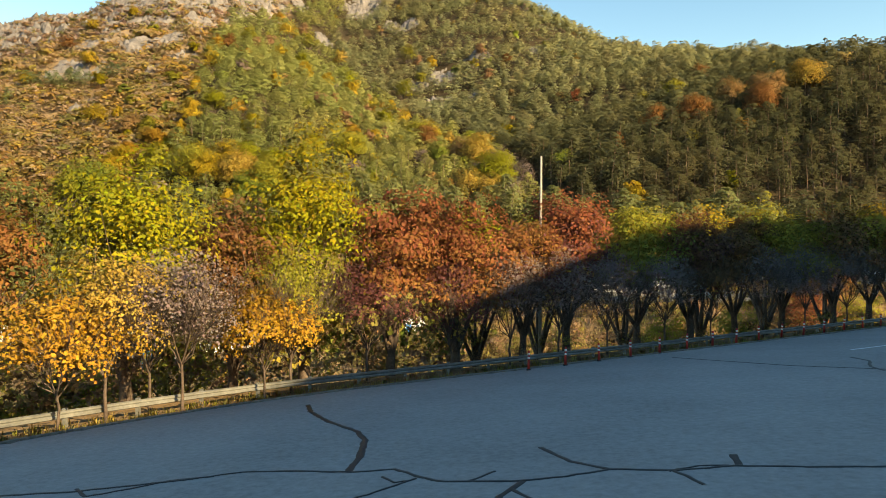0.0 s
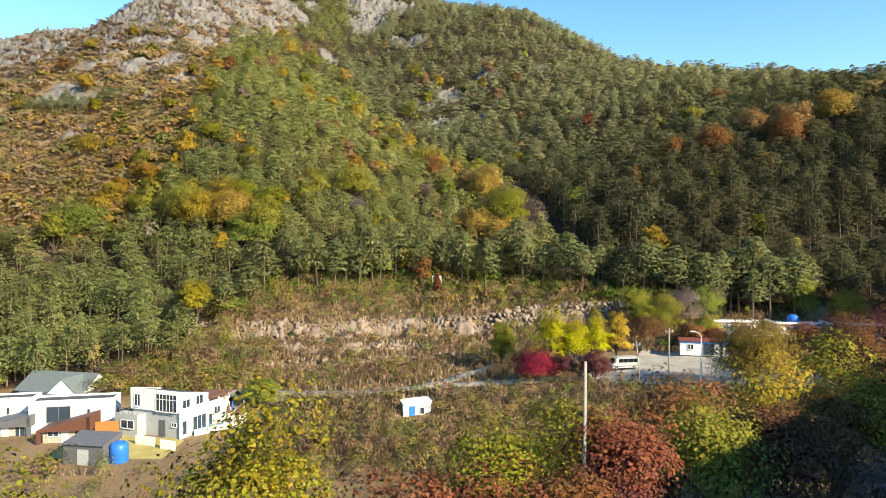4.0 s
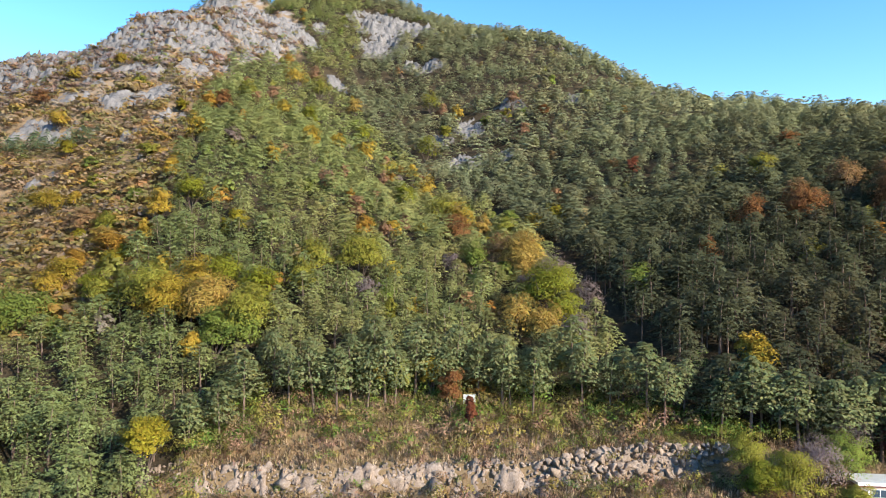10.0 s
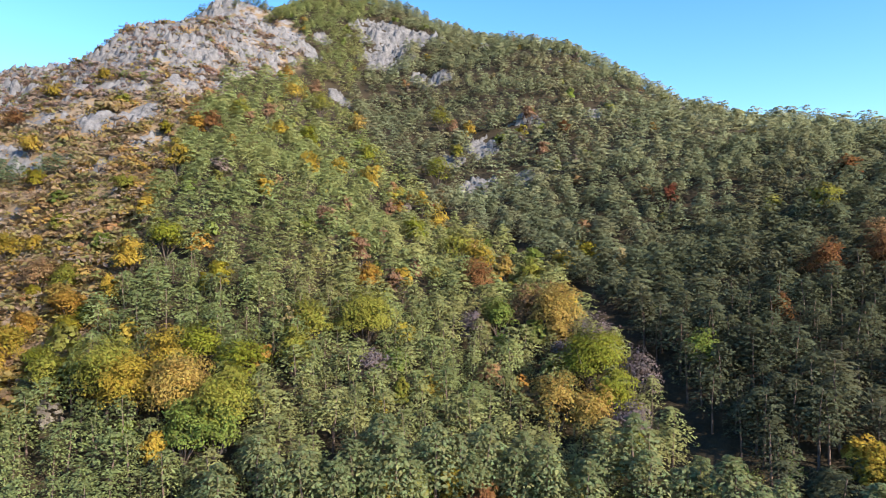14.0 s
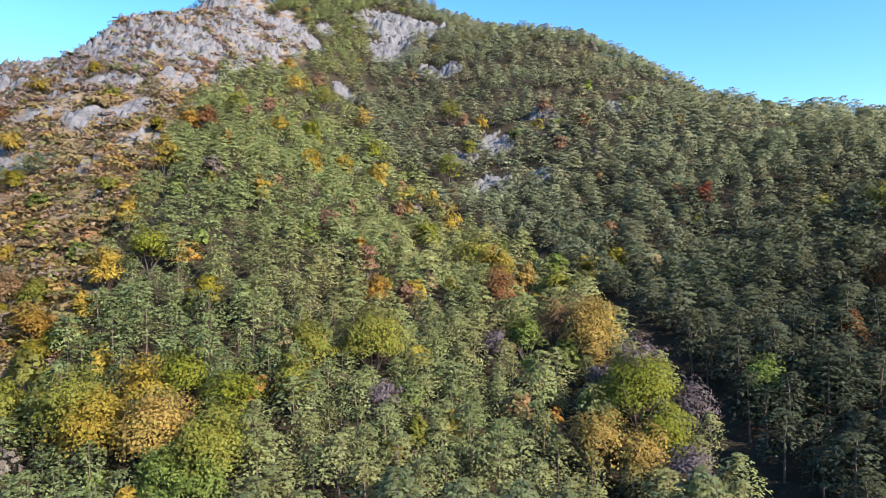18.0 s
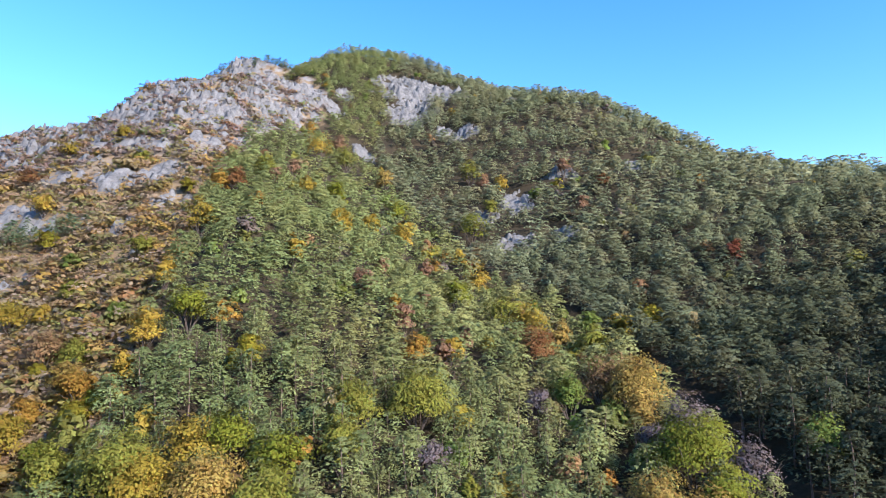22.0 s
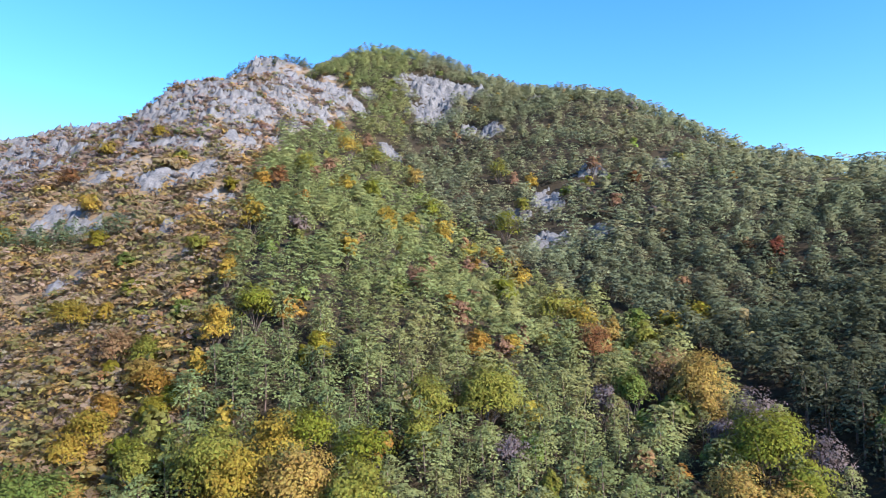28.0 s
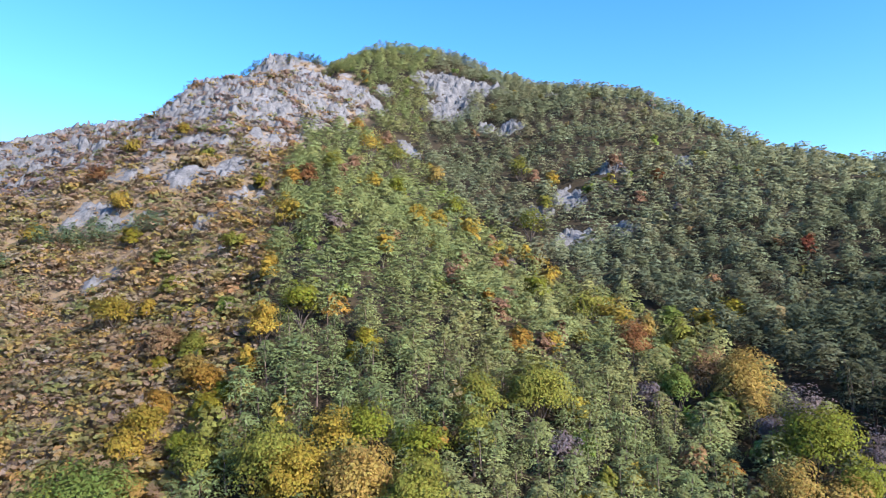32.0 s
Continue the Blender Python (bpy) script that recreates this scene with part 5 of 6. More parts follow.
for i in range(5):
    v, q = boulder(520 + i, 3, 0.2)
    GREY_STONES.append(mesh_of("stone", v, q, ROCK))


def boulder_wall(label, spots, meshes, seed):
    r = np.random.RandomState(seed)
    w = thing("boulder_wall", spots[0][0], spots[0][1], float(height(*spots[0][:2])), label, "stone wall")
    base = w.matrix_basis.inverted()
    for i, (x, y, s, up) in enumerate(spots):
        ob = new("stone", meshes[r.randint(len(meshes))])
        ob.parent = w
        m = pose(x, y, float(height(x, y)) + up, r.uniform(-14, 14), r.uniform(-14, 14), r.uniform(0, 360)) @ Matrix.Diagonal((s * r.uniform(0.8, 1.25), s * r.uniform(0.75, 1.05), s * r.uniform(0.75, 1.15), 1))
        ob.matrix_basis = base @ m
    return w


def wall_row(x0, x1, line, step, size, seed, rise=0.0, tiers=1, keep=1.0, back=0.62):
    """Packed courses of stones, each course a little further back up the bank."""
    r = np.random.RandomState(seed)
    out = []
    for k in range(tiers):
        for x in np.arange(x0 + (k % 2) * step * 0.5, x1, step):
            if r.rand() < keep:
                out.append((x + r.uniform(-0.22, 0.22) * step, line(x) + k * back + r.uniform(-0.18, 0.18), size * r.uniform(0.6, 1.4), rise - 0.1 + r.uniform(-0.1, 0.12)))
    return out


def terrace(x):
    return 132.7 - 0.8 * math.sin(x * 0.21)


boulder_wall("warm grey boulders stacked as the upper terrace wall", wall_row(-47, 7, terrace, 1.25, 0.85, 1, -0.25, 3, 0.5, 0.8), STONES, 1)
boulder_wall("two large rounded boulders in the terrace wall", [(-28.0, 132.9, 1.9, 0.6), (-7.3, 132.7, 1.9, 0.6)], STONES, 2)
boulder_wall("upright pale stones of the neat terrace wall", wall_row(7, 29, terrace, 0.95, 0.8, 3, 0.15, 6, 0.97, 0.58), STONES, 3)
boulder_wall("heap of grey rocks at the end of the terrace wall", wall_row(28, 36.5, lambda x: 134.0, 0.9, 0.7, 4, 0.1, 4, 0.9), GREY_STONES, 4)
boulder_wall("low pale boulders of the middle terrace", wall_row(-45, -4, lambda x: 126.5 - 0.5 * math.sin(x * 0.26 + 1), 0.95, 0.62, 5, 0.05, 3, 0.8, 0.5), STONES, 5)
boulder_wall("low pale boulders of the lower terrace", wall_row(-36, 2, lambda x: 121.4 - 0.6 * math.sin(x * 0.3), 1.0, 0.56, 6, 0.04, 2, 0.5, 0.5), STONES, 6)
boulder_wall("shaded rocks below the ginkgos", wall_row(3, 12, lambda x: 120.5, 1.2, 0.6, 7, 0.05, 2, 0.8), GREY_STONES, 7)
boulder_wall("rough stones at the edge of the yard", wall_row(38, 52, lambda x: 90.2, 1.0, 0.5, 8, 0.05, 2, 0.7), GREY_STONES, 8)
# the rough rock and earth of the terrace banks, in which the boulders sit
rock_face("terrace_bank", lambda x, y: 0.32 - np.abs(y - 133.9 + 0.8 * np.sin(x * 0.21)) / 2.6 + 0.42 * bumps(x, y * 1.6, 5, 81) + 0.3 * bumps(x, y * 1.5, 2.1, 82) - 0.8 * ease(27, 31, x), -48, 31, 130.5, 137.5, 0.28, 0.5, 83, "broken pinkish rock and earth of the upper terrace bank", WARM_ROCK)
rock_face("terrace_bank", lambda x, y: 0.3 - np.abs(y - 127.0 + 0.5 * np.sin(x * 0.26 + 1)) / 2.2 + 0.34 * bumps(x, y, 5, 84) + 0.2 * bumps(x, y, 2.1, 85), -46, -3, 125, 129, 0.3, 0.6, 86, "broken pinkish rock and earth of the middle terrace bank", WARM_ROCK)
# small broken stone that fills the terrace walls between the boulders
RUBBLE = [boulder(540 + i, 2, 0.3) for i in range(6)]
fr = np.random.RandomState(29)
x, y = scatter(-47, 29, 132.2, 135.6, 0.46, 97)
y = y - 0.8 * np.sin(x * 0.21)
ok = fr.uniform(size=len(x)) < 0.5 + 0.4 * bumps(x, y * 2, 7, 98)
tagged(spread_plants("rubble", RUBBLE, x[ok], y[ok], fr.uniform(0.22, 0.5, ok.sum()), fr.randint(0, 6, ok.sum()), np.ones((ok.sum(), 3)), WARM_ROCK, -0.06), "small broken pale stones between the boulders", "rubble", kind="stuff")
x, y = scatter(-45, -4, 126.2, 127.8, 0.5, 99)
y = y - 0.5 * np.sin(x * 0.26 + 1)
ok = fr.uniform(size=len(x)) < 0.45 + 0.4 * bumps(x, y * 2, 6, 96)
tagged(spread_plants("rubble", RUBBLE, x[ok], y[ok], fr.uniform(0.2, 0.45, ok.sum()), fr.randint(0, 6, ok.sum()), np.ones((ok.sum(), 3)), WARM_ROCK, -0.06), "small broken pale stones of the middle terrace", "rubble", kind="stuff")

# ---- built things ----
def plain(name, colour, rough=0.6, metal=0.0):
    m, n, l, b = material(name, rough)
    where = place(n, l, 1.0, True)
    noise_node = add(n, "ShaderNodeTexNoise", Scale=2.2, Detail=5.0, Roughness=0.65)
    l.new(where, noise_node.inputs["Vector"])
    c = ramp(n, (0.3, tuple(v * 0.82 for v in colour)), (0.7, tuple(min(0.9, v * 1.08) for v in colour)))
    l.new(noise_node.outputs[0], c.inputs[0]), l.new(c.outputs[0], b.inputs["Base Color"])
    b.inputs["Metallic"].default_value = metal
    return m


GLASS, _, _, gb = material("window_glass", 0.06)
gb.inputs["Base Color"].default_value = (0.03, 0.05, 0.075, 1)
gb.inputs["Specular IOR Level"].default_value = 0.7
WHITE = plain("white_paint", (0.80, 0.80, 0.79), 0.6)
GREY_WALL = plain("grey_render", (0.40, 0.42, 0.43), 0.85)
DARK_ROOF = plain("dark_roofing", (0.075, 0.08, 0.09), 0.8)
SLATE_ROOF = plain("grey_shingles", (0.13, 0.155, 0.16), 0.85)
BROWN_STEEL = plain("brown_cladding", (0.13, 0.055, 0.04), 0.6)
STONE_CLAD = mottled("stone_cladding", (0.30, 0.24, 0.2), (0.42, 0.36, 0.31), (0.55, 0.49, 0.43), 0.5, 0.9, 0.4, 4.0)
ORANGE_WOOD = plain("orange_wood", (0.42, 0.17, 0.05), 0.7)
DECK_WOOD = plain("deck_wood", (0.17, 0.09, 0.065), 0.75)
BLUE = plain("blue_plastic", (0.02, 0.17, 0.62), 0.4)
DOOR_BLUE = plain("blue_paint", (0.03, 0.20, 0.55), 0.5)
POOL_WATER = plain("pool_water", (0.10, 0.38, 0.60), 0.08)
BRICK = mottled("pale_brick", (0.30, 0.24, 0.2), (0.38, 0.31, 0.26), (0.46, 0.39, 0.33), 0.6, 0.9, 0.2, 8.0)
RED_ROOF = plain("red_brown_roof", (0.20, 0.055, 0.045), 0.6)
RED_POST = plain("red_plastic", (0.55, 0.05, 0.04), 0.5)
BLACK = plain("black_rubber", (0.02, 0.02, 0.022), 0.7)
SILVER = plain("silver_car_paint", (0.55, 0.57, 0.59), 0.3, 0.3)
CAR_GLASS, _, _, cb = material("car_glass", 0.08)
cb.inputs["Base Color"].default_value = (0.015, 0.017, 0.02, 1)
LAMP_HEAD = plain("lamp_head", (0.62, 0.63, 0.62), 0.4)
GREY_SHED = plain("dark_grey_sheet", (0.12, 0.125, 0.14), 0.6)
LAWN = mottled("dry_lawn", (0.26, 0.22, 0.07), (0.36, 0.30, 0.11), (0.46, 0.40, 0.18), 2.0, 1.0, 0.3, 14.0)


def block(bm, x0, x1, y0, y1, z0, z1, tops=None, bevel=0.0):
    """A box; tops: heights of its four upper corners (front left, front right, back right, back left)."""
    t = tops or (z1, z1, z1, z1)
    lo = [bm.verts.new(p) for p in ((x0, y0, z0), (x1, y0, z0), (x1, y1, z0), (x0, y1, z0))]
    hi = [bm.verts.new((p.co.x, p.co.y, h)) for p, h in zip(lo, t)]
    made = [bm.faces.new(lo[::-1]), bm.faces.new(hi)]
    for i in range(4):
        j = (i + 1) % 4
        made.append(bm.faces.new([lo[i], lo[j], hi[j], hi[i]]))
    if bevel:
        edges = list({e for f in made for e in f.edges})
        bmesh.ops.bevel(bm, geom=edges, offset=bevel, segments=1, affect="EDGES")
    return bm


def boxed(name, parent, mat, x0, x1, y0, y1, z0, z1, tops=None, bevel=0.0, label=""):
    return part(name, block(bmesh.new(), x0, x1, y0, y1, z0, z1, tops, bevel), mat, parent, label)


def rod(name, parent, mat, path, radii, sides=8, label=""):
    v, q = tube(path, radii, sides)
    me = mesh_of(name, v, q, mat)
    bm = bmesh.new()
    bm.from_mesh(me)
    bmesh.ops.holes_fill(bm, edges=[e for e in bm.edges if e.is_boundary], sides=0)
    bm.to_mesh(me)
    bm.free()
    me.polygons.foreach_set("use_smooth", np.array([len(p.vertices) == 4 for p in me.polygons]))
    ob = new(name, me)
    ob.parent = parent
    if label:
        ob["label"] = label
    return ob


def window(parent, side, at, along, z0, wide, tall, bars=1, rails=0, frame_mat=None, name="window"):
    """A window on a wall: side 'front' faces -y at y = at, 'right' faces +x at x = at; frame, panes and glazing bars."""
    mat = frame_mat or WHITE
    d = 0.06

    def put(nm, p, m, a0, a1, lo, hi, out0, out1):
        if side == "front":
            return boxed(nm, p, m, a0, a1, at - out1, at - out0, lo, hi)
        return boxed(nm, p, m, at + out0, at + out1, a0, a1, lo, hi)
    w = put(name, parent, mat, along, along + wide, z0 - 0.09, z0 - 0.03, 0.0, 0.14)
    w["label"] = "window with dark glass"
    for a0, a1, lo, hi in ((along - d, along, z0 - d, z0 + tall + d), (along + wide, along + wide + d, z0 - d, z0 + tall + d), (along, along + wide, z0 + tall, z0 + tall + d), (along, along + wide, z0 - d + 0.03, z0)):
        put("frame", w, mat, a0, a1, lo, hi, 0.0, 0.08)
    n = bars + 1
    for i in range(n):
        put("pane", w, GLASS, along + wide * i / n + 0.012, along + wide * (i + 1) / n - 0.012, z0 + 0.005, z0 + tall - 0.005, 0.004, 0.03)
    for i in range(bars):
        c = along + wide * (i + 1) / n
        put("glazing_bar", w, mat, c - 0.03, c + 0.03, z0, z0 + tall, 0.0, 0.065)
    for i in range(rails):
        c = z0 + tall * (1 - 0.3 * (i + 1))
        put("glazing_bar", w, mat, along, along + wide, c - 0.03, c + 0.03, 0.0, 0.07)
    return w


# ---- car park: guardrail, posts, kerb, sealed cracks ----
rail = thing("guardrail", *by_rail(-24, 0.35), "galvanised steel guardrail along the edge of the car park", "guardrail")
home = rail.matrix_basis.inverted()
for u in np.arange(-24, 44, 2.0):
    p, q = [home @ Vector(by_rail(w, 0.35)) for w in (u, u + 2.02)]
    side = Vector((q.y - p.y, p.x - q.x, 0)).normalized()
    boxed("post", rail, STEEL, p.x - 0.06, p.x + 0.06, p.y - 0.02, p.y + 0.1, p.z - 0.3, p.z + 0.46)
    bm, prev = bmesh.new(), None
    for c in (p, q):
        row = [bm.verts.new(c + side * out + Vector((0, 0, h - 0.2))) for h, out in ((0.38, 0.03), (0.41, 0.08), (0.46, 0.08), (0.50, 0.035), (0.54, 0.08), (0.59, 0.08), (0.62, 0.03), (0.61, 0.025), (0.39, 0.025))]
        if prev:
            for k in range(9):
                bm.faces.new([prev[k], row[k], row[(k + 1) % 9], prev[(k + 1) % 9]])
        prev = row
    part("beam", bm, STEEL, rail, smooth=False)
kerb = thing("kerb", *by_rail(-24, -1.5), "low weathered concrete kerb of the car park", "kerb", kind="structure")
home = kerb.matrix_basis.inverted()
for u in np.arange(-24, 44, 1.0):
    a, b, c, d = [home @ Vector(by_rail(w, s)) for w, s in ((u + 0.006, -1.55), (u + 0.994, -1.55), (u + 0.994, -1.38), (u + 0.006, -1.38))]
    bm = bmesh.new()
    low = [bm.verts.new(v - Vector((0, 0, 0.3))) for v in (a, b, c, d)]
    top = [bm.verts.new(v + Vector((0, 0, 0.06))) for v in (a, b, c, d)]
    bm.faces.new(top)
    for k in range(4):
        bm.faces.new([low[k], low[(k + 1) % 4], top[(k + 1) % 4], top[k]])
    bmesh.ops.bevel(bm, geom=[e for e in bm.edges if e.verts[0] in top and e.verts[1] in top], offset=0.012, segments=1, affect="EDGES")
    part("kerbstone", bm, KERB, kerb)


def delineator():
    t = thing("delineator_post", 0, 0, 0, "red plastic delineator post with white bands", "traffic post", group="delineator posts")
    rod("base", t, BLACK, [(0, 0, 0), (0, 0, 0.05)], [0.11, 0.09], 12)
    rod("shaft", t, RED_POST, [(0, 0, 0.05), (0, 0, 0.4), (0, 0, 0.78)], [0.06, 0.05, 0.045], 10)
    for z in (0.46, 0.62):
        rod("band", t, WHITE, [(0, 0, z), (0, 0, z + 0.07)], [0.0525, 0.0515], 10, "white reflective band")
    rod("cap", t, RED_POST, [(0, 0, 0.78), (0, 0, 0.80)], [0.038, 0.02], 10)
    return t


first = delineator()
for i in range(17):
    x, y, z = by_rail(-1.6 + i * 2.0, min(-2.0 + 0.12 * i, -1.0))
    if i == 0:
        first.matrix_basis = pose(x, y, z)
    else:
        copy_thing(first, pose(x, y, z, random.uniform(-3, 3), random.uniform(-3, 3), 0))


def sealed_crack(points, wide):
    """A crack in the asphalt, sealed with tar: a thin raised band that wanders along its line."""
    r = random.Random(len(points) * 7 + int(points[0][0] * 10))
    line = []
    for (ax, ay), (bx, by) in zip(points, points[1:]):
        n = max(2, int(math.hypot(bx - ax, by - ay) / 0.18))
        for k in range(n):
            line.append((ax + (bx - ax) * k / n + r.uniform(-0.014, 0.014), ay + (by - ay) * k / n + r.uniform(-0.022, 0.022)))
    line.append(points[-1])
    bm, prev = bmesh.new(), None
    for i, (x, y) in enumerate(line):
        a, b = line[max(i - 1, 0)], line[min(i + 1, len(line) - 1)]
        d = Vector((b[0] - a[0], b[1] - a[1])).normalized()
        w = wide * r.uniform(0.8, 1.2) * 0.5
        row = []
        for off, lift in ((-1, 0.0), (-0.7, 0.009), (0.7, 0.009), (1, 0.0)):
            px, py = x - d.y * w * off, y + d.x * w * off
            row.append(bm.verts.new((px, py, float(height(px, py)) + lift + 0.002)))
        if prev:
            for k in range(3):
                bm.faces.new([prev[k], row[k], row[k + 1], prev[k + 1]])
        prev = row
    bmesh.ops.recalc_face_normals(bm, faces=bm.faces)
    return part("sealed_crack", bm, TAR, car_park, "black tar seal", smooth=True)


for points, wide in [([(-10.5, 11.3), (-7.26, 11.13), (-6.13, 11.08), (-4.33, 11.47), (-3.48, 11.82), (-2.4, 11.6), (-1.49, 11.3), (-0.8, 11.35), (-0.39, 10.7), (0.0, 10.29), (1.22, 10.06), (1.83, 10.16), (2.57, 10.44), (3.5, 10.12), (4.36, 10.16), (5.29, 9.84), (6.24, 9.56), (8.5, 9.0)], 0.075),
                     ([(-4.08, 20.56), (-3.7, 19.0), (-2.89, 17.06), (-1.93, 15.3), (-1.62, 14.13), (-1.53, 12.46), (-1.58, 11.33)], 0.12), ([(-6.1, 11.3), (-5.65, 10.71), (-5.44, 10.83), (-4.62, 11.46), (-3.9, 11.6)], 0.065),
                     ([(-0.97, 10.84), (-0.73, 10.42), (-0.5, 10.5)], 0.05), ([(-1.8, 8.9), (-1.23, 9.68), (-0.72, 10.25), (-0.43, 10.6)], 0.055), ([(1.77, 12.36), (2.09, 11.11), (2.57, 10.44)], 0.085), ([(4.65, 10.87), (4.44, 10.18)], 0.1),
                     ([(3.43, 10.14), (3.5, 9.75), (3.56, 9.23)], 0.06), ([(3.33, 10.1), (3.87, 10.3), (4.3, 10.21)], 0.05), ([(0.39, 10.23), (0.82, 10.77)], 0.06), ([(0.6, 8.9), (0.97, 9.67), (1.18, 10.04)], 0.09), ([(0.97, 9.67), (1.15, 9.16), (1.3, 8.8)], 0.06),
                     ([(9.89, 29.34), (11.92, 23.31), (13.46, 20.67), (15.0, 18.5)], 0.055), ([(14.92, 24.93), (14.6, 23.3), (13.58, 21.63), (13.2, 20.27)], 0.08)]:
    sealed_crack(points, wide * 1.2)
bm = bmesh.new()
for u in (0, 1):
    x0, y0 = 16.7 + u * 3.2, 27.7 + u * 1.7
    quad = [(x0, y0), (x0 + 2.4, y0 + 1.1), (x0 + 2.35, y0 + 1.25), (x0 - 0.05, y0 + 0.15)]
    bm.faces.new([bm.verts.new((px, py, float(height(px, py)) + 0.01)) for px, py in quad])
part("painted_line", bm, WHITE, car_park, "worn white painted line")


# ---- poles ----
def pole(x, y, tall, lamp, label, name="street_lamp", lean=0.0):
    t = thing(name, x, y, float(height(x, y)), label, "lamp post" if lamp else "pole", group="poles by the lane")
    rod("shaft", t, LAMP_HEAD if lamp else CONCRETE, [(0, 0, -0.3), (lean * 0.5, 0, tall * 0.5), (lean, 0, tall)], [0.09, 0.075, 0.055], 10)
    if lamp:
        rod("arm", t, LAMP_HEAD, [(0, 0, tall - 0.1), (-0.25, -0.05, tall + 0.35), (-0.85, -0.15, tall + 0.6)], [0.06, 0.05, 0.04], 8)
        boxed("lamp_head", t, LAMP_HEAD, -1.35, -0.8, -0.3, -0.02, tall + 0.52, tall + 0.66, None, 0.02)
    elif tall < 10:
        boxed("cross_arm", t, STEEL, lean - 0.5, lean + 0.5, -0.05, 0.05, tall - 0.55, tall - 0.45)
        rod("insulator", t, WHITE, [(lean + 0.4, 0, tall - 0.45), (lean + 0.4, 0, tall - 0.25)], [0.05, 0.03], 8)
        rod("insulator", t, WHITE, [(lean - 0.4, 0, tall - 0.45), (lean - 0.4, 0, tall - 0.25)], [0.05, 0.03], 8)
    return t


pole(5.0, 35.2, 10.6, False, "tall pale concrete pole behind the guardrail", "utility_pole", 0.06)
pole(23.9, 95.2, 5.4, False, "slim leaning grey pole at the yard", "utility_pole", -0.45)
pole(26.9, 93.2, 7.2, False, "slim grey pole at the edge of the yard", "utility_pole")
pole(30.1, 91.2, 6.4, True, "white street lamp with a short arm at the yard")

# ---- white shed ----
shed = thing("shed", -5.9, 95.3, -7.75, "small white prefabricated shed with a blue door on the slope", "shed", 12)
boxed("wall", shed, WHITE, 0, 3.5, 0, 2.6, 0, 2.2, (2.2, 2.45, 2.45, 2.2), 0.01)
boxed("roof", shed, WHITE, -0.12, 3.62, -0.12, 2.72, 2.28, 2.36, (2.30, 2.58, 2.58, 2.30), 0.0, "white sheet roof")
d = boxed("door", shed, DOOR_BLUE, 0.75, 1.5, -0.05, -0.003, 0.08, 1.95, None, 0.008, "blue door")
boxed("handle", d, STEEL, 1.36, 1.42, -0.09, -0.05, 0.95, 1.1)
window(shed, "front", -0.003, 2.15, 0.95, 0.5, 0.8, 0)
boxed("base", shed, KERB, -0.1, 3.6, -0.1, 2.7, -0.5, 0.02)

# ---- parked minibus ----
bus = thing("minibus", 24.3, 104.7, road_height(24.3) + 0.12, "silver-white parked minibus with a dark window band", "minibus", 11)
bus.scale = (0.68, 0.74, 0.8)
bm = bmesh.new()
prof = [(-2.95, 0.35), (-2.98, 0.95), (-2.75, 1.15), (-2.15, 1.95), (-1.7, 2.2), (2.7, 2.26), (2.86, 2.05), (2.92, 0.4)]
rings = []
for yy, sc in ((-1.0, 0.0), (-0.93, 1.0), (0.93, 1.0), (1.0, 0.0)):
    rings.append([bm.verts.new((px, yy * (1.0 if pz < 1.3 else 0.93), pz - (0.03 if sc == 0 and pz > 2 else 0))) for px, pz in prof])
for a, b in zip(rings, rings[1:]):
    for i in range(len(prof)):
        j = (i + 1) % len(prof)
        bm.faces.new([a[i], a[j], b[j], b[i]])
bm.faces.new(rings[0][::-1]), bm.faces.new(rings[-1])
bmesh.ops.recalc_face_normals(bm, faces=bm.faces)
part("body", bm, SILVER, bus)
for side in (-1, 1):
    for i in range(4):
        x0 = -1.55 + i * 1.06
        y0, y1 = sorted((side * 0.985, side * 0.955))
        boxed("side_window", bus, CAR_GLASS, x0, x0 + 1.02, y0, y1, 1.3, 1.95, None, 0.01)
    boxed("stripe", bus, GREY_SHED, -2.85, 2.85, *sorted((side * 1.0, side * 1.006)), 0.62, 0.74)
    boxed("headlight", bus, WHITE, -3.0, -2.93, *sorted((side * 0.85, side * 0.5)), 0.82, 1.0, None, 0.01)
    boxed("tail_light", bus, RED_POST, 2.9, 2.94, *sorted((side * 0.92, side * 0.78)), 0.8, 1.3, None, 0.01)
    boxed("mirror", bus, BLACK, -2.35, -2.25, *sorted((side * 1.02, side * 1.24)), 1.35, 1.7, None, 0.02)
bm = bmesh.new()
f = [bm.verts.new(p) for p in ((-2.74, -0.86, 1.2), (-2.74, 0.86, 1.2), (-2.20, 0.80, 1.92), (-2.20, -0.80, 1.92))]
g = [bm.verts.new(v.co + Vector((-0.03, 0, 0.02))) for v in f]
bm.faces.new(g)
for i in range(4):
    bm.faces.new([f[i], f[(i + 1) % 4], g[(i + 1) % 4], g[i]])
bmesh.ops.recalc_face_normals(bm, faces=bm.faces)
part("windscreen", bm, CAR_GLASS, bus)
boxed("bumper", bus, GREY_SHED, -3.05, -2.9, -0.95, 0.95, 0.35, 0.6, None, 0.03)
boxed("bumper", bus, GREY_SHED, 2.88, 3.02, -0.95, 0.95, 0.35, 0.6, None, 0.03)
for px in (-2.05, 1.75):
    for side in (-1, 1):
        w = rod("wheel", bus, BLACK, [(px, side * 0.80, 0.36), (px, side * 1.0, 0.36)], [0.36, 0.36], 18, "black tyre")
        rod("rim", w, STEEL, [(px, side * 0.985, 0.36), (px, side * 1.012, 0.36)], [0.21, 0.19], 14)

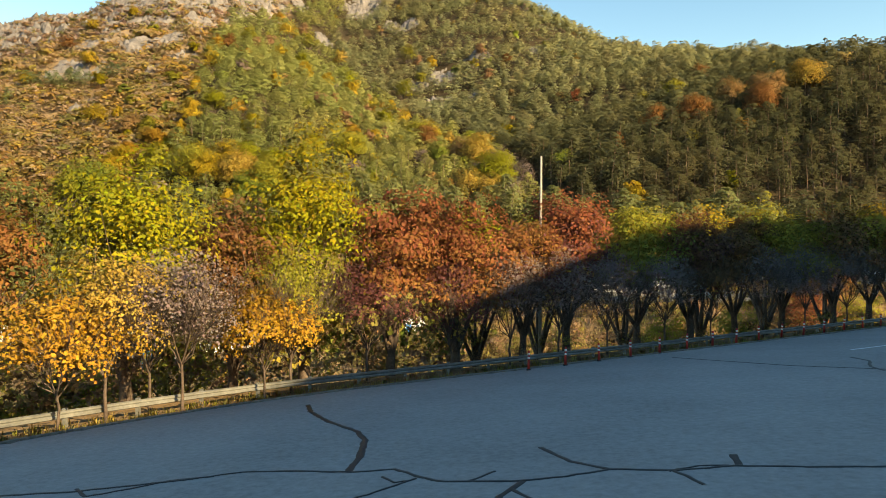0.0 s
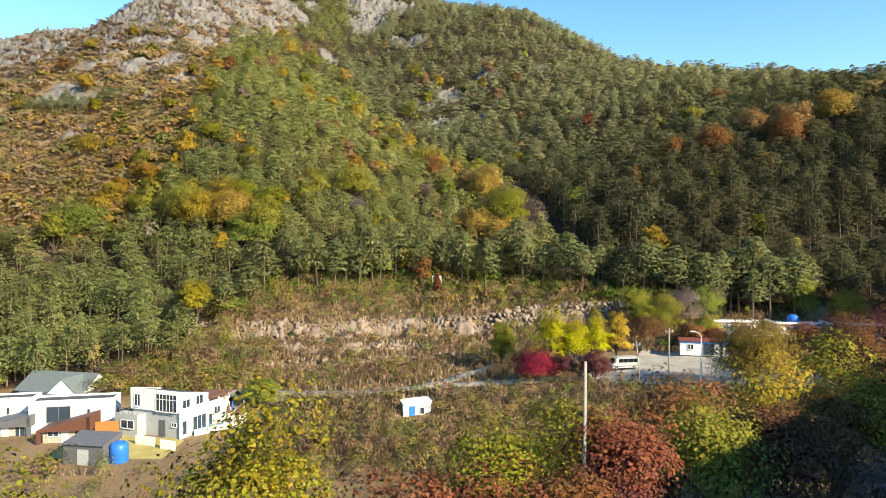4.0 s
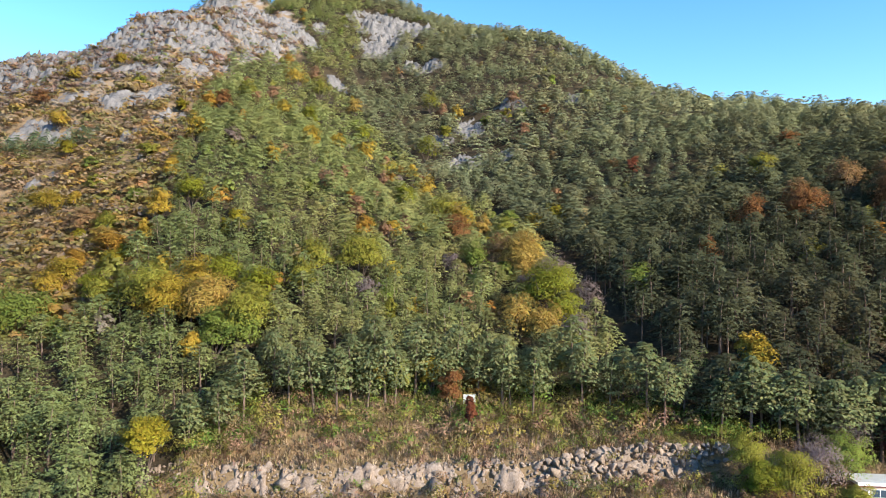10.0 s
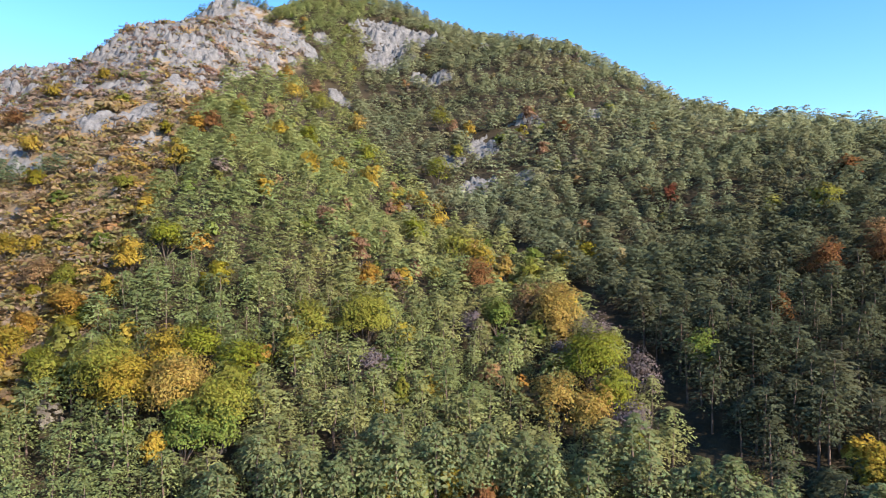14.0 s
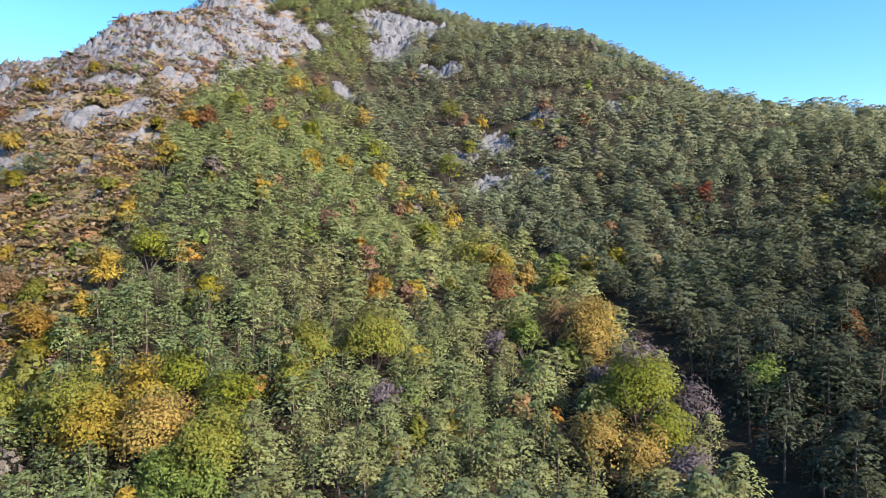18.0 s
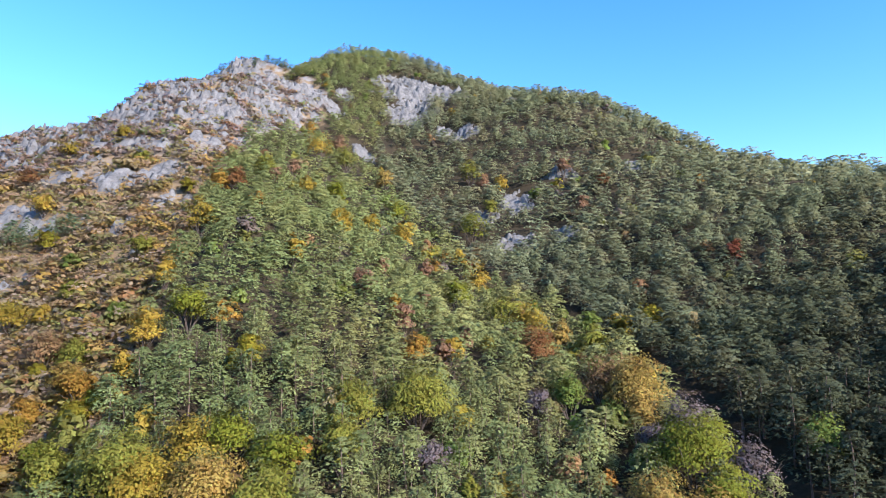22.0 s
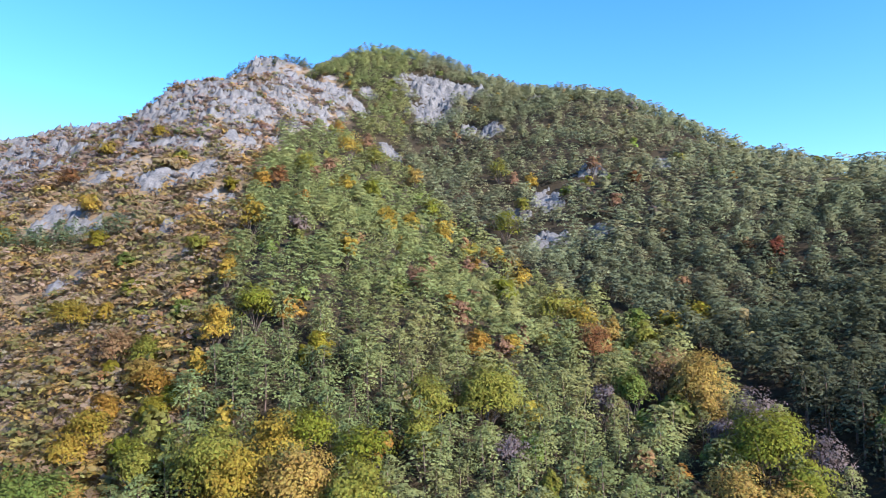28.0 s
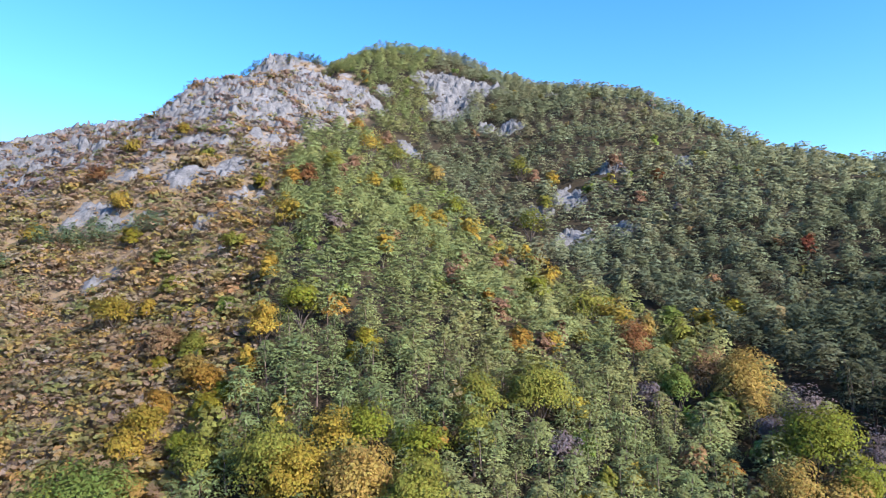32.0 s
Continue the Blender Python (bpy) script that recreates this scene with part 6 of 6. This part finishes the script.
# ---- cabin ----
cabin = thing("cabin", 35.2, 113.6, -2.2, "white portable cabin with blue fascia and red-brown roof", "cabin", -14)
boxed("wall", cabin, WHITE, 0, 5.6, 0, 2.8, 0.15, 2.05)
boxed("fascia", cabin, DOOR_BLUE, -0.1, 5.7, -0.12, 2.92, 2.05, 2.25, None, 0.01, "blue fascia board")
boxed("roof", cabin, RED_ROOF, -0.2, 5.8, -0.2, 3.0, 2.26, 2.33, (2.3, 2.3, 2.5, 2.5), 0.0, "red-brown sheet roof")
boxed("base", cabin, KERB, 0.1, 5.9, 0.1, 2.7, -0.3, 0.15)
window(cabin, "front", 0.0, 1.1, 1.05, 0.75, 0.75, 1)
window(cabin, "front", 0.0, 3.3, 0.35, 1.5, 1.7, 1, 0, STEEL, "door")
annex = thing("cabin", 41.1, 112.1, -2.35, "small cream annex with a blue roof edge beside the cabin", "cabin", -14)
boxed("wall", annex, WHITE, 0, 2.2, 0, 2.6, -0.1, 2.0)
boxed("roof", annex, DOOR_BLUE, -0.15, 2.35, -0.15, 2.75, 2.0, 2.2, None, 0.01, "blue roof edge")
window(annex, "front", 0.0, 0.7, 0.9, 0.7, 0.7, 0)


# ---- stepped flats ----
def flats(x, y, z, wide, label, tank):
    b = thing("apartment_building", x, y, z, label, "building", -3)
    for lvl, (y0, y1, z0, z1) in enumerate(((0, 6.2, 0, 3.1), (6.1, 11.0, 0, 4.55))):
        boxed("wall", b, BRICK, 0, wide, y0, y1, z0 - 1.5, z1)
        boxed("fascia", b, RED_ROOF, -0.12, wide + 0.12, y0 - 0.14, y1 + 0.1, z1, z1 + 0.14, None, 0.01, "brown band")
        boxed("roof", b, GREY_WALL, 0, wide, y0, y1, z1 + 0.14, z1 + 0.2)
        for p in ((-0.16, wide + 0.16, y0 - 0.18, y0 - 0.04), (-0.16, -0.02, y0 - 0.04, y1 + 0.1), (wide + 0.02, wide + 0.16, y0 - 0.04, y1 + 0.1)):
            boxed("parapet", b, WHITE, p[0], p[1], p[2], p[3], z1 + 0.14, z1 + 0.55, None, 0.012, "white parapet")
        for i in range(2):
            w = 1.6 + i * (wide - 4.6)
            window(b, "front", y0, w, z1 - 1.25, 1.9, 0.9, 1)
            c = 0.35 + i * (wide - 1.5)
            a = boxed("air_conditioner", b, WHITE, c, c + 0.8, y0 - 0.42, y0 - 0.02, z1 - 1.0, z1 - 0.35, None, 0.02, "white air conditioner")
            rod("fan_grille", a, GREY_SHED, [(c + 0.3, y0 - 0.425, z1 - 0.68), (c + 0.3, y0 - 0.435, z1 - 0.68)], [0.24, 0.23], 14)
    if tank:
        rod("water_tank", b, BLUE, [(3.2, 7.6, 4.76), (3.2, 7.6, 4.9), (3.2, 7.6, 5.8), (3.2, 7.6, 6.1), (3.2, 7.6, 6.2)], [0.9, 0.95, 0.93, 0.75, 0.3], 20, "blue plastic water tank")
    return b


flats(45.3, 121.4, -3.3, 7.4, "pale brick flats in two steps with white roof parapets", False)
flats(55.0, 118.8, -3.3, 9.0, "pale brick flats with parapets and a blue roof tank", True)
flats(66.2, 116.6, -3.3, 9.4, "pale brick flats in two steps beside the trees", False)
low_shed = thing("lean_to", 53.0, 112.6, -2.3, "low shed with a pale blue sheet roof", "shed", 4)
boxed("wall", low_shed, GREY_WALL, 0, 6, 0, 3, -0.3, 1.6)
boxed("roof", low_shed, LAMP_HEAD, -0.2, 6.2, -0.3, 3.1, 1.65, 1.72, (1.66, 1.66, 2.0, 2.0), 0.0, "pale sheet roof")

# ---- white house with a pool ----
house = thing("house", -42.3, 99.0, -10.5, "modern white two-storey house with a dark sloping roof", "house", -20)
boxed("wall", house, RENDER_WHITE, 0, 8.2, 0.0, 5.3, 3.45, 6.1, (6.1, 6.1, 5.0, 5.0), 0.0, "white upper storey")
boxed("wall", house, GREY_WALL, 0.3, 8.0, 0.2, 5.3, -0.6, 3.45, None, 0.0, "grey ground floor")
boxed("wall", house, RENDER_WHITE, 8.003, 8.19, 0.0, 5.3, -0.6, 3.447, None, 0.0, "white side wall")
boxed("roof", house, DARK_ROOF, 0.2, 8.0, 0.2, 5.2, 5.0, 5.1, (6.12, 6.12, 5.06, 5.06), 0.0, "dark roofing sheet")
for a in ((-0.02, 8.22, -0.02, 0.18), (-0.02, 0.18, 0.18, 5.3), (8.04, 8.22, 0.18, 5.3)):
    h0, h1 = 6.24 - 0.2075 * max(a[2], 0), 6.24 - 0.2075 * a[3]
    boxed("parapet", house, RENDER_WHITE, *a, 4.9, 6.2, (h0, h0, h1, h1), 0.0)
window(house, "front", 0.0, 4.3, 3.5, 3.3, 2.2, 5, 1)
window(house, "front", 0.0, 0.7, 3.9, 0.9, 1.5, 1)
boxed("door", house, GREY_SHED, 4.6, 5.6, 0.14, 0.2, 0.0, 2.3, None, 0.01, "dark entrance door")
window(house, "front", 0.2, 6.6, 1.6, 0.8, 0.45, 1)
bay = boxed("bay", house, GREY_WALL, -1.4, 2.4, -1.3, 0.29, -0.6, 3.0, None, 0.0, "grey projecting bay")
window(house, "front", -1.3, -0.3, 1.2, 2.1, 1.0, 1)
for i in range(6):
    boxed("baluster", house, STEEL, -1.35 + i * 0.73, -1.31 + i * 0.73, -1.28, -1.24, 3.0, 3.8)
boxed("handrail", house, STEEL, -1.38, 2.4, -1.29, -1.23, 3.8, 3.85)
for y0, z0, w, h in ((0.4, 4.0, 1.3, 1.0), (2.9, 4.0, 1.3, 1.1)):
    window(house, "right", 8.2, y0, z0, w, h, 1)
window(house, "right", 8.2, 0.4, 0.6, 0.7, 1.7, 0)
window(house, "right", 8.2, 2.3, 0.15, 2.5, 2.3, 2)
wing = thing("house", -42.3, 99.0, -10.5, "white lower wing with roof terrace and brown pergola slab", "house", -20)
boxed("wall", wing, RENDER_WHITE, 3.4, 8.1, 5.31, 10.0, -0.6, 3.5)
boxed("parapet", wing, RENDER_WHITE, 7.9, 8.12, 5.5, 10.0, 3.5, 3.75)
boxed("roof", wing, DECK_WOOD, 4.8, 8.4, 5.4, 10.2, 4.28, 4.38, None, 0.01, "brown pergola roof slab")
for y in (5.5, 7.6, 9.75):
    boxed("post", wing, WHITE, 7.95, 8.09, y, y + 0.14, 3.7, 4.28)
boxed("post", wing, WHITE, 4.6, 4.74, 9.75, 9.89, 3.5, 4.28)
boxed("handrail", wing, DECK_WOOD, 7.98, 8.06, 5.5, 9.9, 4.0, 4.06)
window(wing, "right", 8.1, 6.6, 1.9, 1.2, 0.9, 1)
window(wing, "right", 8.1, 5.5, 0.3, 0.7, 1.8, 0)
garden = thing("pool_terrace", -32.6, 98.4, -10.3, "brown deck with a blue pool and low white wall", "terrace", 46)
boxed("deck", garden, DECK_WOOD, 0.0, 8.8, 0.25, 4.4, -0.9, 0.35)
boxed("pool_rim", garden, WHITE, 0.1, 4.4, 0.5, 2.4, 0.35, 0.43)
boxed("water", garden, POOL_WATER, 0.25, 4.2, 0.65, 2.2, 0.40, 0.445, None, 0.0, "light blue pool water")
boxed("wall", garden, RENDER_WHITE, -1.0, 9.0, 0.0, 0.25, -1.4, 0.75)
boxed("wall", garden, STONE_CLAD, 8.75, 9.0, 0.25, 4.6, -1.0, 1.5)
boxed("back_wall", garden, STONE_CLAD, 4.6, 8.75, 4.4, 4.65, -1.0, 1.7)


def garden_chair(x, y, turn):
    c = thing("garden_chair", x, y, -9.95, "white plastic garden chair on the deck", "chair", turn, "chairs on the deck")
    boxed("seat", c, WHITE, -0.25, 0.25, -0.25, 0.25, 0.40, 0.44, None, 0.01)
    boxed("backrest", c, WHITE, -0.25, 0.25, 0.21, 0.25, 0.44, 0.88, None, 0.01)
    for lx in (-0.22, 0.18):
        for ly in (-0.22, 0.18):
            boxed("leg", c, WHITE, lx, lx + 0.04, ly, ly + 0.04, 0, 0.40)
        boxed("armrest", c, WHITE, lx, lx + 0.04, -0.2, 0.22, 0.62, 0.66)
    return c


for i, (du, dv) in enumerate(((5.0, 1.3), (5.7, 2.1), (6.3, 1.2), (7.1, 1.8))):
    m = garden.matrix_basis @ Vector((du, dv, 0))
    garden_chair(m.x, m.y, 40 + 70 * i)
for i, (du, dv, mat, words) in enumerate(((5.6, 3.4, DECK_WOOD, "closed brown sunshade on the deck"), (6.3, 3.6, BLUE, "closed blue sunshade on the deck"), (8.1, 3.7, WHITE, "closed white sunshade on the deck"))):
    m = garden.matrix_basis @ Vector((du, dv, 0.35))
    p = thing("sunshade", m.x, m.y, m.z, words, "parasol", 0, "sunshades on the deck")
    rod("pole", p, STEEL, [(0, 0, 0), (0, 0, 2.3)], [0.025, 0.025], 8)
    rod("canopy", p, mat, [(0, 0, 0.9), (0, 0, 1.2), (0, 0, 2.2), (0, 0, 2.35)], [0.1, 0.19, 0.09, 0.02], 10)
    boxed("foot", p, KERB, -0.22, 0.22, -0.22, 0.22, 0.0, 0.08)
fence = thing("garden_fence", -45.6, 96.2, -10.4, "orange-stained board fence beside the house", "fence", 12)
for i in range(12):
    boxed("board", fence, ORANGE_WOOD, i * 0.24, i * 0.24 + 0.225, 0, 0.03, 0.9, 2.25 + 0.01 * (i % 3))
boxed("wall", fence, RENDER_WHITE, -0.3, 3.0, -0.7, -0.45, -0.4, 0.95)
front_wall = thing("garden_wall", -39.6, 94.4, -10.5, "low rough white garden wall", "wall", -20)
boxed("wall", front_wall, RENDER_WHITE, 0, 3.0, 0, 0.25, -0.3, 1.15, None, 0.02)
boxed("wall", front_wall, RENDER_WHITE, 4.2, 6.4, -0.3, -0.05, -0.3, 1.1, None, 0.02)


def low_house(x, y, wide, deep, tall, label):
    b = thing("house", x, y, -10.4, label, "house", 14)
    boxed("wall", b, RENDER_WHITE, -wide, 0, 0, deep, -0.5, tall)
    boxed("roof", b, DARK_ROOF, -wide + 0.25, -0.25, 0.25, deep - 0.25, tall, tall + 0.06, None, 0.0, "dark flat roof")
    for p in ((-wide, 0, 0, 0.22), (-wide, 0, deep - 0.22, deep), (-wide, -wide + 0.22, 0.22, deep - 0.22), (-0.22, 0, 0.22, deep - 0.22)):
        boxed("parapet", b, RENDER_WHITE, *p, tall, tall + 0.28)
    window(b, "front", 0.0, -wide + 2.2, tall - 2.6, 2.8, 2.0, 1, 0, STEEL)
    window(b, "front", 0.0, -3.4, tall - 2.0, 0.3, 0.9, 0, 0, GREY_WALL)
    window(b, "right", 0.0, 1.2, tall - 2.4, 0.8, 1.0, 0)
    return b


low_house(-45.4, 101.0, 10.5, 3.6, 4.0, "long white flat-roofed house with a blue window")
low_house(-58.5, 104.4, 14.0, 3.4, 3.3, "low white flat-roofed house")


def annexe(x, y, wide, deep, h0, h1, mat, label):
    b = thing("annexe", x, y, -10.5, label, "building", 8)
    boxed("wall", b, STONE_CLAD, 0.3, wide - 0.3, 0.25, deep, -0.3, h0, (h0 - 0.35, h1 - 0.35, h1 - 0.35, h0 - 0.35), 0.0, "stone-clad wall")
    boxed("roof", b, mat, -0.3, wide + 0.25, -0.35, deep + 0.2, h0, h1, (h0 + 0.12, h1 + 0.12, h1 + 0.12, h0 + 0.12), 0.0, "sloping metal roof")
    for a in ((wide - 0.2, wide + 0.2, -0.35, 0.1, -0.2, h1), (-0.25, 0.15, -0.35, 0.1, -0.2, h0)):
        boxed("post", b, mat, *a)
    window(b, "front", 0.25, 0.9, 0.9, 1.3, 0.8, 1)
    window(b, "front", 0.25, wide - 1.8, 0.0, 1.1, 1.9, 1)
    boxed("door", b, WHITE, 2.5, 3.4, 0.2, 0.25, 0.0, 1.9, None, 0.01, "white door")
    return b


annexe(-51.6, 94.2, 5.9, 3.2, 1.6, 3.3, BROWN_STEEL, "stone-clad annexe under a brown mono-pitch roof")
annexe(-60.8, 96.6, 6.0, 4.6, 1.4, 2.7, GREY_SHED, "stone-clad annexe under a grey mono-pitch roof")
cottage = thing("house", -65.4, 111.8, -10.4, "white gabled house with a grey shingle roof", "house", -12)
boxed("wall", cottage, RENDER_WHITE, 0, 11, 0, 6.5, -0.5, 3.0)
bm = bmesh.new()
for x0, x1, y0, y1, e, r2 in ((-0.4, 11.4, -0.5, 7.0, 2.95, 5.4),):
    v = [bm.verts.new(p) for p in ((x0, y0, e), (x1, y0, e), (x1, y1, e), (x0, y1, e), (x0, (y0 + y1) / 2, r2), (x1, (y0 + y1) / 2, r2))]
    for f in ((0, 1, 5, 4), (2, 3, 4, 5), (0, 3, 2, 1), (1, 2, 5), (3, 0, 4)):
        bm.faces.new([v[i] for i in f])
part("roof", bm, SLATE_ROOF, cottage, "grey shingle roof")
bm = bmesh.new()
v = [bm.verts.new(p) for p in ((6.2, -1.5, 2.95), (11.6, -1.5, 2.95), (11.6, 3.2, 2.95), (6.2, 3.2, 2.95), (8.9, -1.5, 5.25), (8.9, 3.2, 5.25))]
for f in ((0, 4, 5, 3), (1, 2, 5, 4), (0, 3, 2, 1), (0, 1, 4), (2, 3, 5)):
    bm.faces.new([v[i] for i in f])
part("roof", bm, SLATE_ROOF, cottage, "grey shingle cross gable")
boxed("wall", cottage, RENDER_WHITE, 6.6, 11.2, -1.1, 0.0, -0.5, 2.94)
bm = bmesh.new()
v = [bm.verts.new(p) for p in ((6.5, -1.56, 2.98), (11.3, -1.56, 2.98), (8.9, -1.56, 5.05), (6.5, -1.5, 2.98), (11.3, -1.5, 2.98), (8.9, -1.5, 5.05))]
for f in ((0, 1, 2), (3, 5, 4), (0, 2, 5, 3), (1, 4, 5, 2), (0, 3, 4, 1)):
    bm.faces.new([v[i] for i in f])
part("gable", bm, RENDER_WHITE, cottage, "white gable")
bm = bmesh.new()
v = [bm.verts.new(p) for p in ((11.02, 0, 2.98), (11.02, 6.5, 2.98), (11.02, 3.25, 5.15), (11.42, 0, 2.98), (11.42, 6.5, 2.98), (11.42, 3.25, 5.15))]
for f in ((0, 1, 2), (3, 5, 4), (0, 2, 5, 3), (1, 4, 5, 2), (0, 3, 4, 1)):
    bm.faces.new([v[i] for i in f])
part("gable", bm, RENDER_WHITE, cottage, "white gable")
for x in (1.2, 4.6, 8.0):
    window(cottage, "front", 0.0, x, 0.9, 1.6, 1.2, 1)
window(cottage, "right", 11.0, 2.4, 0.9, 1.4, 1.2, 1)
store = thing("store_shed", -44.6, 87.2, -10.9, "dark grey sheet-metal store shed", "shed", -8)
boxed("wall", store, GREY_SHED, 0, 5.0, 0, 3.2, -0.3, 2.7, (2.5, 2.5, 3.1, 3.1))
boxed("roof", store, GREY_SHED, -0.15, 5.15, -0.2, 3.4, 2.5, 2.6, (2.6, 2.6, 3.25, 3.25), 0.0, "sheet roof")
boxed("door", store, GREY_WALL, 1.8, 3.2, -0.04, 0.0, 0.0, 2.0, None, 0.008)
tank = thing("water_tank", -38.6, 88.2, -10.75, "large blue plastic water tank", "water tank")
rod("body", tank, BLUE, [(0, 0, 0), (0, 0, 0.1), (0, 0, 0.9), (0, 0, 1.0), (0, 0, 2.1), (0, 0, 2.35)], [1.0, 1.04, 1.02, 1.06, 1.02, 0.75], 24)
rod("lid", tank, BLUE, [(0, 0, 2.35), (0, 0, 2.45)], [0.35, 0.3], 16)
lawn = sheet("dry_lawn", (-52, -30, 86, 99), LAWN, "dry yellowish lawn and sandy yard of the house", 0.05, 1.0, lambda x, y: -48 < x < -33.5 and 88.5 < y < 97.5 - 0.2 * (x + 40), "lawn")

# small sign board in the wood
board = thing("notice_board", -2.6, 146.2, float(height(-2.6, 146.2)), "small pale blue notice board at the edge of the wood", "sign")
for x in (-0.5, 0.45):
    boxed("post", board, STEEL, x, x + 0.06, 0, 0.06, -0.3, 3.4)
boxed("panel", board, LAMP_HEAD, -0.95, 0.95, -0.05, -0.004, 1.9, 3.4, None, 0.01)
